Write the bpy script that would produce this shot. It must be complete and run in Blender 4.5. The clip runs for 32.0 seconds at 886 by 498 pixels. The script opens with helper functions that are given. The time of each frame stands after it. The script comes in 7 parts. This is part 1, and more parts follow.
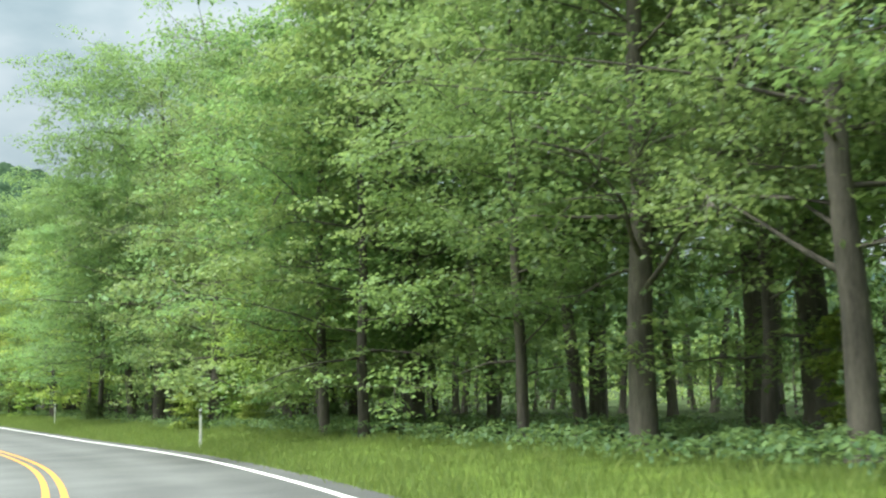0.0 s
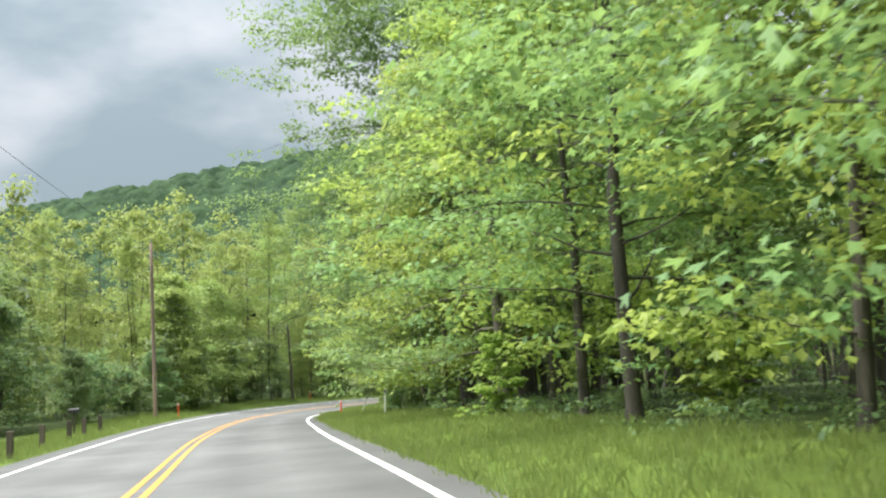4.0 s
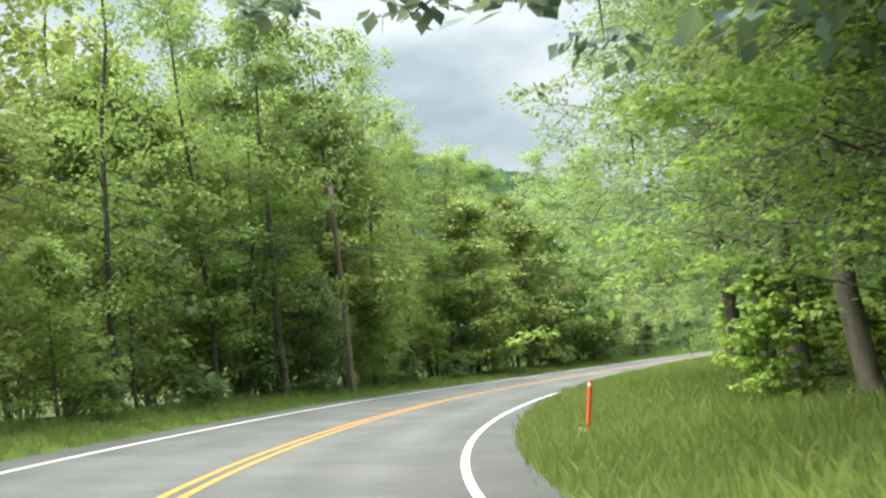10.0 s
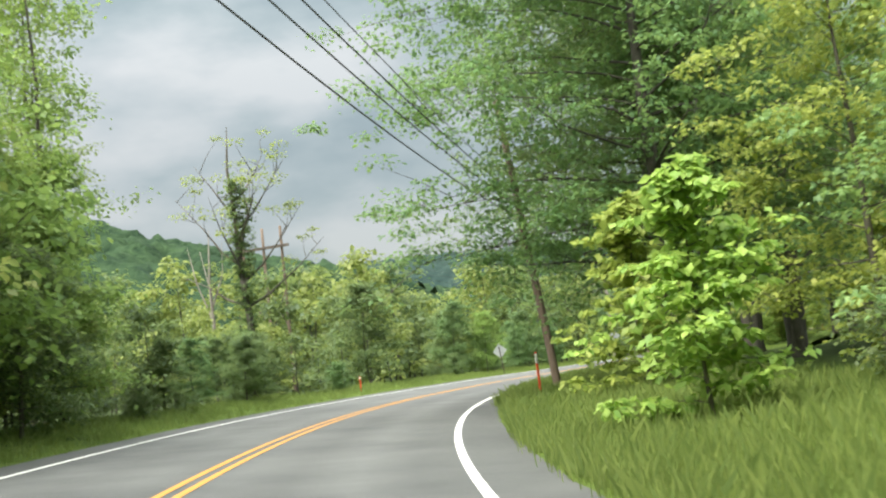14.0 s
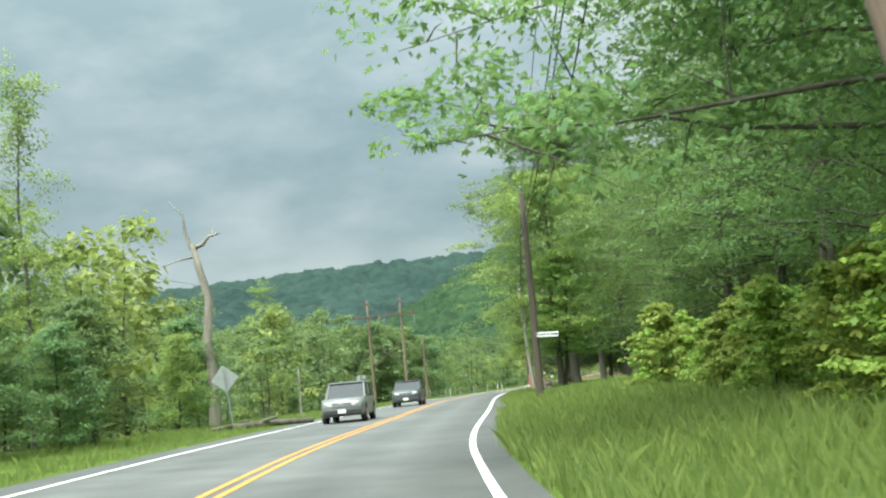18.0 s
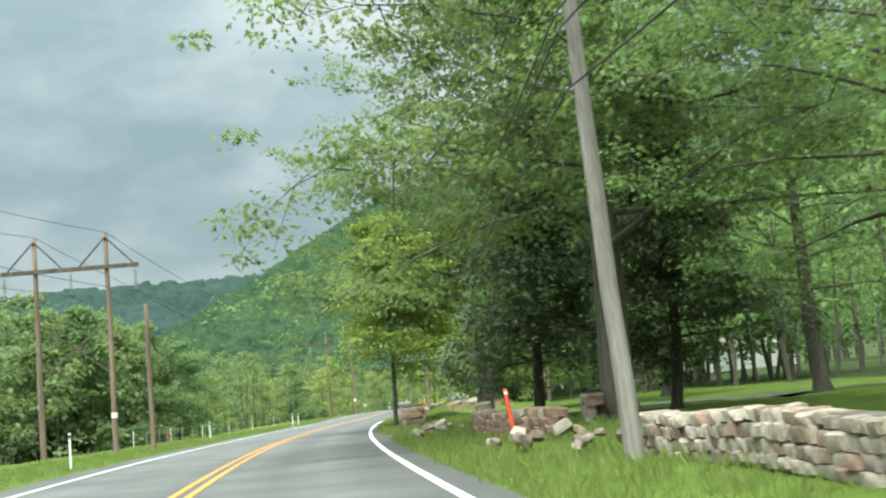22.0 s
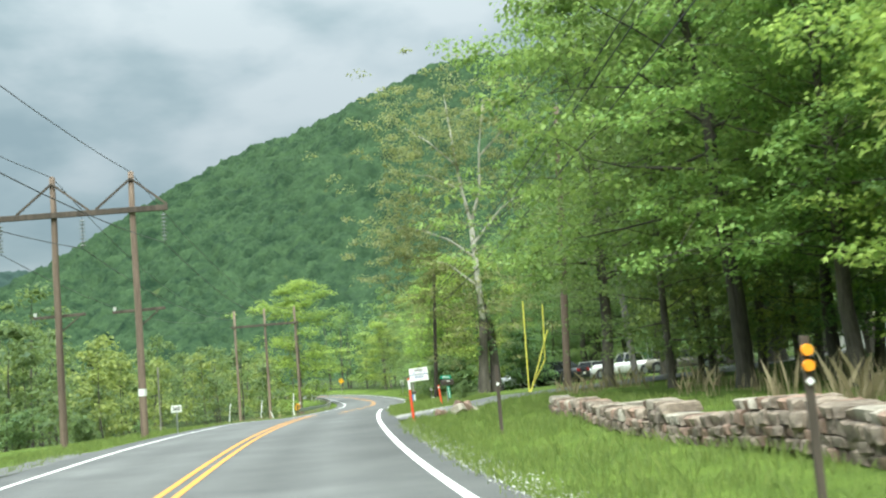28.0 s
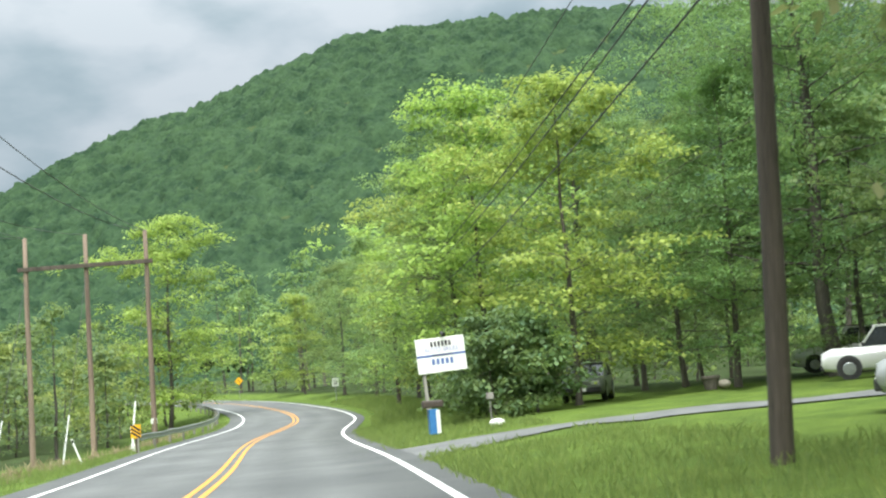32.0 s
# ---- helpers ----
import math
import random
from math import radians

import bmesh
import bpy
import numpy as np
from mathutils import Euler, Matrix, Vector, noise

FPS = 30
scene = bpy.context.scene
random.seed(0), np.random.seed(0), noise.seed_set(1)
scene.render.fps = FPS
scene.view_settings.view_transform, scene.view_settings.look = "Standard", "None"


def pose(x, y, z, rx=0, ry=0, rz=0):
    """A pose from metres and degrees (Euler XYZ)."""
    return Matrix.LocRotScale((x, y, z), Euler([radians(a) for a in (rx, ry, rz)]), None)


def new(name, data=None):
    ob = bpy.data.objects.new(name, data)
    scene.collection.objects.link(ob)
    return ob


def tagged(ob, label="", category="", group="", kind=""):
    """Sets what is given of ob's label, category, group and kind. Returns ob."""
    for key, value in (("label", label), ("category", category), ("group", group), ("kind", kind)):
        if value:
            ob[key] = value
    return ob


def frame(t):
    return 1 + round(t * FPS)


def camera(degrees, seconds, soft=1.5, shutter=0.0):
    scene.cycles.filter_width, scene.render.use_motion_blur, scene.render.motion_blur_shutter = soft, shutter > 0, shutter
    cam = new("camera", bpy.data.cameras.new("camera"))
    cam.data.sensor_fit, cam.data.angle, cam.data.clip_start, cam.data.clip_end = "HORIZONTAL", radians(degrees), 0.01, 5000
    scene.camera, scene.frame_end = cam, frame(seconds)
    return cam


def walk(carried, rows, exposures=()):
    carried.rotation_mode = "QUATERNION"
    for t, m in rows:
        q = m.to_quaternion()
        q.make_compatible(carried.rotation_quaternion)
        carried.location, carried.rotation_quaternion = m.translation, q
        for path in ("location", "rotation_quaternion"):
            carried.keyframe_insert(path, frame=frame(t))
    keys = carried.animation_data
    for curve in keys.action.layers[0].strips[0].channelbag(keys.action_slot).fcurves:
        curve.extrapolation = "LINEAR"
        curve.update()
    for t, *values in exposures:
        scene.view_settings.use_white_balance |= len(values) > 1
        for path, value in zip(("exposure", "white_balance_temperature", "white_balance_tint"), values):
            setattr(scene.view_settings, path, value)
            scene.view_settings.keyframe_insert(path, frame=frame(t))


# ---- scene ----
cam = camera(39.99, 32.0, soft=2.2, shutter=0.12)
PATH = [
    (0.0, pose(-0.143, 0.000, 1.252, 96.60, 1.11, 0.02)),
    (0.5, pose(-1.913, 8.218, 1.187, 96.53, 0.85, 2.87)),
    (1.0, pose(-4.087, 16.359, 1.117, 96.39, 0.60, 5.85)),
    (1.5, pose(-6.639, 24.424, 1.042, 96.22, 0.80, 8.78)),
    (2.0, pose(-9.540, 32.423, 0.963, 96.02, 1.52, 11.52)),
    (2.5, pose(-12.773, 40.370, 0.884, 95.90, 2.58, 13.90)),
    (3.0, pose(-16.308, 48.285, 0.816, 95.99, 3.24, 15.82)),
    (3.5, pose(-20.099, 56.193, 0.766, 96.22, 3.49, 17.25)),
    (4.0, pose(-24.060, 64.104, 0.730, 96.40, 3.56, 18.25)),
    (4.5, pose(-28.129, 72.013, 0.705, 96.67, 3.54, 18.76)),
    (5.0, pose(-32.276, 79.874, 0.685, 96.72, 3.66, 18.94)),
    (5.5, pose(-36.426, 87.711, 0.668, 96.73, 3.84, 18.69)),
    (6.0, pose(-40.498, 95.579, 0.651, 96.80, 4.04, 18.03)),
    (6.5, pose(-44.431, 103.550, 0.631, 96.88, 4.19, 17.24)),
    (7.0, pose(-48.210, 111.691, 0.607, 96.85, 4.26, 16.61)),
    (7.5, pose(-51.907, 120.027, 0.586, 96.77, 4.51, 15.89)),
    (8.0, pose(-55.530, 128.560, 0.571, 96.68, 4.87, 14.86)),
    (8.5, pose(-58.953, 137.262, 0.565, 96.54, 5.19, 13.44)),
    (9.0, pose(-62.114, 146.054, 0.560, 96.32, 5.45, 11.53)),
    (9.5, pose(-64.965, 154.830, 0.559, 96.05, 5.52, 9.11)),
    (10.0, pose(-67.440, 163.512, 0.567, 95.87, 5.94, 6.28)),
    (10.5, pose(-69.416, 172.119, 0.584, 95.85, 6.34, 3.07)),
    (11.0, pose(-70.766, 180.756, 0.609, 95.96, 6.46, -0.47)),
    (11.5, pose(-71.465, 189.537, 0.639, 95.95, 5.89, -3.96)),
    (12.0, pose(-71.582, 198.466, 0.674, 96.01, 5.52, -7.39)),
    (12.5, pose(-71.133, 207.496, 0.708, 96.00, 5.41, -10.80)),
    (13.0, pose(-70.130, 216.556, 0.740, 95.99, 5.58, -14.07)),
    (13.5, pose(-68.594, 225.591, 0.771, 95.92, 5.91, -17.10)),
    (14.0, pose(-66.547, 234.569, 0.807, 95.78, 6.33, -20.06)),
    (14.5, pose(-64.019, 243.495, 0.861, 95.72, 6.23, -22.92)),
    (15.0, pose(-61.075, 252.377, 0.925, 95.86, 5.88, -25.64)),
    (15.5, pose(-57.750, 261.179, 0.981, 96.12, 5.42, -28.44)),
    (16.0, pose(-54.041, 269.860, 1.017, 96.33, 5.28, -31.35)),
    (16.5, pose(-49.939, 278.351, 1.039, 96.44, 5.35, -34.28)),
    (17.0, pose(-45.429, 286.573, 1.056, 96.49, 5.50, -37.16)),
    (17.5, pose(-40.494, 294.454, 1.073, 96.54, 5.62, -39.98)),
    (18.0, pose(-35.127, 301.947, 1.094, 96.69, 5.58, -42.76)),
    (18.5, pose(-29.361, 309.081, 1.127, 96.77, 5.51, -45.38)),
    (19.0, pose(-23.262, 315.943, 1.173, 96.83, 5.37, -47.67)),
    (19.5, pose(-16.876, 322.650, 1.225, 96.81, 5.26, -49.55)),
    (20.0, pose(-10.292, 329.265, 1.286, 96.91, 5.11, -50.92)),
    (20.5, pose(-3.670, 335.903, 1.347, 96.89, 4.98, -51.77)),
    (21.0, pose(2.955, 342.557, 1.412, 97.03, 5.13, -52.49)),
    (21.5, pose(9.583, 349.173, 1.482, 97.05, 5.21, -52.99)),
    (22.0, pose(16.210, 355.709, 1.566, 97.15, 4.98, -53.41)),
    (22.5, pose(22.859, 362.177, 1.646, 97.13, 4.86, -53.85)),
    (23.0, pose(29.593, 368.533, 1.706, 97.03, 4.83, -54.36)),
    (23.5, pose(36.446, 374.764, 1.738, 96.86, 5.02, -54.97)),
    (24.0, pose(43.391, 380.928, 1.744, 96.58, 5.32, -55.70)),
    (24.5, pose(50.452, 386.995, 1.735, 96.38, 5.85, -56.52)),
    (25.0, pose(57.605, 392.995, 1.735, 96.32, 5.83, -57.40)),
    (25.5, pose(64.840, 398.932, 1.741, 96.37, 5.47, -58.22)),
    (26.0, pose(72.140, 404.792, 1.750, 96.47, 4.95, -58.93)),
    (26.5, pose(79.477, 410.556, 1.758, 96.57, 4.50, -59.56)),
    (27.0, pose(86.810, 416.194, 1.762, 96.64, 4.29, -60.20)),
    (27.5, pose(94.089, 421.663, 1.767, 96.71, 4.37, -60.85)),
    (28.0, pose(101.265, 426.929, 1.779, 96.71, 4.77, -61.50)),
    (28.5, pose(108.303, 431.966, 1.815, 96.76, 4.83, -62.13)),
    (29.0, pose(115.190, 436.787, 1.875, 96.92, 4.79, -62.83)),
    (29.5, pose(121.995, 441.407, 1.951, 97.03, 4.57, -63.60)),
    (30.0, pose(128.799, 445.827, 2.037, 97.23, 4.14, -64.31)),
    (30.5, pose(135.656, 450.084, 2.128, 97.36, 3.69, -64.91)),
    (31.0, pose(142.613, 454.314, 2.218, 97.30, 3.67, -65.41)),
    (31.5, pose(149.700, 458.629, 2.308, 97.04, 3.98, -65.75)),
    (32.0, pose(156.945, 463.037, 2.397, 96.53, 4.45, -66.12)),
]
walk(cam, PATH, exposures=[(0.0, 2.15, 6300, 2), (2.0, 2.33, 6500, 10), (4.0, 2.1, 6500, 11), (7.0, 2.1, 6500, 9), (9.0, 2.35, 6600, 8), (10.0, 2.4, 6600, 8), (12.5, 2.3, 6700, 8), (14.0, 2.05, 6700, 8), (15.0, 2.15, 6600, 8), (18.0, 2.0, 6300, -2), (21.0, 1.92, 6200, -5), (23.5, 2.17, 6600, 4), (27.0, 1.95, 6200, 2), (28.0, 1.9, 6200, 0), (30.0, 1.88, 6250, 6), (32.0, 1.9, 6250, 6)])
SKY_LIGHT, SUN_LIGHT = 0.142, 2.3

# ---------------------------------------------------------------- world, sun
world = bpy.data.worlds.new("overcast_sky")
scene.world = world
world.use_nodes = True


def node(tree, kind, **values):
    n = tree.nodes.new(kind)
    for k, v in values.items():
        n.inputs[k.replace("_", " ")].default_value = v
    return n


def ramp(tree, source, stops):
    n = tree.nodes.new("ShaderNodeValToRGB")
    while len(n.color_ramp.elements) < len(stops):
        n.color_ramp.elements.new(0.5)
    for e, (at, c) in zip(n.color_ramp.elements, stops):
        e.position, e.color = at, (*c, 1)
    tree.links.new(source, n.inputs[0])
    return n.outputs[0]


def mixed(tree, fac, a, b, mode="MIX"):
    n = tree.nodes.new("ShaderNodeMix")
    n.data_type, n.blend_type = "RGBA", mode
    for sock, v in ((n.inputs[0], fac), (n.inputs[6], a), (n.inputs[7], b)):
        if isinstance(v, bpy.types.NodeSocket):
            tree.links.new(v, sock)
        elif isinstance(v, (int, float)):
            sock.default_value = v
        else:
            sock.default_value = (*v, 1)
    return n.outputs[2]


def calc(tree, op, a, b=0.0):
    n = tree.nodes.new("ShaderNodeMath")
    n.operation = op
    for sock, v in ((n.inputs[0], a), (n.inputs[1], b)):
        if isinstance(v, bpy.types.NodeSocket):
            tree.links.new(v, sock)
        else:
            sock.default_value = v
    return n.outputs[0]


SUN_UP, SUN_TURN = 62.0, 252.0
wt = world.node_tree
wt.nodes.clear()
sky = wt.nodes.new("ShaderNodeTexSky")
sky.sky_type, sky.sun_disc = "NISHITA", False
sky.sun_elevation, sky.sun_rotation = radians(SUN_UP), radians(SUN_TURN)
co = wt.nodes.new("ShaderNodeTexCoord")
flat = wt.nodes.new("ShaderNodeMapping")
flat.inputs["Scale"].default_value = (1.0, 1.0, 2.2)
wt.links.new(co.outputs["Generated"], flat.inputs["Vector"])
n1 = node(wt, "ShaderNodeTexNoise", Scale=4.2, Detail=6.0, Roughness=0.5)
n2 = node(wt, "ShaderNodeTexNoise", Scale=9.0, Detail=4.0, Roughness=0.5)
for n in (n1, n2):
    wt.links.new(flat.outputs[0], n.inputs["Vector"])
both = calc(wt, "ADD", calc(wt, "MULTIPLY", n1.outputs[0], 0.75), calc(wt, "MULTIPLY", n2.outputs[0], 0.25))
cloud = ramp(wt, both, [(0.41, (0.46, 0.55, 0.565)), (0.475, (0.60, 0.68, 0.69)), (0.53, (0.76, 0.81, 0.82)), (0.60, (0.93, 0.95, 0.95))])
split = wt.nodes.new("ShaderNodeSeparateXYZ")
wt.links.new(co.outputs["Generated"], split.inputs[0])
# an overcast sky, brightest at the zenith
lift = calc(wt, "ADD", 0.88, calc(wt, "MULTIPLY", calc(wt, "POWER", calc(wt, "MAXIMUM", split.outputs[2], 0.0), 2.0), 6.6))
grey = node(wt, "ShaderNodeVectorMath")
grey.operation = "SCALE"
wt.links.new(cloud, grey.inputs[0])
wt.links.new(lift, grey.inputs["Scale"])
seen = mixed(wt, 0.06, grey.outputs[0], sky.outputs[0])
bg = node(wt, "ShaderNodeBackground", Strength=SKY_LIGHT)
wt.links.new(seen, bg.inputs[0])
wo = wt.nodes.new("ShaderNodeOutputWorld")
wt.links.new(bg.outputs[0], wo.inputs[0])

sun = new("sun", bpy.data.lights.new("sun", "SUN"))
sun.data.energy, sun.data.angle, sun.data.color = SUN_LIGHT, radians(50), (1.0, 0.97, 0.9)
sun.rotation_euler = (radians(90 - SUN_UP), 0, radians(180 - SUN_TURN))


# ---------------------------------------------------------------- materials
def material(name, rough=0.8, metal=0.0):
    m = bpy.data.materials.new(name)
    m.use_nodes = True
    b = m.node_tree.nodes["Principled BSDF"]
    b.inputs["Roughness"].default_value, b.inputs["Metallic"].default_value = rough, metal
    return m, m.node_tree, b


def surface(name, dark, light, scale=6.0, fine=40.0, rough=0.85, metal=0.0, bump=0.3, dist=0.02, stretch=(1, 1, 1), vary=0.0, spec=0.5):
    """A two-scale noise surface: dark and light are its base colours, scale and fine the noise sizes."""
    m, t, b = material(name, rough, metal)
    c = t.nodes.new("ShaderNodeTexCoord")
    mp = t.nodes.new("ShaderNodeMapping")
    mp.inputs["Scale"].default_value = stretch
    t.links.new(c.outputs["Object"], mp.inputs[0])
    a = node(t, "ShaderNodeTexNoise", Scale=scale, Detail=4.0, Roughness=0.6)
    f = node(t, "ShaderNodeTexNoise", Scale=fine, Detail=3.0, Roughness=0.7)
    for n in (a, f):
        t.links.new(mp.outputs[0], n.inputs["Vector"])
    s = calc(t, "ADD", calc(t, "MULTIPLY", a.outputs[0], 0.6), calc(t, "MULTIPLY", f.outputs[0], 0.4))
    col = ramp(t, s, [(0.36, dark), (0.64, light)])
    if vary:
        o = t.nodes.new("ShaderNodeObjectInfo")
        v = calc(t, "ADD", 1 - vary / 2, calc(t, "MULTIPLY", o.outputs["Random"], vary))
        h = node(t, "ShaderNodeHueSaturation")
        t.links.new(v, h.inputs["Value"])
        t.links.new(col, h.inputs["Color"])
        col = h.outputs[0]
    t.links.new(col, b.inputs["Base Color"])
    b.inputs["Specular IOR Level"].default_value = spec
    if bump:
        bp = node(t, "ShaderNodeBump", Strength=bump, Distance=dist)
        t.links.new(s, bp.inputs["Height"])
        t.links.new(bp.outputs[0], b.inputs["Normal"])
    return m


def leaf_material(name, low, high, glow=0.5, vary=0.35):
    """Leaves: colour by leaf and by tree, part of the light passing through."""
    m, t, b = material(name, 0.55)
    g = t.nodes.new("ShaderNodeNewGeometry")
    o = t.nodes.new("ShaderNodeObjectInfo")
    col = ramp(t, g.outputs["Random Per Island"], [(0.0, low), (1.0, high)])
    h = node(t, "ShaderNodeHueSaturation")
    t.links.new(calc(t, "ADD", 0.468, calc(t, "MULTIPLY", o.outputs["Random"], 0.046)), h.inputs["Hue"])
    t.links.new(calc(t, "ADD", 1 - vary / 2, calc(t, "MULTIPLY", o.outputs["Random"], vary)), h.inputs["Value"])
    t.links.new(col, h.inputs["Color"])
    b.inputs["Specular IOR Level"].default_value = 0.45
    t.links.new(h.outputs[0], b.inputs["Base Color"])
    tr = t.nodes.new("ShaderNodeBsdfTranslucent")
    yel = mixed(t, 0.4, h.outputs[0], (0.34, 0.43, 0.13))
    t.links.new(yel, tr.inputs[0])
    mx = t.nodes.new("ShaderNodeMixShader")
    mx.inputs[0].default_value = glow
    t.links.new(b.outputs[0], mx.inputs[1])
    t.links.new(tr.outputs[0], mx.inputs[2])
    t.links.new(mx.outputs[0], t.nodes["Material Output"].inputs[0])
    return m


LEAF = {
    "oak": leaf_material("oak_leaf", (0.078, 0.155, 0.064), (0.182, 0.296, 0.100)),
    "maple": leaf_material("maple_leaf", (0.098, 0.190, 0.072), (0.255, 0.385, 0.122)),
    "poplar": leaf_material("poplar_leaf", (0.165, 0.255, 0.072), (0.335, 0.440, 0.118), 0.5),
    "sapling": leaf_material("sapling_leaf", (0.190, 0.315, 0.068), (0.420, 0.545, 0.115), 0.5),
    "cedar": leaf_material("cedar_foliage", (0.058, 0.089, 0.059), (0.140, 0.162, 0.080), 0.25),
    "pine": leaf_material("pine_needle", (0.067, 0.118, 0.111), (0.148, 0.207, 0.152), 0.25),
    "beech": leaf_material("beech_leaf", (0.150, 0.290, 0.060), (0.370, 0.530, 0.115), 0.5),
    "hickory": leaf_material("hickory_leaf", (0.115, 0.235, 0.062), (0.275, 0.425, 0.105)),
    "bush": leaf_material("bush_leaf", (0.067, 0.141, 0.070), (0.181, 0.281, 0.100)),
    "sycamore": leaf_material("sycamore_leaf", (0.181, 0.222, 0.100), (0.362, 0.384, 0.172)),
}
BARK = surface("bark", (0.045, 0.040, 0.033), (0.145, 0.128, 0.106), 3, 22, 0.95, bump=0.8, dist=0.04, stretch=(1, 1, 0.18), vary=0.5)
PALE_BARK = surface("sycamore_bark", (0.16, 0.145, 0.11), (0.62, 0.60, 0.52), 1.2, 7, 0.9, bump=0.4, stretch=(1, 1, 0.4))
DEAD_WOOD = surface("dead_wood", (0.12, 0.105, 0.085), (0.32, 0.29, 0.25), 3, 25, 0.95, bump=0.6, stretch=(1, 1, 0.2))
POLE_WOOD = surface("pole_wood", (0.09, 0.065, 0.05), (0.27, 0.20, 0.15), 1.2, 18, 0.9, bump=0.5, stretch=(3, 3, 0.12), vary=0.5)
DARK_POLE = surface("dark_pole_wood", (0.035, 0.028, 0.022), (0.12, 0.095, 0.075), 1.2, 18, 0.9, bump=0.5, stretch=(3, 3, 0.12), vary=0.3)
GREY_WOOD = surface("grey_wood", (0.12, 0.11, 0.10), (0.34, 0.32, 0.29), 1.5, 20, 0.9, bump=0.5, stretch=(3, 3, 0.15), vary=0.3)
GALV = surface("galvanised_steel", (0.30, 0.31, 0.32), (0.45, 0.46, 0.47), 5, 60, 0.45, 0.8, bump=0.05)
SIGN_BACK = surface("sign_back", (0.32, 0.34, 0.35), (0.44, 0.46, 0.47), 3, 30, 0.5, 0.5, bump=0.03)
WHITE = surface("white_paint", (0.66, 0.66, 0.63), (0.82, 0.82, 0.80), 4, 40, 0.6, bump=0.08, vary=0.1)
ORANGE = surface("orange_plastic", (0.62, 0.06, 0.02), (0.80, 0.11, 0.04), 4, 40, 0.5, bump=0.05)
AMBER = surface("amber_reflector", (0.85, 0.28, 0.02), (0.95, 0.38, 0.04), 30, 80, 0.25, bump=0.05)
YELLOW = surface("yellow_plastic", (0.68, 0.62, 0.08), (0.85, 0.80, 0.16), 4, 40, 0.5, bump=0.05)
BLACK = surface("black_paint", (0.012, 0.012, 0.013), (0.03, 0.03, 0.03), 6, 50, 0.5, bump=0.1)
GREEN_SIGN = surface("green_sign_face", (0.005, 0.20, 0.11), (0.01, 0.27, 0.15), 4, 40, 0.4, bump=0.03)
SIGN_YELLOW = surface("yellow_sign_face", (0.75, 0.36, 0.01), (0.85, 0.45, 0.02), 4, 40, 0.4, bump=0.03)
WIRE = surface("cable", (0.02, 0.02, 0.022), (0.05, 0.05, 0.055), 6, 50, 0.6, bump=0.0)
PORCELAIN = surface("insulator", (0.10, 0.11, 0.12), (0.22, 0.23, 0.24), 6, 50, 0.25, bump=0.0)
STONE = surface("field_stone", (0.15, 0.12, 0.097), (0.40, 0.35, 0.295), 2.2, 16, 0.9, bump=0.6, dist=0.03, vary=0.75)
RED_STONE = surface("red_sandstone", (0.14, 0.085, 0.064), (0.31, 0.215, 0.165), 2.2, 16, 0.9, bump=0.6, dist=0.03, vary=0.6)
CAP_STONE = surface("pale_cap_stone", (0.21, 0.185, 0.15), (0.42, 0.38, 0.32), 2.2, 16, 0.9, bump=0.6, dist=0.03, vary=0.4)
MOSSY_STONE = surface("mossy_stone", (0.06, 0.065, 0.05), (0.20, 0.19, 0.16), 2.2, 16, 0.95, bump=0.6, dist=0.03, vary=0.5)
BROWN_STONE = surface("brown_field_stone", (0.095, 0.072, 0.056), (0.30, 0.245, 0.195), 3.0, 18, 0.92, bump=0.8, dist=0.03, vary=0.7)
MORTAR = surface("wall_core", (0.07, 0.06, 0.05), (0.16, 0.14, 0.12), 5, 30, 0.95, bump=0.5)
FENCE_WOOD = surface("brown_fence_board", (0.24, 0.12, 0.06), (0.42, 0.25, 0.14), 2, 25, 0.85, bump=0.3, stretch=(0.2, 3, 3), vary=0.3)


def ground_material():
    m, t, b = material("grass_ground", 0.95)
    c = t.nodes.new("ShaderNodeTexCoord")
    big = node(t, "ShaderNodeTexNoise", Scale=0.06, Detail=5.0, Roughness=0.6)
    mid = node(t, "ShaderNodeTexNoise", Scale=0.9, Detail=5.0, Roughness=0.65)
    fine = node(t, "ShaderNodeTexNoise", Scale=14.0, Detail=3.0, Roughness=0.7)
    for n in (big, mid, fine):
        t.links.new(c.outputs["Object"], n.inputs["Vector"])
    g = mixed(t, big.outputs[0], ramp(t, mid.outputs[0], [(0.3, (0.052, 0.090, 0.018)), (0.7, (0.108, 0.168, 0.030))]), ramp(t, mid.outputs[0], [(0.3, (0.070, 0.108, 0.020)), (0.7, (0.155, 0.210, 0.035))]))
    a = t.nodes.new("ShaderNodeAttribute")
    a.attribute_name = "woodland"
    soil = ramp(t, mid.outputs[0], [(0.35, (0.04, 0.048, 0.02)), (0.65, (0.055, 0.09, 0.028))])
    col = mixed(t, a.outputs["Fac"], g, soil)
    sh = mixed(t, 0.5, col, ramp(t, fine.outputs[0], [(0.3, (0.55, 0.55, 0.55)), (0.7, (1.25, 1.25, 1.25))]), "MULTIPLY")
    t.links.new(sh, b.inputs["Base Color"])
    bp = node(t, "ShaderNodeBump", Strength=0.7, Distance=0.12)
    t.links.new(fine.outputs[0], bp.inputs["Height"])
    t.links.new(bp.outputs[0], b.inputs["Normal"])
    b.inputs["Specular IOR Level"].default_value = 0.15
    return m


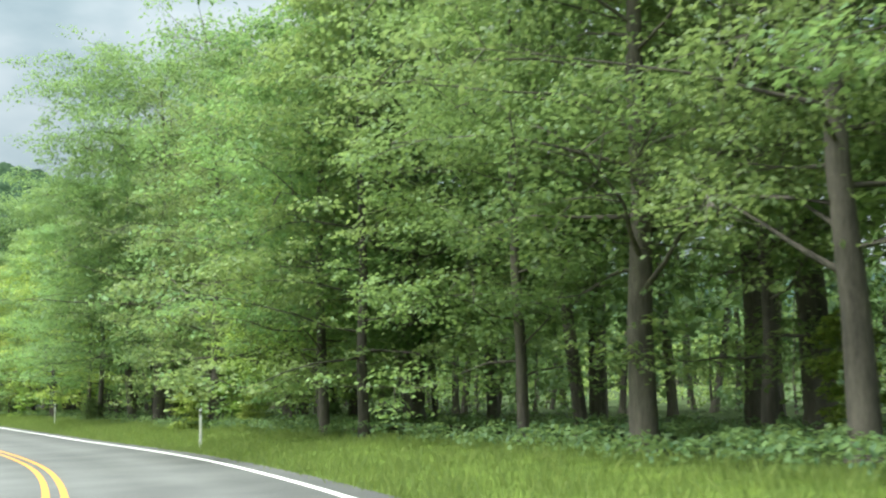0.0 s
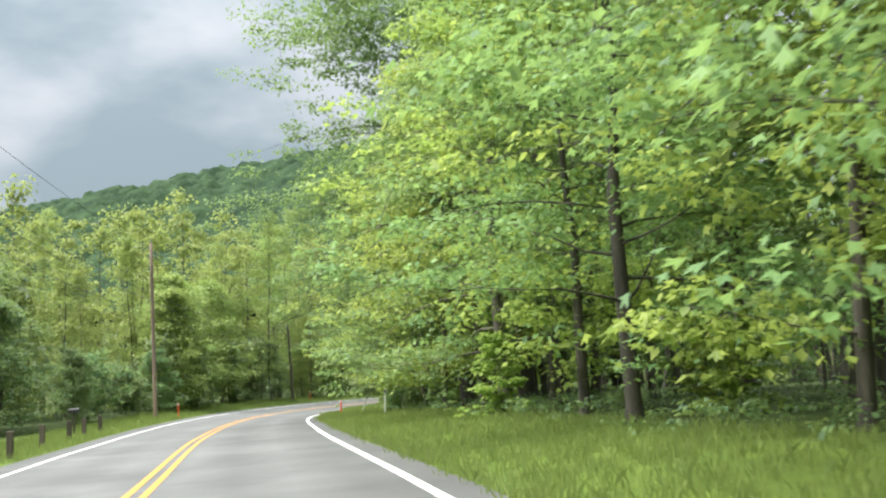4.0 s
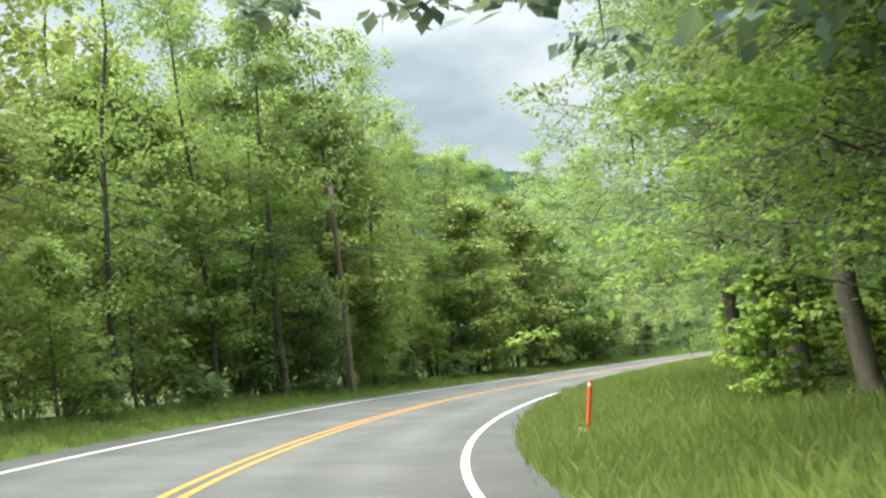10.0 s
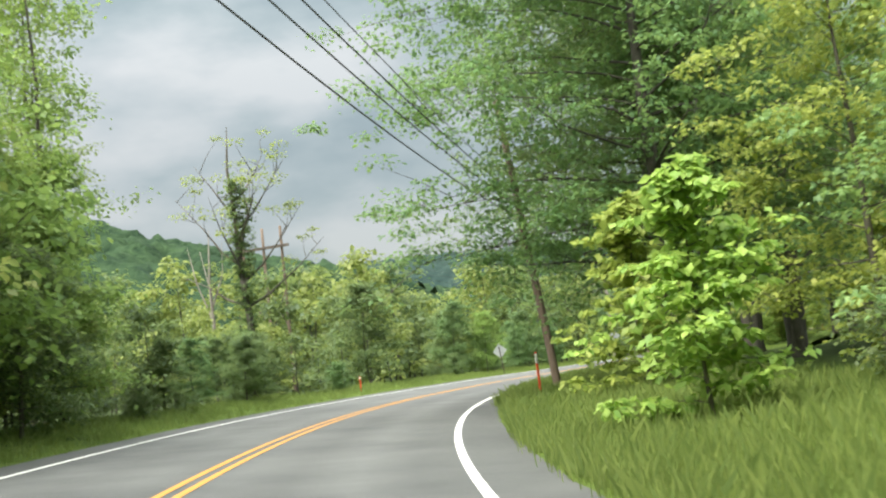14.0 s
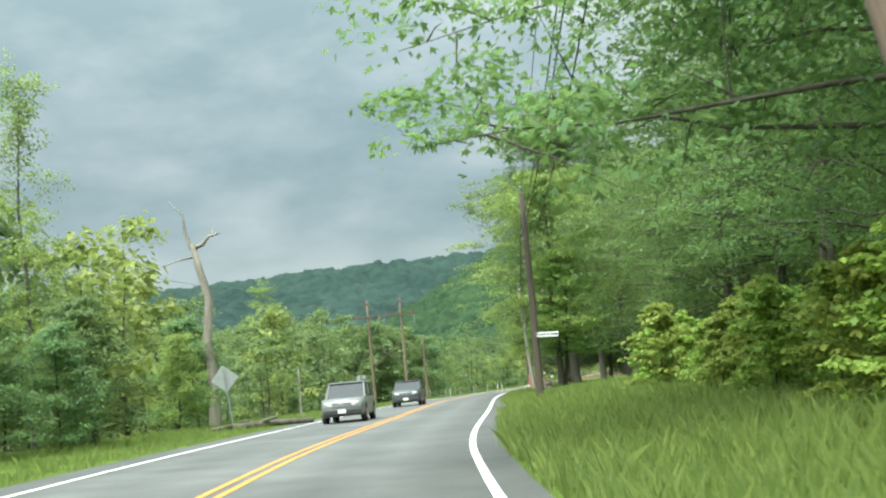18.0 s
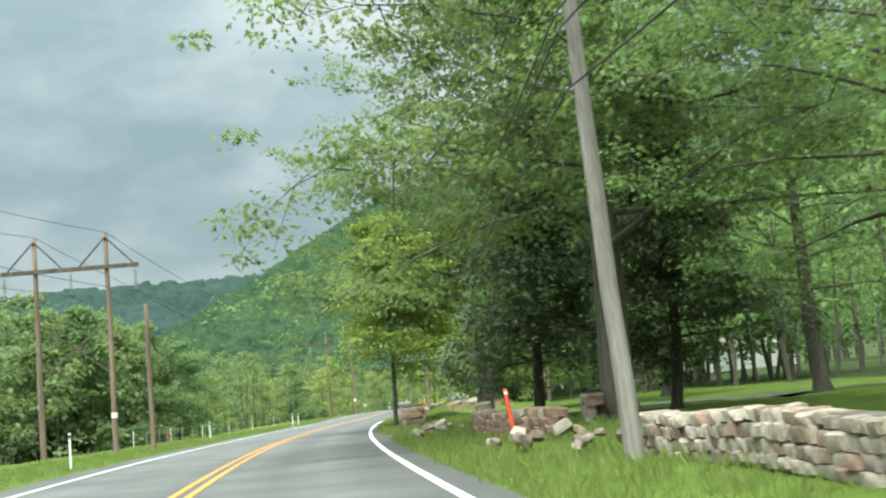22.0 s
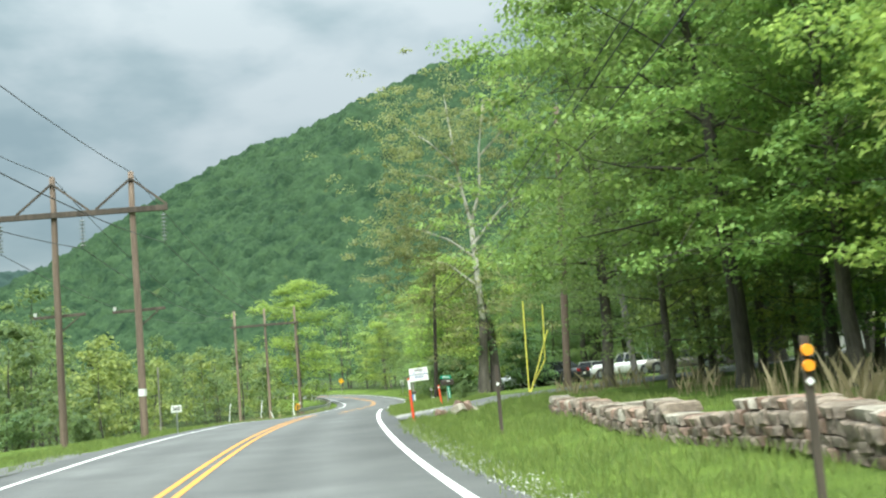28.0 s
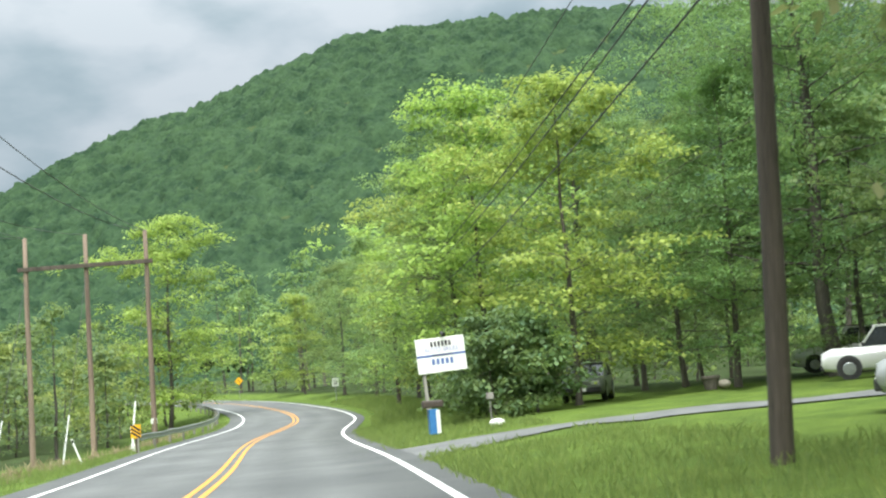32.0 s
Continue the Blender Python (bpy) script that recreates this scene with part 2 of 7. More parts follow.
def asphalt_material():
    m, t, b = material("worn_asphalt", 0.72)
    c = t.nodes.new("ShaderNodeTexCoord")
    mid = node(t, "ShaderNodeTexNoise", Scale=0.5, Detail=5.0, Roughness=0.6)
    fine = node(t, "ShaderNodeTexNoise", Scale=55.0, Detail=2.0, Roughness=0.7)
    for n in (mid, fine):
        t.links.new(c.outputs["Object"], n.inputs["Vector"])
    s = calc(t, "ADD", calc(t, "MULTIPLY", mid.outputs[0], 0.55), calc(t, "MULTIPLY", fine.outputs[0], 0.45))
    col = ramp(t, s, [(0.36, (0.070, 0.072, 0.073)), (0.62, (0.122, 0.124, 0.122))])
    # the wheel tracks are polished lighter, the lane middles darkened by drips
    u = t.nodes.new("ShaderNodeUVMap")
    sp = t.nodes.new("ShaderNodeSeparateXYZ")
    t.links.new(u.outputs[0], sp.inputs[0])
    band = ramp(t, sp.outputs[0], [(0.0, (0.62, 0.62, 0.62)), (0.10, (0.8, 0.8, 0.8)), (0.22, (1.18, 1.18, 1.18)), (0.31, (0.93, 0.93, 0.93)), (0.42, (1.15, 1.15, 1.15)), (0.5, (0.92, 0.92, 0.92)), (0.58, (1.15, 1.15, 1.15)), (0.67, (0.80, 0.80, 0.80)), (0.77, (1.12, 1.12, 1.12)), (0.86, (0.72, 0.72, 0.72)), (1.0, (0.6, 0.6, 0.6))])
    col = mixed(t, 0.75, col, band, "MULTIPLY")
    wave = node(t, "ShaderNodeTexNoise", Scale=0.16, Detail=3.0)
    t.links.new(c.outputs["Object"], wave.inputs["Vector"])
    col = mixed(t, 0.6, col, ramp(t, wave.outputs[0], [(0.4, (0.8, 0.8, 0.8)), (0.6, (1.15, 1.15, 1.14))]), "MULTIPLY")
    t.links.new(col, b.inputs["Base Color"])
    bp = node(t, "ShaderNodeBump", Strength=0.35, Distance=0.01)
    t.links.new(fine.outputs[0], bp.inputs["Height"])
    t.links.new(bp.outputs[0], b.inputs["Normal"])
    return m


def line_material(name, color, worn):
    m, t, b = material(name, 0.6)
    c = t.nodes.new("ShaderNodeTexCoord")
    f = node(t, "ShaderNodeTexNoise", Scale=9.0, Detail=6.0, Roughness=0.75)
    t.links.new(c.outputs["Object"], f.inputs["Vector"])
    col = ramp(t, f.outputs[0], [(0.30, (0.13, 0.13, 0.125)), (0.30 + worn, tuple(v * 0.85 for v in color)), (0.62, color)])
    t.links.new(col, b.inputs["Base Color"])
    return m


GRASS_GROUND = ground_material()
ASPHALT = asphalt_material()
WHITE_LINE = line_material("white_road_paint", (0.80, 0.80, 0.78), 0.10)
YELLOW_LINE = line_material("yellow_road_paint", (0.60, 0.275, 0.040), 0.08)
GRAVEL = surface("pale_gravel", (0.10, 0.098, 0.092), (0.32, 0.31, 0.295), 9, 45, 0.95, bump=0.8, dist=0.03)
BLADE = leaf_material("grass_blade", (0.125, 0.185, 0.050), (0.255, 0.315, 0.085), 0.4, 0.1)
DRY_BLADE = leaf_material("dry_stalk", (0.20, 0.17, 0.09), (0.42, 0.36, 0.22), 0.2, 0.1)
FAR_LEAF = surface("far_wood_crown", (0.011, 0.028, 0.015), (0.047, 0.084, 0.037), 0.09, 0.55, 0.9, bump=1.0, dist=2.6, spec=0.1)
# hill woods seen far off: blue distance haze is put into this leaf colour
HAZED_RIDGE_LEAF = surface("distant_ridge_wood", (0.015, 0.032, 0.029), (0.033, 0.058, 0.048), 0.01, 0.08, 0.9, bump=0.0, spec=0.1)

# ---------------------------------------------------------------- the road's line
NODES = [(4.94, -51.92, 0.15), (2.54, -25.92, 0.1), (-1.01, -0.23, -0.05), (-8.38, 25.59, -0.38), (-19.54, 50.61, -0.6), (-32.08, 75.93, -0.62), (-45.02, 101.25, -0.53), (-57.23, 127.82, -0.54), (-67.63, 155.89, -0.61), (-73.32, 184.09, -0.63), (-72.78, 213.18, -0.5), (-66.96, 242.48, -0.4), (-56.49, 271.02, -0.22), (-41.64, 297.52, -0.14), (-22.56, 320.44, -0), (-1.21, 341.45, 0.24), (20.27, 362.23, 0.41), (42.22, 382.31, 0.46), (65.06, 401.68, 0.43), (88.48, 420.07, 0.47), (111.34, 436.48, 0.57)]
NODES += [(133.22, 450.99, 0.93), (155.88, 464.78, 1.08), (178.39, 477.79, 0.87), (201.78, 491.91, 0.75), (227.04, 504.82, 0.99), (251.36, 520.97, 1.54), (272.86, 539.92, 2.43), (291.44, 561.92, 3.26), (309.05, 585.97, 3.96), (338.45, 643.17, 4.96)]


def spline(q, steps=16):
    q, out = np.array(q, float), []
    for i in range(1, len(q) - 2):
        a, b, c, d = q[i - 1:i + 3]
        for k in range(steps):
            u = k / steps
            out.append(0.5 * (2 * b + (c - a) * u + (2 * a - 5 * b + 4 * c - d) * u * u + (3 * b - a - 3 * c + d) * u ** 3))
    return np.array(out + [q[-2]])


LINE = spline(NODES)
ALONG = np.concatenate([[0], np.cumsum(np.hypot(*np.diff(LINE[:, :2], axis=0).T))])
WAY = np.gradient(LINE[:, :2], axis=0)
WAY /= np.hypot(WAY[:, 0], WAY[:, 1])[:, None]


def tilt(s):
    """The road's cross slope: the bend is banked, its right side lower."""
    return np.interp(s, [0, 52, 108, 137, 166, 196, 225, 254, 284, 360, 374, 404, 434, 580, 605, 660, 690, 745, 810], [0.009, 0.017, 0.029, 0.024, -0.022, -0.068, -0.090, -0.080, -0.054, -0.043, -0.030, -0.014, -0.003, 0.006, 0.012, 0.013, 0.006, -0.001, -0.003])


def spot(s, lat=0.0):
    """The place s metres along the road and lat metres to the right of its middle: x, y, the road's height, and the road's heading in degrees."""
    x, y, z = (np.interp(s, ALONG, LINE[:, k]) for k in range(3))
    wx, wy = np.interp(s, ALONG, WAY[:, 0]), np.interp(s, ALONG, WAY[:, 1])
    n = math.hypot(wx, wy)
    return x + wy / n * lat, y - wx / n * lat, z + tilt(s) * min(max(lat, -8), 6), math.degrees(math.atan2(-wx, wy))


CREST_A = np.array([(732, 1150, 9), (752, 1040, 20), (749, 940, 132), (731, 860, 156), (752, 760, 190), (760, 621, 181), (751, 500, 155), (730, 380, 130), (739, 200, 110)], float)
CREST_B = np.array([(135, 2500, 190), (866, 2150, 184), (1495, 1900, 225), (2120, 1500, 233)], float)
CREST_C = np.array([(-700, 600, 100), (-441, 650, 111), (-250, 680, 132), (16, 700, 48), (89, 715, 15), (94, 740, 5)], float)


def crest(px, py, line, wide):
    best, high = np.full(px.shape, 1e9), np.zeros(px.shape)
    for a, b in zip(line[:-1], line[1:]):
        d = b[:2] - a[:2]
        u = np.clip(((px - a[0]) * d[0] + (py - a[1]) * d[1]) / (d @ d), 0, 1)
        r = np.hypot(px - a[0] - d[0] * u, py - a[1] - d[1] * u)
        near = r < best
        best, high = np.where(near, r, best), np.where(near, a[2] + (b[2] - a[2]) * u, high)
    return high * np.exp(-(best / wide) ** 1.7)


def road_near(px, py):
    """Distance along, distance to the right, and height of the road at its nearest point."""
    px, py = np.asarray(px, float).ravel(), np.asarray(py, float).ravel()
    s, lat, z = np.zeros(px.size), np.zeros(px.size), np.zeros(px.size)
    for k in range(0, px.size, 4000):
        c = slice(k, k + 4000)
        dx, dy = px[c, None] - LINE[None, :, 0], py[c, None] - LINE[None, :, 1]
        i = np.argmin(dx * dx + dy * dy, axis=1)
        j = np.arange(i.size)
        ex, ey = dx[j, i], dy[j, i]
        al = ex * WAY[i, 0] + ey * WAY[i, 1]
        side = ex * WAY[i, 1] - ey * WAY[i, 0]
        far = np.hypot(ex, ey)
        s[c], z[c] = ALONG[i] + np.clip(al, -3, 3), LINE[i, 2]
        lat[c] = np.where(np.abs(al) < 4, side, np.where(side < 0, -far, far))
    return s, lat, z


EDGE_L, EDGE_R = -4.75, 4.4  # the asphalt's edges


def heights(px, py, fine=False):
    px, py = np.asarray(px, float).ravel(), np.asarray(py, float).ravel()
    s, lat, z = road_near(px, py)
    r = np.maximum(lat - EDGE_R, 0)
    l = np.maximum(EDGE_L - lat, 0)
    bank = np.interp(s, [0, 60, 170, 200, 300, 360, 395, 440, 520, 560, 600, 700], [0.2, 0.35, 0.1, 0.3, 0.35, 0.35, 0.5, 0.3, 0.35, 0.6, 0.3, 0.5])
    lawn = np.interp(s, [560, 590, 660, 690], [0, 1, 1, 0]) * np.clip((r - 3) / 25, 0, 1) * 0.8
    up = bank * np.clip(r / 4.0, 0, 1) + lawn
    fall = np.interp(s, [0, 150, 200, 340, 420, 560, 640, 690, 808], [0.2, -0.2, 0.35, 0.35, 0.1, -0.2, -0.3, -1.2, -0.5])
    down = fall * np.clip(l / 6.0, 0, 1) - np.interp(s, [380, 430, 640, 700], [0, 2.0, 2.0, 1.0]) * np.clip((l - 9) / 25, 0, 1)
    wob = 0.06 * np.sin(px * 0.9 + py * 0.35) * np.sin(py * 0.7 - px * 0.2) * np.clip((r + l) / 2, 0, 1)
    base = z + tilt(s) * np.clip(lat, -8, 6) + np.where(lat > 0, up, down) + wob
    hill = crest(px, py, CREST_A, 205) + crest(px, py, CREST_B, 520) + crest(px, py, CREST_C, 190)
    hill *= np.clip((np.abs(lat) - 40) / 120, 0, 1)
    return base + hill


def height(x, y):
    return float(heights([x], [y])[0])


# ---------------------------------------------------------------- mesh helpers
def part(name, bm, mat, parent=None, label="", smooth=False):
    """Links a bmesh (or a finished mesh) as one object under its thing."""
    if isinstance(bm, bmesh.types.BMesh):
        me = bpy.data.meshes.new(name)
        bm.to_mesh(me)
        bm.free()
    else:
        me = bm
    if mat is not None and not me.materials:
        me.materials.append(mat)
    if smooth:
        me.polygons.foreach_set("use_smooth", [True] * len(me.polygons))
    ob = new(name, me)
    ob.parent = parent
    if label:
        ob["label"] = label
    return ob


def empty(name, m, label, category, group="", kind=""):
    ob = new(name)
    ob.empty_display_size = 0.2
    ob.matrix_basis = m
    return tagged(ob, label, category, group, kind)


def mesh_of(name, verts, faces, mat, smooth=False):
    me = bpy.data.meshes.new(name)
    verts, faces = np.asarray(verts, np.float32), np.asarray(faces, np.int32)
    k = faces.shape[1]
    me.vertices.add(len(verts))
    me.vertices.foreach_set("co", verts.ravel())
    me.loops.add(faces.size)
    me.loops.foreach_set("vertex_index", faces.ravel())
    me.polygons.add(len(faces))
    me.polygons.foreach_set("loop_start", np.arange(0, faces.size, k, dtype=np.int32))
    me.polygons.foreach_set("use_smooth", np.full(len(faces), smooth))
    me.update(calc_edges=True)
    if mat is not None:
        me.materials.append(mat)
    return me


def box(bm, sx, sy, sz, m=None, bevel=0.0):
    r = bmesh.ops.create_cube(bm, size=1.0, matrix=Matrix.Diagonal((sx, sy, sz, 1)))
    vs = r["verts"]
    if bevel:
        es = list({e for v in vs for e in v.link_edges})
        r = bmesh.ops.bevel(bm, geom=es, offset=bevel, segments=2, profile=0.6, affect="EDGES")
        vs = list({v for f in r["faces"] for v in f.verts} | {v for v in vs if v.is_valid})
    if m is not None:
        bmesh.ops.transform(bm, matrix=m, verts=vs)
    return vs


def rod(bm, a, b, r0, r1=None, n=10, caps=True):
    a, b = Vector(a), Vector(b)
    d = b - a
    m = Matrix.Translation((a + b) / 2) @ d.to_track_quat("Z", "Y").to_matrix().to_4x4()
    return bmesh.ops.create_cone(bm, cap_ends=caps, segments=n, radius1=r0, radius2=r0 if r1 is None else r1, depth=d.length, matrix=m)["verts"]


def tube(verts, faces, pts, radii, n=7):
    """Adds a round tube along pts to the lists."""
    pts = [Vector(p) for p in pts]
    first = len(verts)
    for i, p in enumerate(pts):
        d = (pts[min(i + 1, len(pts) - 1)] - pts[max(i - 1, 0)]).normalized()
        u = d.orthogonal().normalized()
        if abs(d.z) > 0.1:
            u = (Vector((1, 0, 0)) - d * d.x).normalized()
        w = d.cross(u)
        for k in range(n):
            a = 2 * math.pi * k / n
            verts.append(p + (u * math.cos(a) + w * math.sin(a)) * radii[i])
    for i in range(len(pts) - 1):
        for k in range(n):
            a, b = first + i * n + k, first + i * n + (k + 1) % n
            faces.append((a, b, b + n, a + n))
    tip = len(verts)
    verts.append(pts[-1] + (pts[-1] - pts[-2]).normalized() * radii[-1] * 0.5)
    for k in range(n):
        a, b = first + (len(pts) - 1) * n + k, first + (len(pts) - 1) * n + (k + 1) % n
        faces.append((a, b, tip, tip))


def quads_to_mesh(name, verts, faces, mat, smooth=True):
    me = bpy.data.meshes.new(name)
    me.from_pydata([tuple(v) for v in verts], [], [f if f[2] != f[3] else f[:3] for f in faces])
    me.materials.append(mat)
    me.polygons.foreach_set("use_smooth", [smooth] * len(me.polygons))
    return me


# ---------------------------------------------------------------- ground, road
def build_ground():
    xs = np.concatenate([np.linspace(-3800, -760, 20)[:-1], np.linspace(-760, -190, 40)[:-1], np.arange(-190, 360, 5.0), np.linspace(360, 900, 46)[:-1], np.linspace(900, 3800, 24)])
    ys = np.concatenate([np.linspace(-3800, -140, 20)[:-1], np.arange(-140, 720, 5.0), np.linspace(720, 1300, 42)[:-1], np.linspace(1300, 3800, 30)])
    gx, gy = np.meshgrid(xs, ys)
    z = heights(gx, gy)
    s, lat, _ = road_near(gx, gy)
    z = z - np.where((lat > EDGE_L - 13) & (lat < EDGE_R + 13), 0.55, 0.0)
    v = np.stack([gx.ravel(), gy.ravel(), z], -1)
    w, h = len(xs), len(ys)
    i = np.arange((h - 1) * w).reshape(h - 1, w)[:, :-1].ravel()
    me = mesh_of("ground", v, np.stack([i, i + 1, i + w + 1, i + w], -1), GRASS_GROUND, True)
    mark_woodland(me, s, lat)
    tagged(new("ground", me), "grass and woodland floor rising to hills", "ground", kind="structure")


def woodland(s, lat):
    right = np.interp(s, [0, 160, 175, 200, 232, 290, 360, 400, 440, 520, 560, 640, 700], [8.5, 8.5, 7.5, 11, 10, 12, 14, 30, 34, 34, 14, 24, 9])
    left = np.interp(s, [0, 130, 165, 205, 350, 420, 640, 700, 808], [12, 16, 9, 7, 8, 12, 22, 12, 9])
    return np.clip(np.where(lat > 0, lat - right, -lat - left) / 2.5, 0, 1)


def mark_woodland(me, s, lat):
    a = me.attributes.new("woodland", "FLOAT", "POINT")
    a.data.foreach_set("value", woodland(s, lat).astype(np.float32))


def widen(s):
    """How much farther out the asphalt's right edge lies along the bend and at the park drive."""
    return float(np.interp(s, [170, 192, 300, 330, 396, 402, 411, 418], [0, 0.6, 0.5, 0, 0, 0.7, 0.7, 0]))


def strip(name, lats, mat, lift, s0=0.0, s1=None, step=3.0, follow=False, uv=False):
    """A sheet along the road between the given distances from its middle."""
    s1 = ALONG[-1] if s1 is None else s1
    ss = np.arange(s0, s1 + step * 0.5, step)
    rows = []
    for s in ss:
        for la in lats:
            x, y, z, _ = spot(s, la + (widen(s) if la > 4.0 else 0.0))
            rows.append((x, y, z + lift))
    v = np.array(rows)
    if follow:
        v[:, 2] = heights(v[:, 0], v[:, 1]) + lift
    w = len(lats)
    i = np.arange((len(ss) - 1) * w).reshape(len(ss) - 1, w)[:, :-1].ravel()
    me = mesh_of(name, v, np.stack([i, i + 1, i + w + 1, i + w], -1), mat, True)
    if follow:
        mark_woodland(me, np.repeat(ss, w), np.tile(lats, len(ss)))
    if uv:
        layer = me.uv_layers.new(name="UVMap")
        u = np.tile((np.array(lats) - lats[0]) / (lats[-1] - lats[0]), len(ss))
        idx = np.zeros(len(me.loops), np.int32)
        me.loops.foreach_get("vertex_index", idx)
        layer.data.foreach_set("uv", np.stack([u[idx], np.repeat(ss, w)[idx] / 10], -1).astype(np.float32).ravel())
    return new(name, me)


build_ground()
tagged(strip("verge_right", [EDGE_R - 0.25 + k for k in (0, 0.3, 0.8, 1.6, 2.6, 4, 6, 9, 13)], GRASS_GROUND, -0.03, follow=True), "grass verge beside the road", "verge", kind="structure")
tagged(strip("verge_left", [EDGE_L + 0.25 - k for k in (13, 9, 6, 4, 2.6, 1.6, 0.8, 0.3, 0)], GRASS_GROUND, -0.03, follow=True), "grass verge beside the road", "verge", kind="structure")
tagged(strip("road", list(np.linspace(EDGE_L, EDGE_R, 9)), ASPHALT, 0.012, uv=True), "worn grey asphalt two-lane road", "road", kind="structure")
for name, a, b, mat in (("edge_line_right", 3.74, 3.88, WHITE_LINE), ("edge_line_left", -3.80, -3.66, WHITE_LINE), ("centre_line_left", -0.21, -0.09, YELLOW_LINE), ("centre_line_right", 0.07, 0.19, YELLOW_LINE)):
    tagged(strip(name, [a, b], mat, 0.018, step=2.0), "painted line on the asphalt", "road marking", kind="structure")
# ---------------------------------------------------------------- trees
def leaves(rng, centres, spread, count, size, droop=0.15, flat=0.6, lobed=False):
    """Folded leaves on domed clumps round each centre: vertices and triangles."""
    n = len(centres) * count
    d = rng.normal(0, 1, (n, 3))
    d[:, 2] = np.where(rng.uniform(0, 1, n) < 0.8, np.abs(d[:, 2]), d[:, 2])
    d /= np.linalg.norm(d, axis=1)[:, None]
    k = np.repeat(rng.uniform(0.65, 1.35, len(centres)), count) * rng.uniform(0.45, 1.12, n)
    c = np.repeat(np.asarray(centres), count, axis=0) + d * k[:, None] * np.array([spread, spread, spread * flat])
    ang = np.arctan2(d[:, 1], d[:, 0]) + rng.normal(0, 0.7, n)
    tilt = -droop - 0.6 * (1 - np.abs(d[:, 2])) + rng.normal(0, 0.32, n)
    way = np.stack([np.cos(ang) * np.cos(tilt), np.sin(ang) * np.cos(tilt), np.sin(tilt)], -1)
    side = np.stack([-np.sin(ang), np.cos(ang), rng.normal(0, 0.4, n)], -1)
    side /= np.linalg.norm(side, axis=1)[:, None]
    L = size * rng.uniform(0.65, 1.35, n)[:, None]
    base, tip = c - way * L * 0.5, c + way * L * 0.5
    mid = c + way * L * 0.02 + np.array([0, 0, 1]) * L * 0.07
    v = np.stack([base, mid + side * L * 0.36, tip, mid - side * L * 0.36], 1).reshape(-1, 3)
    i = np.arange(n)[:, None] * 4
    if lobed:
        notch = c + way * L * 0.10 + np.array([0, 0, 1]) * L * 0.05
        wing = c + way * L * 0.18
        v = np.stack([base, wing + side * L * 0.52, notch + side * L * 0.17, tip, notch - side * L * 0.17, wing - side * L * 0.52], 1).reshape(-1, 3)
        i = np.arange(n)[:, None] * 6
        return v, np.concatenate([i + [[0, 1, 2]], i + [[0, 2, 3]], i + [[0, 3, 4]], i + [[0, 4, 5]]], 0)
    return v, np.concatenate([i + [[0, 1, 2]], i + [[0, 2, 3]]], 0)


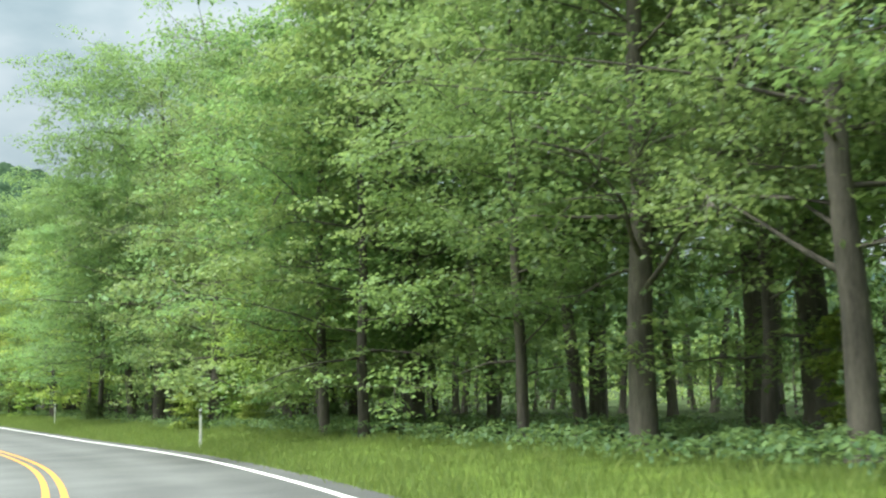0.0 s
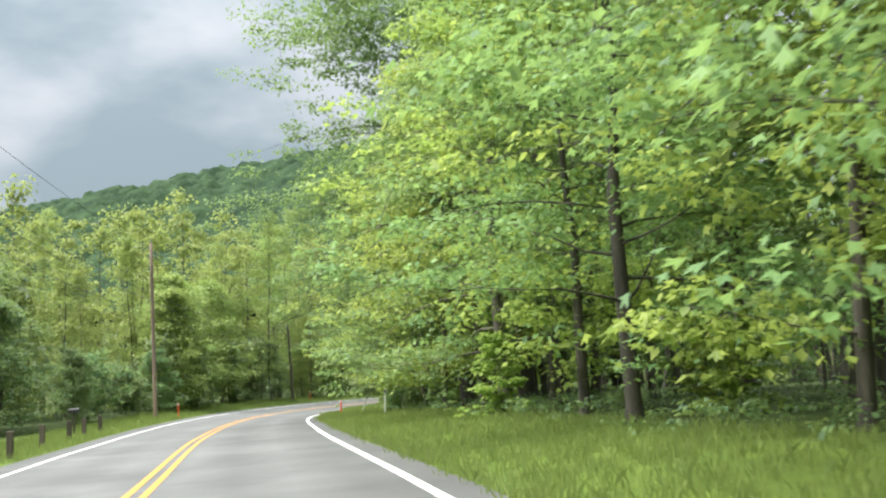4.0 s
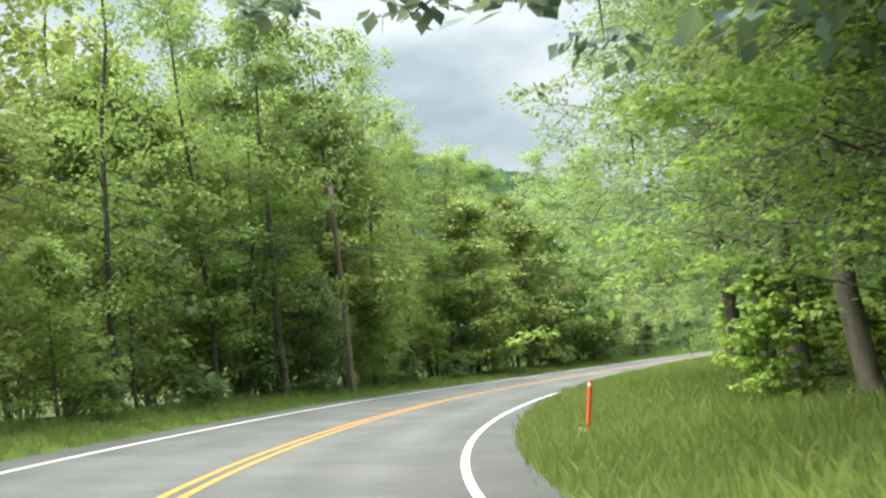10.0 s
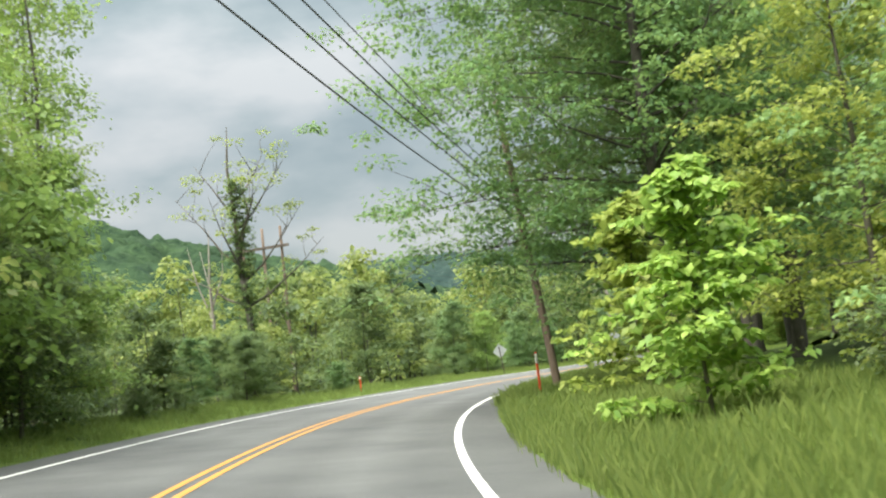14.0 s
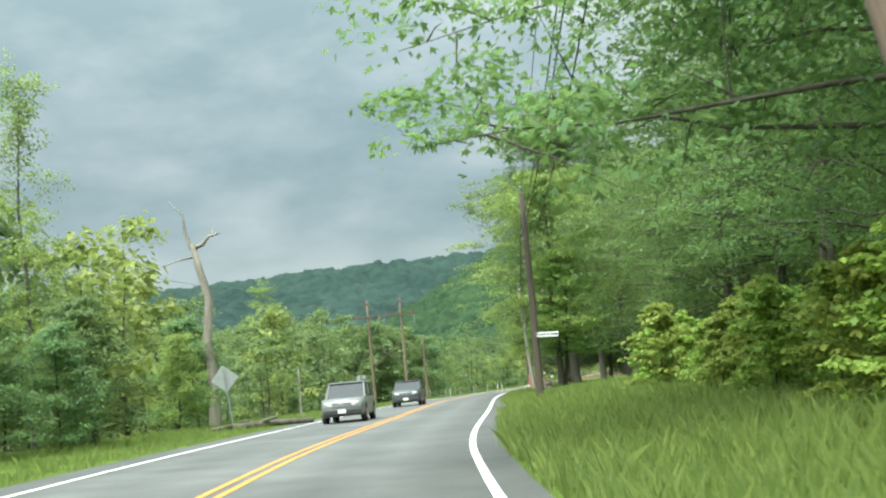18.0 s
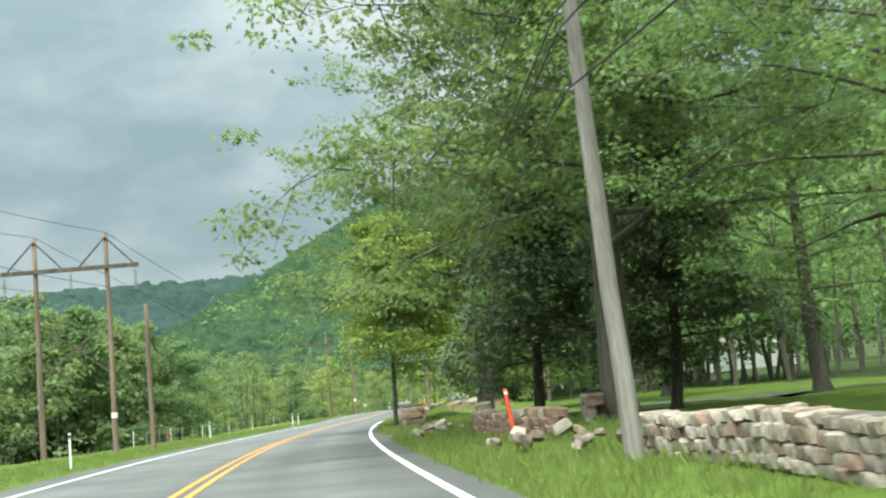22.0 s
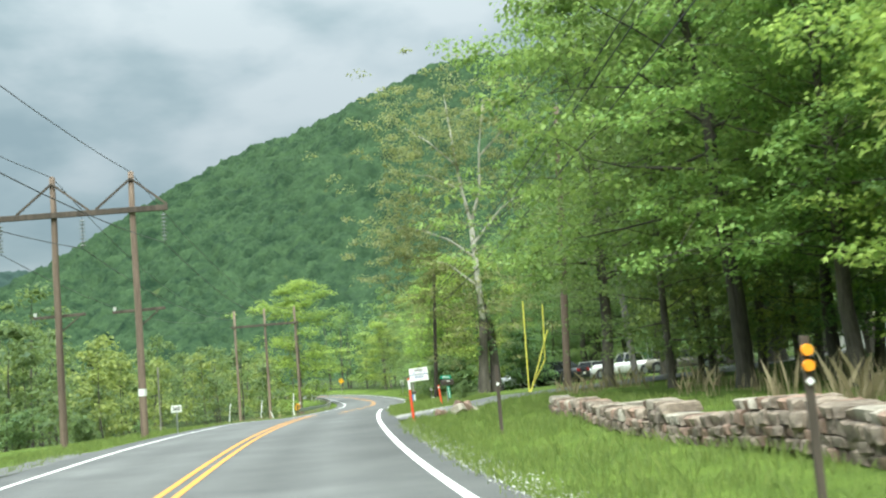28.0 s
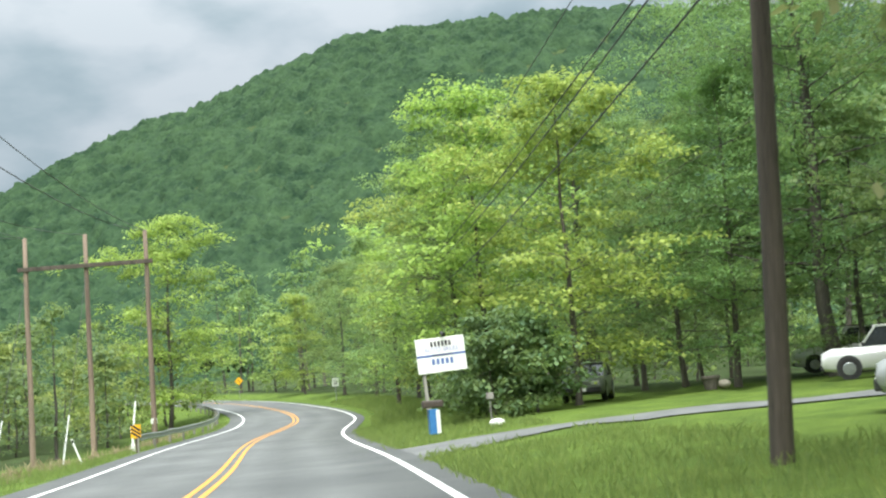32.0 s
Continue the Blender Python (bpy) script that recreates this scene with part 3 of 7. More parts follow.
def grow(seed, high, wide, clear, limbs, per_limb, count, size, shape="round", thick=None, rise=0.35, spread=0.5, flat=0.6, lean=0.0, sides=8, plain=False, lobed=False, fill=12):
    """Builds the wood (vertices, faces) and the leaf centres of a tree. clear: height of the lowest limb."""
    rng = np.random.default_rng(seed)
    thick = thick or high * 0.017
    V, F, tips = [], [], []
    k = 7
    bend = rng.normal(0, 0.02 * high, (k, 2)).cumsum(0) * 0.35
    trunk = [Vector((bend[i][0] * (i > 0) + lean * high * (i / (k - 1)), bend[i][1] * (i > 0), high * 0.93 * i / (k - 1))) for i in range(k)]
    rad = [thick * (1.35 if i == 0 else 1.0) * (1 - 0.86 * (i / (k - 1)) ** 1.1) for i in range(k)]
    trunk.insert(1, trunk[0].lerp(trunk[1], 0.18))
    rad.insert(1, thick * 1.0)
    tube(V, F, trunk, rad, sides)

    def on_trunk(h):
        for a, b in zip(trunk[:-1], trunk[1:]):
            if a.z <= h <= b.z + 1e-6:
                return a.lerp(b, (h - a.z) / max(b.z - a.z, 1e-6))
        return trunk[-1]

    for i in range(limbs):
        u = (i + rng.uniform(0, 0.8)) / limbs
        h = clear + (high * 0.95 - clear) * u
        ang = i * 2.4 + rng.uniform(-0.5, 0.5)
        prof = {"round": math.sin(math.pi * (0.16 + 0.80 * u)) ** 0.7, "tall": 0.55 + 0.45 * math.sin(math.pi * u), "cone": 1.05 - u, "spread": 0.75 + 0.35 * math.sin(math.pi * min(1, u + 0.25)), "vase": 0.42 + 0.63 * math.sin(math.pi * (0.08 + 0.80 * u)), "skirt": 1.0 - 0.75 * u ** 2}[shape]
        L = wide * prof * rng.uniform(0.75, 1.15)
        up = rise * (0.4 + u) + rng.normal(0, 0.1)
        p0 = on_trunk(h)
        d = Vector((math.cos(ang), math.sin(ang), up)).normalized()
        pts, r0 = [p0], max(0.014, thick * 0.26 * (1 - 0.7 * u))
        for q in range(1, 7):
            # limbs rise, wander, then sag towards their ends
            d = (d + Vector((*rng.normal(0, 0.17, 2), rng.normal(0, 0.12) - 0.03 * q * min(1.0, 0.3 + u)))).normalized()
            if pts[-1].z < clear * 1.05:
                d.z = max(d.z, 0.04)
            pts.append(pts[-1] + d * L / 6)
        if not plain:
            tube(V, F, pts, [r0, r0 * 0.72, r0 * 0.52, r0 * 0.36, r0 * 0.24, r0 * 0.14, 0.006], 5)
        for q in range(per_limb):
            v = 1.0 if q == 0 else 0.28 + 0.72 * rng.uniform(0, 1) ** 0.75
            j = min(5, int(v * 6))
            o = pts[j].lerp(pts[j + 1], v * 6 - j)
            reach = 0.05 if q == 0 else min(0.17 * L + 0.15, 1.5) * (1.25 - 0.5 * v)
            e = o + Vector((*rng.normal(0, reach, 2), rng.normal(0.05, 0.55 * reach)))
            if q % 2 and not plain:
                tube(V, F, [o, o.lerp(e, 0.5) + Vector((0, 0, 0.06)), e], [r0 * 0.2 + 0.004, r0 * 0.13 + 0.003, 0.004], 3)
            tips.append(tuple(e))
    tips += [tuple(trunk[-1] + Vector(rng.normal(0, 0.06 * high * 0.4, 3))) for _ in range(3)]
    lv, lf = leaves(rng, tips, spread, count, size, flat=flat, lobed=lobed)
    if fill and not plain:
        # the inner leaves, nearer to the trunk
        axis = np.array([tuple(on_trunk(max(0.0, p[2] - 0.5))) for p in tips])
        inner = axis + (np.array(tips) - axis) * rng.uniform(0.35, 0.9, (len(tips), 1))
        iv, jf = leaves(rng, inner, spread * 1.35, fill, size * 1.1, flat=0.8)
        lv, lf = np.concatenate([lv, iv]), np.concatenate([lf, jf + len(lv)])
    return V, F, lv, lf


class Species:
    """A few meshes of one kind of tree, shared by all the trees of that kind."""

    def __init__(self, name, leaf, bark, variants, **kw):
        self.meshes, self.raw, self.mats = [], [], (bark, LEAF[leaf])
        for i in range(variants):
            V, F, lv, lf = grow(hash_of(name) + i, **kw)
            lv[:, 2] = np.maximum(lv[:, 2], 0.02)
            if kw.get("plain"):
                self.raw.append((np.array([tuple(v) for v in V]), np.array([f for f in F if f[2] != f[3]]), lv, lf))
                continue
            self.meshes.append((quads_to_mesh(name + "_trunk", V, F, bark), mesh_of(name + "_crown", lv, lf, LEAF[leaf])))
        self.high = kw["high"]


def hash_of(text):
    return sum(ord(c) * (i + 1) for i, c in enumerate(text))


KINDS = {
    # edge trees, with branches down to the grass
    "maple": Species("maple", "maple", BARK, 4, high=13, wide=4.6, clear=1.5, limbs=34, per_limb=11, count=56, size=0.125, shape="skirt", rise=0.35, spread=0.62, flat=0.5, thick=0.15, lobed=True),
    "oak": Species("oak", "oak", BARK, 3, high=19, wide=6.9, clear=3.6, limbs=34, per_limb=14, count=54, size=0.145, shape="spread", rise=0.5, spread=0.80, flat=0.55, thick=0.34, lobed=True),
    "big_oak": Species("big_oak", "oak", BARK, 3, high=24, wide=8.8, clear=4.2, limbs=54, per_limb=27, count=54, size=0.185, shape="spread", rise=0.45, spread=0.85, flat=0.55, thick=0.44, lobed=True),
    "wide_oak": Species("wide_oak", "oak", BARK, 2, high=21, wide=10.0, clear=3.4, limbs=52, per_limb=21, count=56, size=0.185, shape="vase", rise=0.42, spread=0.85, flat=0.5, thick=0.36, lobed=True),
    "forest": Species("forest", "maple", BARK, 3, high=19, wide=3.8, clear=3.5, limbs=22, per_limb=8, count=36, size=0.24, shape="tall", rise=0.6, spread=0.8, flat=0.6, thick=0.18),
    "poplar": Species("poplar", "poplar", BARK, 4, high=21, wide=3.4, clear=2.0, limbs=32, per_limb=8, count=32, size=0.18, shape="tall", rise=1.1, spread=0.66, flat=0.8, thick=0.14, fill=4),
    "sapling": Species("sapling", "sapling", BARK, 3, high=5.0, wide=1.9, clear=0.4, limbs=18, per_limb=7, count=16, size=0.24, shape="skirt", rise=0.5, spread=0.32, flat=0.4, thick=0.05),
    "young": Species("young", "sapling", BARK, 3, high=9.0, wide=3.2, clear=1.0, limbs=26, per_limb=9, count=48, size=0.135, shape="round", rise=0.5, spread=0.52, flat=0.55, thick=0.10, lobed=True),
    "verge_tree": Species("verge_tree", "beech", BARK, 1, high=10.5, wide=3.4, clear=2.7, limbs=42, per_limb=13, count=40, size=0.16, shape="skirt", rise=0.25, spread=0.55, flat=0.6, thick=0.115, fill=6),
    "hickory": Species("hickory", "hickory", BARK, 1, high=13, wide=5.4, clear=3.0, limbs=38, per_limb=13, count=48, size=0.155, shape="round", rise=0.5, spread=0.62, flat=0.5, thick=0.21),
    "beech": Species("beech", "beech", BARK, 2, high=12, wide=5.0, clear=1.3, limbs=36, per_limb=12, count=48, size=0.15, shape="skirt", rise=0.3, spread=0.6, flat=0.42, thick=0.15, lobed=True, fill=8),
    "cedar": Species("cedar", "cedar", BARK, 2, high=10, wide=3.6, clear=1.6, limbs=44, per_limb=12, count=40, size=0.17, shape="cone", rise=0.1, spread=0.5, flat=0.8, thick=0.18),
    "pine": Species("pine", "pine", BARK, 2, high=20, wide=7.2, clear=4.5, limbs=36, per_limb=14, count=30, size=0.26, shape="cone", rise=0.02, spread=0.5, flat=0.35, thick=0.3),
    "bush": Species("bush", "bush", BARK, 3, high=2.6, wide=1.7, clear=0.1, limbs=16, per_limb=7, count=24, size=0.15, shape="round", rise=0.5, spread=0.36, flat=0.8, thick=0.04),
    "low": Species("low", "bush", BARK, 3, high=9.5, wide=3.8, clear=0.5, limbs=28, per_limb=9, count=38, size=0.22, shape="skirt", rise=0.45, spread=0.75, flat=0.7, thick=0.13),
    "valley": Species("valley", "poplar", BARK, 3, high=11, wide=3.8, clear=0.5, limbs=24, per_limb=8, count=38, size=0.23, shape="skirt", rise=0.55, spread=0.85, flat=0.75, thick=0.13),
}
FAR_KINDS = {
    "forest": Species("far_forest", "maple", BARK, 3, high=19, wide=4.0, clear=4.5, limbs=12, per_limb=4, count=17, size=0.58, shape="tall", rise=0.6, spread=1.25, thick=0.2, sides=5, plain=True),
    "back": Species("far_back", "oak", BARK, 3, high=17, wide=4.4, clear=2.5, limbs=12, per_limb=4, count=17, size=0.60, shape="round", rise=0.5, spread=1.35, flat=0.8, thick=0.22, sides=5, plain=True),
    "poplar": Species("far_poplar", "poplar", BARK, 3, high=21, wide=3.4, clear=2.5, limbs=13, per_limb=4, count=18, size=0.50, shape="tall", rise=1.0, spread=1.15, flat=0.9, thick=0.17, sides=5, plain=True),
    "valley": Species("far_valley", "poplar", BARK, 3, high=10, wide=3.9, clear=0.4, limbs=12, per_limb=4, count=18, size=0.50, shape="skirt", rise=0.5, spread=1.15, flat=0.8, thick=0.12, sides=4, plain=True),
    "low": Species("far_low", "bush", BARK, 3, high=9, wide=3.9, clear=0.3, limbs=12, per_limb=4, count=18, size=0.50, shape="skirt", rise=0.5, spread=1.15, flat=0.8, thick=0.12, sides=4, plain=True),
}
LABELS = {
    "maple": ("leafy maple with low spreading branches at the wood's edge", "tree"), "oak": ("large dark green oak with a broad crown", "tree"),
    "big_oak": ("huge old oak with a thick trunk and spreading limbs", "tree"), "forest": ("slender woodland tree with a high green crown", "tree"), "poplar": ("tall thin tree in yellow-green spring leaf", "tree"),
    "sapling": ("bright yellow-green sapling in long grass", "sapling"), "young": ("young tree with bright fresh green leaves", "tree"),
    "hickory": ("forked young tree with bright hanging leaves on the lawn", "tree"), "wide_oak": ("spreading tree whose leafy limbs overhang the road", "tree"),
    "beech": ("bright fresh green tree whose layered limbs hang to the grass", "tree"),
    "verge_tree": ("bright green young tree growing against the stone wall", "tree"),
    "cedar": ("dense dark olive cedar with drooping foliage", "tree"), "pine": ("tall pine with layered dark needle branches", "tree"),
    "bush": ("rounded dark green leafy bush in the grass", "bush"), "low": ("low dense green tree overgrown with vines", "tree"),
    "valley": ("pale green valley tree leafed to the ground", "tree"), "back": ("broad green tree in the woods behind", "tree"),
}


def tallest(s, lat):
    """How high the woods on the valley side grow, by the stretch of road and the distance from it."""
    if lat > 0 or s < 120:
        return 99.0
    edge = np.interp(s, [130, 190, 200, 220, 240, 265, 285, 300, 315, 322, 365, 372, 400], [12, 13.5, 15.5, 19, 21, 20.5, 18.5, 15, 11, 3.6, 3.8, 9.5, 11])
    return float(edge * (1 + max(0.0, -lat - 11) / (60.0 if not 318 < s < 368 else 22.0)))


def plant(kind, s, lat, scale=1.0, turn=None, lean=(0, 0), stretch=1.0, label="", dz=0.0):
    """One tree of a kind, lat metres to the right of the road's middle."""
    x, y, _, _ = spot(s, lat)
    return plant_at(kind, x, y, scale, turn, lean, stretch, label, dz)


def plant_at(kind, x, y, scale=1.0, turn=None, lean=(0, 0), stretch=1.0, label="", dz=0.0):
    rng = random.Random(int(x * 131 + y * 17))
    trunk, crown = KINDS[kind].meshes[rng.randrange(len(KINDS[kind].meshes))]
    turn = rng.uniform(0, 360) if turn is None else turn
    m = pose(x, y, height(x, y) - 0.06 + dz, lean[0], lean[1], 0) @ pose(0, 0, 0, 0, 0, turn) @ Matrix.Diagonal((scale, scale, scale * stretch, 1))
    text, cat = LABELS[kind]
    name = {"sapling": "sapling", "bush": "bush"}.get(kind, "tree")
    top = empty(name, m, label or text, cat, "trees along the road" if name == "tree" else "undergrowth by the road")
    part("trunk", trunk, None, top)
    part("crown", crown, None, top)
    return top


def scatter(kind_list, s0, s1, lat0, lat1, n, seed, scale=(0.8, 1.15), gap=2.4, keep=()):
    """n trees of the kinds in a stretch of roadside, none nearer to another than gap metres."""
    rng, done = random.Random(seed), []
    tries = 0
    while len(done) < n and tries < n * 12:
        tries += 1
        s, la = rng.uniform(s0, s1), rng.uniform(lat0, lat1)
        if any((s - a) ** 2 + (la - b) ** 2 < gap * gap for a, b in done) or any(abs(s - a) < r and abs(la - b) < r for a, b, r in keep):
            continue
        done.append((s, la))
        kind = rng.choice(kind_list)
        plant(kind, s, la, min(rng.uniform(*scale), tallest(s, la) * rng.uniform(0.8, 1.0) / KINDS[kind].high), lean=(rng.uniform(-3, 3), rng.uniform(-3, 3)), stretch=rng.uniform(0.9, 1.12))



def woods(name, label, seed, *stretches):
    """Woods behind the single trees, too many to count: one mesh. A stretch is kinds, s0, s1, lat0, lat1, number, scale range, gap."""
    rng = random.Random(seed)
    got, mats = {}, []
    for kinds, s0, s1, la0, la1, n, sc, gap in stretches:
        done, tries = [], 0
        while len(done) < n and tries < n * 10:
            tries += 1
            s, la = rng.uniform(s0, s1), rng.uniform(la0, la1)
            if any((s - a) ** 2 + (la - b) ** 2 < gap * gap for a, b in done):
                continue
            done.append((s, la))
            kind = FAR_KINDS[rng.choice(kinds)]
            V, F, lv, lf = rng.choice(kind.raw)
            x, y, _, _ = spot(s, la)
            k = min(rng.uniform(*sc), tallest(s, la) * rng.uniform(0.8, 1.0) / kind.high)
            m = np.array((pose(x, y, height(x, y) - 0.1, rng.uniform(-3, 3), rng.uniform(-3, 3), rng.uniform(0, 360)) @ Matrix.Diagonal((k, k, k * rng.uniform(0.9, 1.15), 1))))
            for mat, v, f in ((kind.mats[0], V, np.concatenate([F[:, [0, 1, 2]], F[:, [0, 2, 3]]])), (kind.mats[1], lv, lf)):
                lst = got.setdefault(mat.name, [mat, [], [], 0])
                lst[1].append(v @ m[:3, :3].T + m[:3, 3])
                lst[2].append(f + lst[3])
                lst[3] += len(v)
    V, F, index, off = [], [], [], 0
    me_mats = []
    for i, (mat, v, f, n) in enumerate(got.values()):
        V += v
        F += [q + off for q in f]
        index += [i] * sum(len(q) for q in f)
        off += n
        me_mats.append(mat)
    me = mesh_of(name, np.concatenate(V), np.concatenate(F), None)
    for mat in me_mats:
        me.materials.append(mat)
    me.polygons.foreach_set("material_index", np.array(index, np.int32))
    tagged(new(name, me), label, "woods", kind="stuff")


# right side, the wood from the start to the first bend
for s, la, k, sc in ((34, 10.8, "oak", 0.75), (40.5, 10.6, "oak", 0.7), (46.5, 10.4, "oak", 0.8), (47, 13.4, "maple", 1.1), (52, 10.4, "maple", 1.0), (57.5, 8.4, "maple", 1.1), (61.5, 8.6, "maple", 1.1), (62.5, 12.0, "wide_oak", 0.7), (74, 13.4, "maple", 1.05), (75.5, 8.8, "oak", 0.72), (82, 10.4, "maple", 1.0),
                     (93, 10.6, "wide_oak", 0.95), (98, 10.3, "oak", 0.75), (104, 9.6, "maple", 1.2), (110, 10.0, "young", 1.35), (117, 9.0, "maple", 1.1), (124, 10.0, "young", 1.45), (131, 9.4, "maple", 1.2), (139, 10.2, "young", 1.5),
                     (148, 10.9, "wide_oak", 0.95), (143, 9.2, "young", 1.3), (155, 9.6, "maple", 1.25), (161, 9.0, "young", 1.4), (167, 10.4, "maple", 1.2), (174, 10.6, "maple", 1.15), (170, 12.5, "wide_oak", 0.8)):
    plant(k, s, la, sc)
scatter(["forest", "forest", "oak"], 30, 180, 12.2, 20, 34, 3, gap=3.4)
plant("sapling", 75.5, 7.9, 0.45)
plant("beech", 68.0, 10.8, 0.95)
plant("maple", 72.6, 11.2, 0.85)
plant("sapling", 75.0, 9.4, 0.52)
scatter(["sapling", "bush"], 40, 130, 8.6, 14, 10, 5, (0.25, 0.5), 1.5)
scatter(["bush", "sapling"], 150, 184, 8.2, 12, 14, 6, (0.35, 0.65), 1.2)
# the inside of the bend
for s, la, k, sc in ((182, 11.0, "oak", 0.6), (190, 16.0, "oak", 0.75), (197, 17.0, "oak", 0.85), (226, 13.6, "oak", 0.9), (203.5, 12.4, "beech", 1.15), (210, 12.6, "beech", 1.2), (219, 10.4, "beech", 0.85), (218, 12.6, "oak", 0.95), (215, 10.9, "pine", 1.2), (229, 12.0, "oak", 0.82), (236, 12.0, "oak", 0.8),
                     (243, 12.0, "oak", 0.85), (251, 11.6, "oak", 0.85), (259, 13.6, "oak", 0.85), (267, 12.4, "maple", 0.95), (276, 13.2, "oak", 0.8), (284, 12.8, "young", 1.15), (292, 13.0, "maple", 0.95), (300, 12.2, "young", 1.0)):
    plant(k, s, la, sc)
scatter(["forest", "oak"], 190, 300, 15, 24, 20, 7, gap=3.6)
scatter(["sapling", "bush"], 215, 305, 10.0, 14, 12, 9, (0.4, 0.8), 1.6)
for s, la, k, sc in ((294.5, 7.5, "sapling", 0.78), (306, 8.4, "sapling", 0.95), (312, 10.0, "wide_oak", 0.84), (322, 10.6, "big_oak", 0.82), (328, 16, "oak", 0.95), (335, 12.4, "big_oak", 0.85), (343, 17.0, "oak", 1.0), (353, 15.0, "oak", 0.95), (371, 12.6, "big_oak", 0.95), (382, 19, "oak", 1.05)):
    plant(k, s, la, sc)
scatter(["sapling"], 364, 399, 9.2, 14.0, 34, 11, (0.36, 0.6), 1.2)
scatter(["sapling", "bush"], 402, 436, 11, 15, 4, 12, (0.3, 0.5), 2.0)
scatter(["oak", "forest"], 384, 445, 16.5, 26, 16, 13, gap=4.4)
# park-like trees behind the stone walls
for s, la, k, sc in ((411, 15.5, "oak", 0.75), (422, 13.8, "oak", 0.72), (433, 12.6, "oak", 0.66), (445, 11.6, "oak", 0.75), (457.9, 9.8, "big_oak", 1.0), (464, 13.0, "cedar", 1.05), (468, 9.4, "cedar", 1.1), (490, 9.5, "young", 1.25), (498, 21, "oak", 1.0),
                     (512, 20.5, "oak", 0.9), (470, 20, "oak", 0.9), (449, 20, "forest", 0.9), (456, 26, "forest", 0.9), (440, 24, "forest", 1.0)):
    plant(k, s, la, sc)
plant("hickory", 426.4, 7.9, 1.0)
plant("hickory", 426.6, 8.1, 0.62, lean=(4, 6), label="second leaning stem of the forked tree on the lawn")
plant("verge_tree", 483.6, 5.0, 0.98, lean=(1.5, 1.2))
plant("big_oak", 487.8, 9.5, 1.0, lean=(7.5, 6.3))
scatter(["young", "hickory", "valley", "maple"], 536, 584, 11.5, 18, 22, 16, (0.75, 1.08), 3.0)
scatter(["forest", "maple"], 526, 582, 16, 24, 12, 17, (0.8, 1.0), 3.2)
scatter(["oak", "maple"], 640, 690, 17, 27, 10, 18, (0.8, 1.05), 4.0)
# the yard and the trees past it
for s, la, k, sc in ((590, 21, "oak", 1.05), (598, 18, "oak", 0.9), (606, 29, "big_oak", 0.8), (620, 27, "big_oak", 0.75), (634, 25, "big_oak", 0.8), (648, 22, "oak", 0.95), (628, 33, "oak", 1.0), (660, 24, "oak", 1.0), (672, 17, "oak", 0.9),
                     (650, 12.5, "young", 1.4), (656, 10.0, "young", 1.5), (663, 9.4, "maple", 1.1), (670, 9.0, "young", 1.5), (678, 9.3, "maple", 1.15), (687, 9, "young", 1.45), (696, 9.3, "maple", 1.1), (706, 9.2, "young", 1.4), (718, 9.4, "maple", 1.2), (732, 9.3, "maple", 1.1), (748, 9.3, "young", 1.3)):
    plant(k, s, la, sc)
plant("bush", 591.2, 7.6, 0.3, label="spiky low garden plant beside the mailbox")
plant("bush", 616.5, 12.6, 1.35, label="large dark green bush beside the sycamore trunk")
for s, la, sc in ((646, 8.6, 1.25), (647.5, 10.4, 1.25), (649, 8.8, 1.1)):
    plant("bush", s, la, sc, label="large rounded dark bush beside the roadside sign")

# left side
for s, la, k, sc in ((140, -17, "low", 0.9), (147, -15.5, "valley", 0.9), (163, -13, "low", 0.8), (170, -10.5, "low", 0.5), (176, -11, "bush", 1.5), (182, -9.8, "bush", 1.3), (188, -9, "low", 0.5)):
    plant(k, s, la, sc)
scatter(["poplar", "valley"], 140, 200, -22, -15, 10, 22, gap=3.6)
scatter(["poplar", "poplar", "poplar", "valley"], 190, 314, -13, -8.6, 34, 23, (0.85, 1.1), 2.8)
scatter(["low", "bush", "valley"], 195, 345, -9.8, -7.6, 30, 24, (0.35, 0.6), 2.2)
scatter(["valley", "poplar", "young", "valley", "maple"], 246, 316, -13.5, -8.8, 20, 27, (1.0, 1.5), 2.6)
plant("forest", 257, -8.0, 1.0)
plant("forest", 267, -9.0, 1.05)
scatter(["low", "valley", "bush"], 318, 412, -13, -8.6, 24, 26, (0.35, 0.6), 2.4)
plant("low", 356, -10.5, 0.7)
plant("poplar", 397, -12.8, 0.68)
for s, la, sc in ((316, -9.6, 0.9), (320, -12.0, 0.95), (324, -14.5, 0.9), (319, -16.5, 1.0)):
    plant("poplar", s, la, sc)
scatter(["bush"], 405, 640, -19, -12, 14, 30, (0.3, 0.8), 2.5)
for s, la, sc in ((533, -23, 1.35), (538, -27, 1.45), (543, -22, 1.2), (549, -26, 1.4), (556, -23, 1.25), (563, -27, 1.4), (571, -24, 1.2), (580, -28, 1.3)):
    plant("low", s, la, sc, label="broad green tree at the meadow's far edge")
plant("young", 716, -9.5, 2.1, label="tall bright green tree standing above the woods")
plant("poplar", 505, -30, 0.85)
plant("poplar", 520, -33, 0.8)
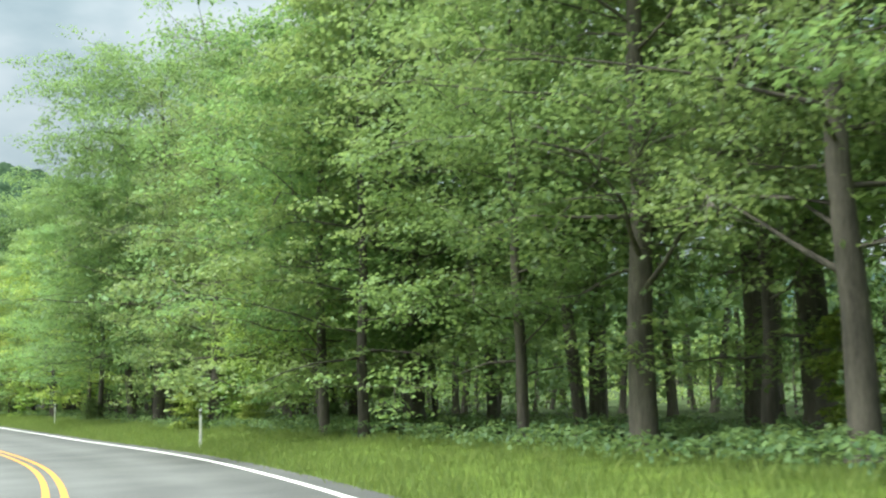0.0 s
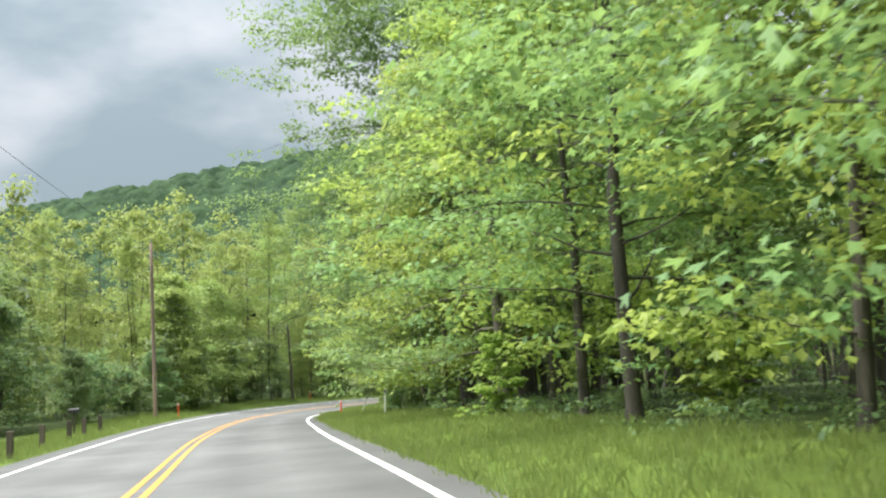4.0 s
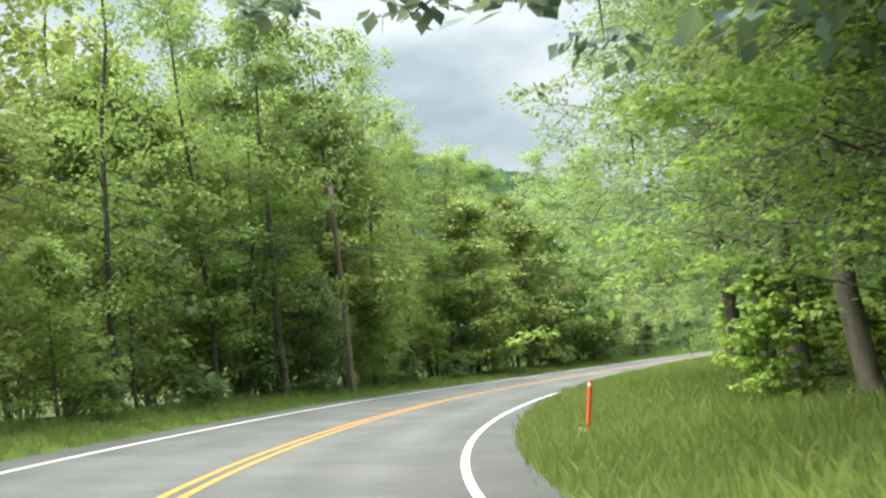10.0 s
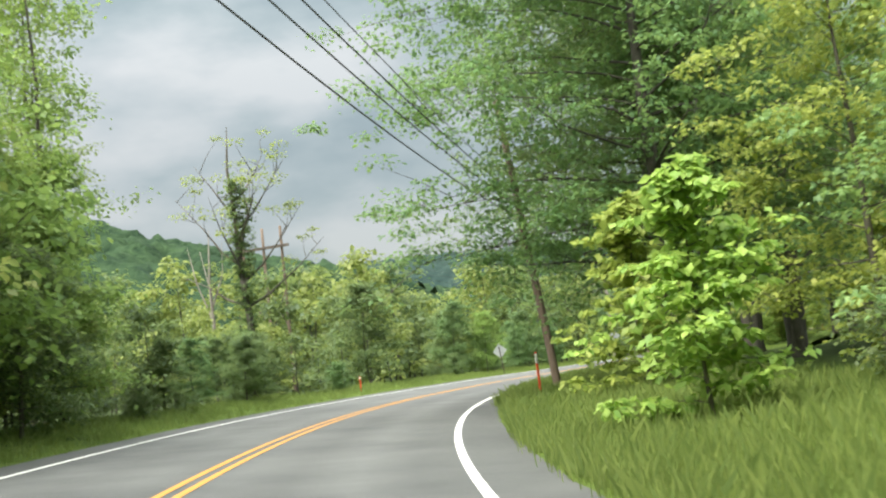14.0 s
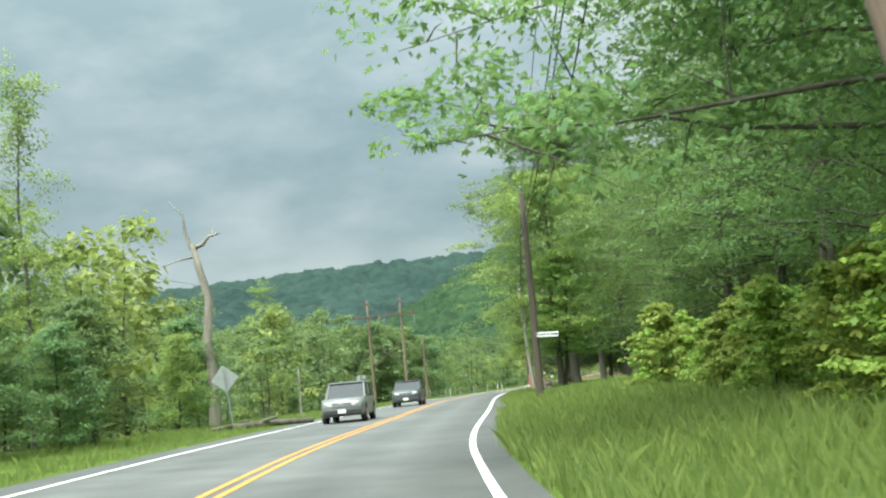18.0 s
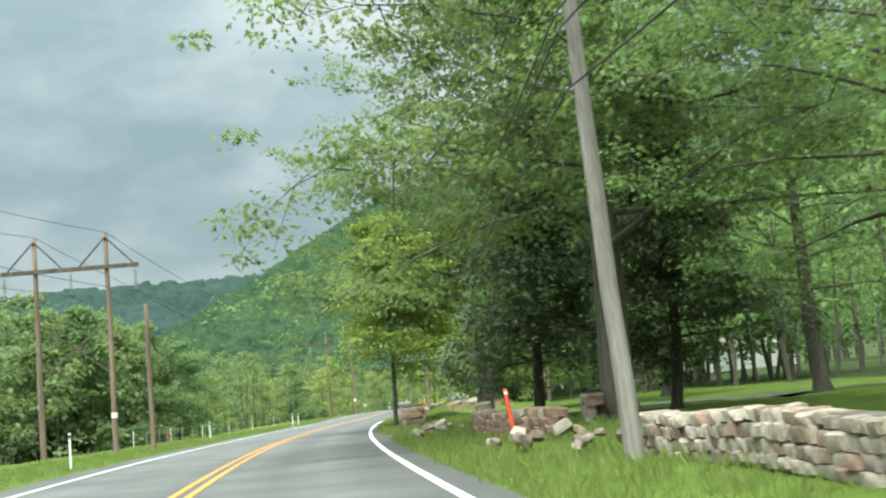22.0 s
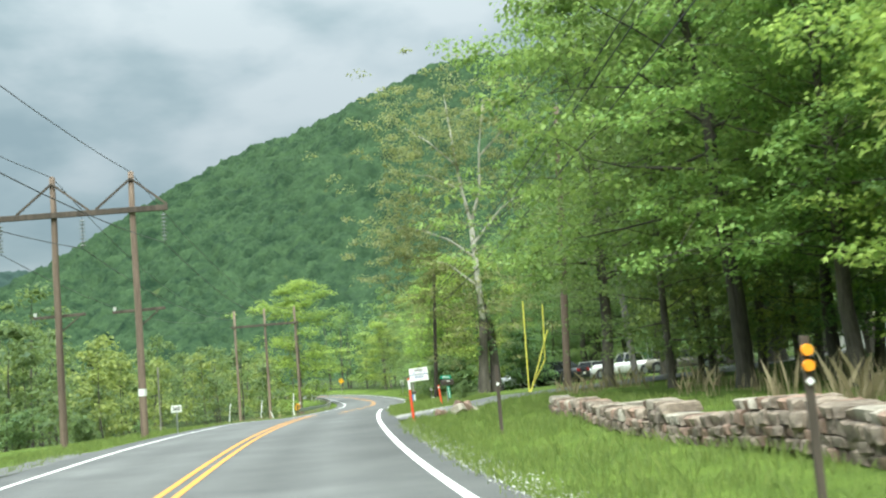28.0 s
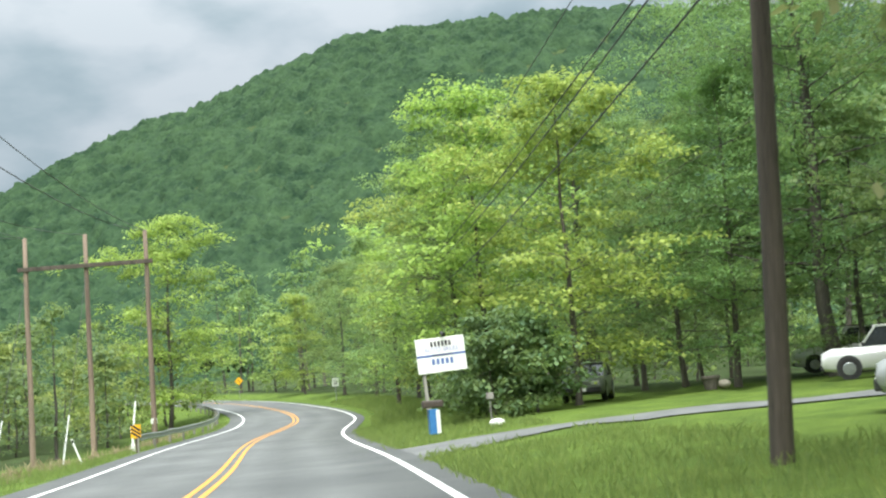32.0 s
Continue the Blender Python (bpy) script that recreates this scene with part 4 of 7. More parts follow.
woods("woods_right", "deep green woods behind the roadside trees", 41,
      (["forest", "back"], 10, 205, 17, 50, 110, (0.85, 1.1), 3.2), (["low", "low", "valley"], 10, 205, 21, 75, 110, (0.5, 0.85), 3.4), (["forest", "back"], 185, 300, 20, 60, 70, (0.85, 1.1), 3.6), (["back"], 300, 395, 22, 55, 40, (0.9, 1.1), 4.5),
      (["back", "forest"], 380, 560, 30, 62, 95, (0.85, 1.1), 4.2), (["forest", "back"], 525, 590, 16, 40, 34, (0.75, 1.0), 3.6), (["back"], 575, 700, 34, 85, 80, (0.9, 1.2), 4.5), (["back", "valley"], 680, 800, 12, 70, 80, (0.8, 1.1), 4.0))
woods("woods_left", "yellow-green spring woods along the valley side", 42,
      (["forest", "poplar"], 0, 140, -40, -12, 50, (0.8, 1.1), 3.6), (["poplar", "valley", "low"], 130, 205, -45, -16, 46, (0.8, 1.1), 3.4), (["poplar", "poplar", "valley"], 180, 318, -36, -13, 105, (0.9, 1.15), 2.8), (["low", "valley"], 190, 345, -14, -9, 50, (0.4, 0.7), 2.4),
      (["low", "valley"], 318, 430, -60, -14, 120, (0.85, 1.35), 3.2), (["low", "low", "valley"], 395, 500, -50, -17, 80, (0.65, 1.1), 3.0), (["low", "low", "back"], 495, 560, -56, -20, 90, (0.9, 1.3), 3.0), (["valley", "low", "low", "back"], 540, 690, -85, -22, 140, (0.65, 1.1), 3.6), (["valley", "low", "back"], 690, 800, -60, -9, 80, (0.6, 1.0), 3.4))


# ---------------------------------------------------------------- far woods on the hills
def far_woods(name, label, mat, areas):
    """The forest canopy on the hills: one bumpy sheet of merged crowns, large and small."""
    rng = np.random.default_rng(9)
    V, F, off = [], [], 0
    for x0, x1, y0, y1, step, cell, tall in areas:
        gx, gy = np.meshgrid(np.arange(x0, x1, step), np.arange(y0, y1, step))
        w = gx.shape[1]
        crown = 0.0
        for size, rise in ((cell, tall * 0.8), (cell * 0.5, tall * 0.4), (cell * 0.26, tall * 0.2)):
            nx, ny = int((x1 - x0) / size) + 3, int((y1 - y0) / size) + 3
            jx, jy, top = rng.uniform(0, 1, (ny, nx)), rng.uniform(0, 1, (ny, nx)), rng.uniform(0.3, 1.0, (ny, nx))
            u, v = (gx - x0) / size + 1, (gy - y0) / size + 1
            iu, iv = u.astype(int), v.astype(int)
            dome = np.zeros(gx.shape)
            for a in (-1, 0, 1):
                for b in (-1, 0, 1):
                    p, q = np.clip(iu + a, 0, nx - 1), np.clip(iv + b, 0, ny - 1)
                    d2 = (u - p - jx[q, p]) ** 2 + (v - q - jy[q, p]) ** 2
                    dome = np.maximum(dome, rise * (0.45 + top[q, p] - 1.35 * d2))
            crown = crown + dome
        x, y = (gx + rng.uniform(-0.3, 0.3, gx.shape) * step).ravel(), (gy + rng.uniform(-0.3, 0.3, gx.shape) * step).ravel()
        _, lat, _ = road_near(x, y)
        inside = np.abs(lat) - np.where(lat > 0, 64, 50)
        keep = inside > 0
        fade = np.clip(inside / 14, 0, 1)
        z = heights(x, y) + (crown.ravel() - 4.4 + rng.normal(0, 0.045 * tall, x.size)) * fade - 5.0 * (1 - fade)
        i = np.arange((gx.shape[0] - 1) * w).reshape(-1, w)[:, :-1].ravel()
        quads = np.stack([i, i + 1, i + w + 1, i + w], -1)
        quads = quads[keep[quads].all(1)]
        V.append(np.stack([x, y, z], -1))
        F += [quads[:, [0, 1, 2]] + off, quads[:, [0, 2, 3]] + off]
        off += x.size
    V, F = np.concatenate(V), np.concatenate(F)
    me = mesh_of(name, V, F, mat, True)
    tagged(new(name, me), label, "forest", kind="stuff")


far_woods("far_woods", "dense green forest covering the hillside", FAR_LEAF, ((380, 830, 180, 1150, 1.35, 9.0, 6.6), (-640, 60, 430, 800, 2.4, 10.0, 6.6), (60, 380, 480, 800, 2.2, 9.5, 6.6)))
far_woods("ridge_woods", "dark blue-green forest on the distant ridge", HAZED_RIDGE_LEAF, ((150, 1900, 1300, 2500, 8.0, 27.0, 15.0),))


# ---------------------------------------------------------------- grass
def blades(name, label, stretches, mat, seed):
    """Tufts of narrow blades on the ground: s0, s1, lat0, lat1, tufts, height."""
    rng = np.random.default_rng(seed)
    V, F, off = [], [], 0
    for s0, s1, la0, la1, n, high in stretches:
        ss = rng.uniform(s0, s1, n)
        near = rng.uniform(0, 1, n) ** 1.4
        la = la0 + (la1 - la0) * near
        x, y = np.interp(ss, ALONG, LINE[:, 0]), np.interp(ss, ALONG, LINE[:, 1])
        wx, wy = np.interp(ss, ALONG, WAY[:, 0]), np.interp(ss, ALONG, WAY[:, 1])
        x, y = x + wy * la, y - wx * la
        ok = np.ones(n, bool)
        for a, b in ((402.6, 408.4), (577.0, 585.6), (632.0, 637.0), (471.5, 475.2)):
            ok &= ~((ss > a) & (ss < b) & (la > 0))
        ss, x, y, n = ss[ok], x[ok], y[ok], int(ok.sum())
        z = heights(x, y)
        k = 12
        c = np.repeat(np.stack([x, y, z - 0.05], -1), k, 0) + rng.normal(0, 0.11, (n * k, 3)) * [1, 1, 0]
        h = high * rng.uniform(0.5, 1.25, n * k) * np.repeat(rng.uniform(0.6, 1.2, n), k)
        a = rng.uniform(0, 2 * np.pi, n * k)
        side = np.stack([np.cos(a), np.sin(a), 0 * a], -1) * (0.0045 + 0.0055 * high)
        bend = np.stack([np.sin(a), -np.cos(a), 0 * a], -1) * (rng.normal(0.0, 0.28, n * k) * h)[:, None]
        up = np.array([0, 0, 1.0])
        v = np.stack([c - side, c + side, c + bend * 0.35 + up * h[:, None] * 0.6 + side * 0.7, c + bend + up * h[:, None]], 1).reshape(-1, 3)
        i = np.arange(n * k)[:, None] * 4
        V.append(v)
        F.append(np.concatenate([i + [[0, 1, 2]], i + [[0, 2, 3]]]) + off)
        off += len(v)
    me = mesh_of(name, np.concatenate(V), np.concatenate(F), mat)
    tagged(new(name, me), label, "grass", kind="stuff")


blades("tall_grass", "long uncut green grass on the verge", [(25, 190, 4.4, 9.5, 9000, 0.22), (190, 315, 5.0, 11.5, 13500, 0.40), (315, 396, 4.6, 11.5, 9000, 0.40), (396, 402.5, 5.2, 13.0, 1300, 0.40), (410, 471, 4.45, 9.0, 3000, 0.22), (475, 520, 4.4, 8.5, 5200, 0.24), (520, 580, 4.4, 9, 5000, 0.17), (585.5, 660, 4.4, 8.5, 4200, 0.20), (660, 720, 5.3, 9, 1200, 0.4),
                                                             (130, 420, -9.5, -4.9, 9500, 0.26), (420, 700, -9.5, -4.9, 6500, 0.22)], BLADE, 51)
blades("dry_stalks", "pale dry weed stalks at the field's edge", [(515, 576, 9.0, 14, 170, 0.6), (640, 700, -11, -7, 200, 0.5)], DRY_BLADE, 52)


def undergrowth():
    """Low broad-leaved plants on the floor of the wood."""
    rng = np.random.default_rng(77)
    n = 2600
    ss, la = np.where(rng.uniform(0, 1, n) < 0.7, rng.uniform(22, 84, n), rng.uniform(84, 190, n)), 8.2 + rng.uniform(0, 1, n) ** 1.3 * 9
    x, y = np.interp(ss, ALONG, LINE[:, 0]), np.interp(ss, ALONG, LINE[:, 1])
    wx, wy = np.interp(ss, ALONG, WAY[:, 0]), np.interp(ss, ALONG, WAY[:, 1])
    x, y = x + wy * la, y - wx * la
    c = np.stack([x, y, heights(x, y) + rng.uniform(0.0, 0.35, n)], -1)
    v, f = leaves(rng, c, 0.34, 18, 0.11, flat=0.5)
    tagged(new("undergrowth", mesh_of("undergrowth", v, f, LEAF["bush"])), "low leafy plants on the woodland floor", "undergrowth", kind="stuff")


undergrowth()
# ---------------------------------------------------------------- roadside things
def stand(s, lat, turn=0.0, lean=(0, 0), lift=0.0):
    """A pose on the ground: local y along the road, x to its right, turned by turn degrees."""
    x, y, _, h = spot(s, lat)
    return pose(x, y, height(x, y) + lift, 0, 0, h + turn) @ pose(0, 0, 0, lean[0], lean[1], 0)


def letters(text, size, mat, parent, m, name="lettering", label=""):
    """Flat raised letters, facing local -y, centred at m."""
    cu = bpy.data.curves.new("text", "FONT")
    cu.body, cu.size, cu.align_x, cu.align_y, cu.extrude = text, size, "CENTER", "CENTER", 0.003
    cu.offset = 0.018 * size
    tmp = bpy.data.objects.new("text", cu)
    scene.collection.objects.link(tmp)
    me = bpy.data.meshes.new_from_object(tmp.evaluated_get(bpy.context.evaluated_depsgraph_get()))
    bpy.data.objects.remove(tmp)
    me.transform(m @ pose(0, 0, 0, 90, 0, 0))
    me.materials.clear()
    return part(name, me, mat, parent, label)


def bars(parent, mat, cx, cz, w, h, n, y, name="lettering"):
    """Writing that is not lettered: a row of plain bars."""
    bm = bmesh.new()
    step = w / n
    for i in range(n):
        box(bm, step * 0.62, 0.004, h, pose(cx - w / 2 + step * (i + 0.5), y, cz))
    return part(name, bm, mat, parent)


def delineator(s, lat, lean=(0, 0), high=1.2, top=BLACK, label="white plastic roadside marker post with dark reflector band"):
    t = empty("marker_post", stand(s, lat, 0, lean), label, "marker post", "marker posts")
    bm = bmesh.new()
    box(bm, 0.075, 0.035, high, pose(0, 0, high / 2 - 0.03), 0.008)
    part("post", bm, WHITE, t)
    bm = bmesh.new()
    box(bm, 0.062, 0.042, 0.14, pose(0, 0, high - 0.16), 0.005)
    part("reflector", bm, top, t)


def orange_post(s, lat, lean=(0, 0), high=1.25, white=0.35):
    t = empty("orange_marker", stand(s, lat, 0, lean), "orange plastic marker post with white top in the grass", "marker post", "orange marker posts")
    bm = bmesh.new()
    rod(bm, (0, 0, -0.05), (0, 0, high - white), 0.045, 0.04, 12)
    part("post", bm, ORANGE, t)
    bm = bmesh.new()
    rod(bm, (0, 0, high - white), (0, 0, high - 0.05), 0.041, 0.04, 12)
    part("sleeve", bm, WHITE, t, "white reflective sleeve")
    bm = bmesh.new()
    rod(bm, (0, 0, high - 0.05), (0, 0, high), 0.044, 0.036, 12)
    part("cap", bm, ORANGE, t)


for s, la, le in ((62, 4.95, (0, 0)), (100.4, 6.3, (0, 1)), (146.2, 7.0, (0, 4)), (177.0, 6.75, (0, 24)), (468.7, -6.2, (0, 0)), (515.9, -8.3, (0, -2)), (548.6, -6.1, (0, 0)), (541.5, -5.6, (0, 0)), (666, -6.5, (0, -8)), (660, -7.6, (0, -20))):
    delineator(s, la, le)
for s, la, le, hi in ((178.7, -5.6, (0, 0), 1.0), (176.1, 5.4, (0, 3), 0.95), (228.0, 6.15, (0, 9), 1.2), (229, -6.7, (0, 0), 0.95), (316, 5.95, (0, -1), 1.45), (451.5, 6.1, (0, -7), 1.15), (576.3, 4.8, (0, -3), 1.3), (590.0, 6.5, (0, -6), 0.85), (345, -6.8, (0, 0), 0.8)):
    orange_post(s, la, le, hi, 0.35 if hi > 1.2 else 0.12)


def reflector_post(s, lat, amber=True):
    t = empty("reflector_post", stand(s, lat), "thin steel post carrying two round amber reflectors" if amber else "thin dark steel post with a small white tag", "marker post")
    bm = bmesh.new()
    box(bm, 0.07, 0.03, 1.3, pose(0, 0, 0.62), 0.006)
    part("post", bm, DARK_POLE, t)
    for z in (1.16, 1.04) if amber else ():
        bm = bmesh.new()
        rod(bm, (0, -0.02, z), (0, -0.05, z), 0.048, 0.045, 20)
        part("reflector", bm, AMBER, t)
    bm = bmesh.new()
    box(bm, 0.05, 0.012, 0.05, pose(0, -0.03, 0.92, 0, 45, 0), 0.004)
    part("tag", bm, WHITE, t)


reflector_post(547.4, 5.9)
reflector_post(561.5, 5.6, False)
lp = empty("leaning_post", stand(531.2, 6.1, 0, (0, -14)), "dark weathered wooden post leaning in the long grass", "post")
bm = bmesh.new()
rod(bm, (0, 0, -0.15), (0, 0, 0.86), 0.05, 0.04, 9)
part("post", bm, DARK_POLE, lp)
bm = bmesh.new()
box(bm, 0.1, 0.09, 0.03, pose(0, 0, 0.87), 0.008)
part("cap", bm, WHITE, lp, "small pale cap")


def pole_part(parent, a, b, r0, r1, mat, name="pole"):
    V, F = [], []
    a, b = Vector(a), Vector(b)
    n = 7
    wob = np.random.default_rng(int(abs(a.x * 7 + b.z * 13)))
    pts = [a.lerp(b, i / (n - 1)) + Vector((*wob.normal(0, 0.012, 2), 0)) * (0 < i < n - 1) for i in range(n)]
    tube(V, F, pts, [r0 + (r1 - r0) * i / (n - 1) for i in range(n)], 14)
    return part(name, quads_to_mesh(name, V, F, mat), None, parent)


def utility_pole(s, lat, high, lean=(0, 0), mat=POLE_WOOD, arm=True, label="weathered wooden utility pole carrying cables", r=0.15, holds=()):
    """holds: the heights at which the pole carries its cables."""
    holds = holds or (high + 0.28, high - 1.5, high - 1.75, high - 2.6)
    t = empty("utility_pole", stand(s, lat, 0, lean), label, "utility pole", "utility poles")
    pole_part(t, (0, 0, -0.3), (0, 0, high), r, r * 0.72, mat)
    if arm:
        bm = bmesh.new()
        rod(bm, (0, 0, high), (0, 0, high + 0.22), 0.035, 0.05, 10)
        rod(bm, (0, 0, high + 0.22), (0, 0, high + 0.30), 0.06, 0.03, 10)
        part("insulator", bm, PORCELAIN, t)
        for z in holds[1:]:
            bm = bmesh.new()
            box(bm, 0.09, 0.12, 0.06, pose(-r * 0.9 - 0.03, 0, z), 0.01)
            part("bracket", bm, GALV, t)
    m = t.matrix_basis
    return [m @ Vector((0 if z > high else -r - 0.05, 0, z)) for z in holds], t


def cable(a, b, sag=0.8, r=0.013, label="dark overhead cable strung between poles"):
    V, F = [], []
    a, b = Vector(a), Vector(b)
    n = 18
    pts = [a.lerp(b, i / n) - Vector((0, 0, sag * 4 * (i / n) * (1 - i / n))) for i in range(n + 1)]
    tube(V, F, pts, [r] * (n + 1), 5)
    ob = new("overhead_cable", quads_to_mesh("overhead_cable", V, F, WIRE))
    tagged(ob, label, "cable", "overhead cables")


P1, _ = utility_pole(179.0, -7.2, 11.9, (0, 0.5), label="tall reddish-brown wooden utility pole beside a mailbox", holds=(11.6, 8.6, 8.1, 7.3))
P2, _ = utility_pole(224.8, -7.0, 8.0, (0, -1.5), DARK_POLE, label="dark wooden utility pole among leaning trees", holds=(7.7, 6.9, 6.5, 6.1))
P3, _ = utility_pole(262.6, -6.9, 10.2, (0, -1), label="wooden utility pole at the edge of the woods", holds=(7.5, 7.25, 6.9, 6.4))
P4, _ = utility_pole(319.9, 6.5, 10.5, (0, -5.5), label="leaning brown utility pole on the grass bank", holds=(7.6, 7.3, 6.9, 6.4))
P4X, _ = utility_pole(361.1, 7.4, 11.0, (0, -10.5), label="strongly leaning brown utility pole above long grass")
P5, p5 = utility_pole(399.0, 5.90, 8.0, (0, 0.5), DARK_POLE, label="dark utility pole with a small direction sign", r=0.15)
P6, _ = utility_pole(443.1, 6.3, 7.7, (0, -2.5), GREY_WOOD, label="pale weathered utility pole before a stone wall", r=0.14)
P9, _ = utility_pole(529.6, 7.4, 10.5, (0, 1), label="wooden utility pole behind a broken stone wall")
P8, _ = utility_pole(618.0, 7.1, 8.4, (0, 3.5), DARK_POLE, label="dark wooden utility pole at the lawn's edge", r=0.135)
P10, _ = utility_pole(690, 7.2, 9.0, (0, 0), DARK_POLE)
P7, _ = utility_pole(488.2, -6.8, 7.2, (0, 0), POLE_WOOD, False, "short bare wooden pole without cables", 0.14)
P0, _ = utility_pole(118, -8.5, 11.5, (0, 0))
utility_pole(418, -6.4, 2.6, (0, 0), GREY_WOOD, False, "slim grey stub pole in the grass", 0.06)
utility_pole(641, -15, 5.5, (0, 0), GREY_WOOD, False, "slim grey stub pole among shrubs", 0.07)
for a, b in ((P0, P1), (P1, P2), (P2, P3), (P3, P4), (P4, P4X), (P4X, P5), (P5, P6), (P6, P9), (P9, P8), (P8, P10)):
    for i in range(4):
        cable(a[i], b[i], 0.5 + 0.15 * i, 0.016 if i else 0.011)

# the small direction sign on its pole
sg = empty("direction_sign", stand(398.8, 6.42, -10, (0, 3), 2.48), "narrow white board sign with dark blue lettering and arrow", "sign")
bm = bmesh.new()
box(bm, 0.80, 0.02, 0.18, pose(0, -0.2, 0), 0.004)
part("board", bm, WHITE, sg)
NAVY = surface("dark_blue_paint", (0.015, 0.04, 0.09), (0.03, 0.07, 0.14), 6, 40, 0.6, bump=0.02)
letters("FLAME WORKS", 0.108, NAVY, sg, pose(-0.03, -0.2135, 0))
bm = bmesh.new()
box(bm, 0.08, 0.004, 0.035, pose(0.325, -0.212, 0))
vs = [bm.verts.new(p) for p in ((0.345, -0.214, 0.055), (0.345, -0.214, -0.055), (0.392, -0.214, 0.0))]
bm.faces.new(vs)
part("arrow", bm, NAVY, sg)
bm = bmesh.new()
box(bm, 0.06, 0.16, 0.03, pose(-0.42, -0.1, 0))
part("bracket", bm, GALV, sg)


# transmission frames
def insulator_string(parent, p, n=8):
    bm = bmesh.new()
    x, y, z = p
    rod(bm, (x, y, z), (x, y, z - n * 0.15 - 0.2), 0.012, n=6)
    for i in range(n):
        zz = z - 0.15 - i * 0.15
        rod(bm, (x, y, zz), (x, y, zz - 0.06), 0.05, 0.13, 12)
    part("insulator_string", bm, PORCELAIN, parent)


def beam(parent, a, b, w, h, mat, name):
    bm = bmesh.new()
    a, b = Vector(a), Vector(b)
    d = b - a
    m = Matrix.Translation((a + b) / 2) @ d.to_track_quat("X", "Z").to_matrix().to_4x4()
    box(bm, d.length, w, h, m, min(w, h) * 0.12)
    return part(name, bm, mat, parent)


def h_frame(s, lats, high, arm_z, arm0, arm1, label, brace=True, strings=(), lower=0.0, cross=False, lean=0.0, lift=0.0):
    x, y, _, h = spot(s, 0)
    zs = min(height(*spot(s, la)[:2]) for la in lats)
    t = empty("transmission_frame", pose(x, y, zs + lift, 0, 0, h), label, "transmission pole", "transmission frames")
    for la in lats:
        pole_part(t, (la, 0, -0.4), (la + lean * high, 0, high), 0.17, 0.12, POLE_WOOD)
    beam(t, (arm0 + lean * arm_z, -0.16, arm_z), (arm1 + lean * arm_z, -0.16, arm_z), 0.14, 0.24, DARK_POLE, "crossarm")
    if brace:
        for la in lats:
            for k in (-1, 1):
                beam(t, (la + lean * high, -0.15, high - 0.3), (la + k * 1.5, -0.18, arm_z + 0.12), 0.07, 0.09, DARK_POLE, "brace")
    for la in strings:
        insulator_string(t, (la, -0.16, arm_z - 0.12))
    if cross:
        for a, b in zip(lats[:-1], lats[1:]):
            beam(t, (a, 0.17, arm_z * 0.42), (b, 0.17, arm_z * 0.72), 0.07, 0.1, DARK_POLE, "brace")
            beam(t, (a, 0.25, arm_z * 0.72), (b, 0.25, arm_z * 0.42), 0.07, 0.1, DARK_POLE, "brace")
    if lower:
        for la in lats:
            beam(t, (la - 1.1, 0.2, lower), (la + 1.1, 0.2, lower + 0.03), 0.1, 0.12, DARK_POLE, "lower_arm")
            bm = bmesh.new()
            rod(bm, (la - 1.0, 0.2, lower + 0.06), (la - 1.0, 0.2, lower + 0.22), 0.05, 0.07, 10)
            part("insulator", bm, WHITE, t)
            beam(t, (la, 0.2, lower - 0.7), (la + 0.8, 0.2, lower - 0.05), 0.05, 0.05, DARK_POLE, "brace")
    bm = bmesh.new()
    rod(bm, (lats[0], 0, 1.9), (lats[0], 0, 2.2), 0.175, n=14)
    part("plate", bm, WHITE, t, "white number plate")
    m = t.matrix_basis
    return [m @ Vector((la, -0.16, arm_z - 1.5)) for la in strings] + [m @ Vector((la, 0, high)) for la in lats]


H1 = h_frame(377, (-28.3, -30.2, -32.4), 15.0, 13.2, -27.5, -33.4, "three-pole wooden transmission frame rising above shrubs", False, cross=True)
H2 = h_frame(496.5, (-10.4, -14.4), 12.4, 10.4, -8.6, -16.3, "two-pole wooden transmission frame with crossed braces", True, (-8.8, -12.4, -16.1), cross=True)
H4 = h_frame(590.2, (-5.9, -9.2), 11.4, 9.75, -4.4, -11.6, "two-pole wooden transmission frame with hanging insulators", True, (-4.6, -8.0, -11.4), lower=5.5)
H5 = h_frame(675.0, (-7.3, -10.7, -14.1), 12.9, 11.1, -6.9, -14.5, "three-pole guyed transmission frame by the bend", False, (), cross=False)
far = [Vector((x, y, z)) for x, y, z in ((330, 700, 40), (326, 706, 40), (322, 712, 40), (330, 700, 46), (322, 712, 46))]
for i in range(5):
    cable(H2[i], H4[i], 2.2, 0.016)
    cable(Vector(spot(400, (-24, -28, -32, -25, -31)[i])[:2] + (12.5,)), H2[i], 2.0, 0.016)
for i, j in ((0, 0), (1, 1), (2, 2), (3, 0), (4, 2)):
    cable(H4[i], H5[j], 2.0, 0.016)
for la in (-7.3, -10.7, -14.1):
    g = empty("guy_wire", stand(667.0, la + 0.4), "steel guy wire with a white plastic guard", "guy wire", "guy wires")
    bm = bmesh.new()
    rod(bm, (0, 0, 0), (-0.4, 8.0, 10.4), 0.014, n=6)
    part("wire", bm, WIRE, g)
    bm = bmesh.new()
    rod(bm, (0, 0, -0.05), (-0.1, 2.0, 2.55), 0.04, n=8)
    part("guard", bm, WHITE, g)
g = empty("guy_guard", stand(585.0, 9.6), "tall yellow plastic guy wire guards on the lawn", "guy wire")
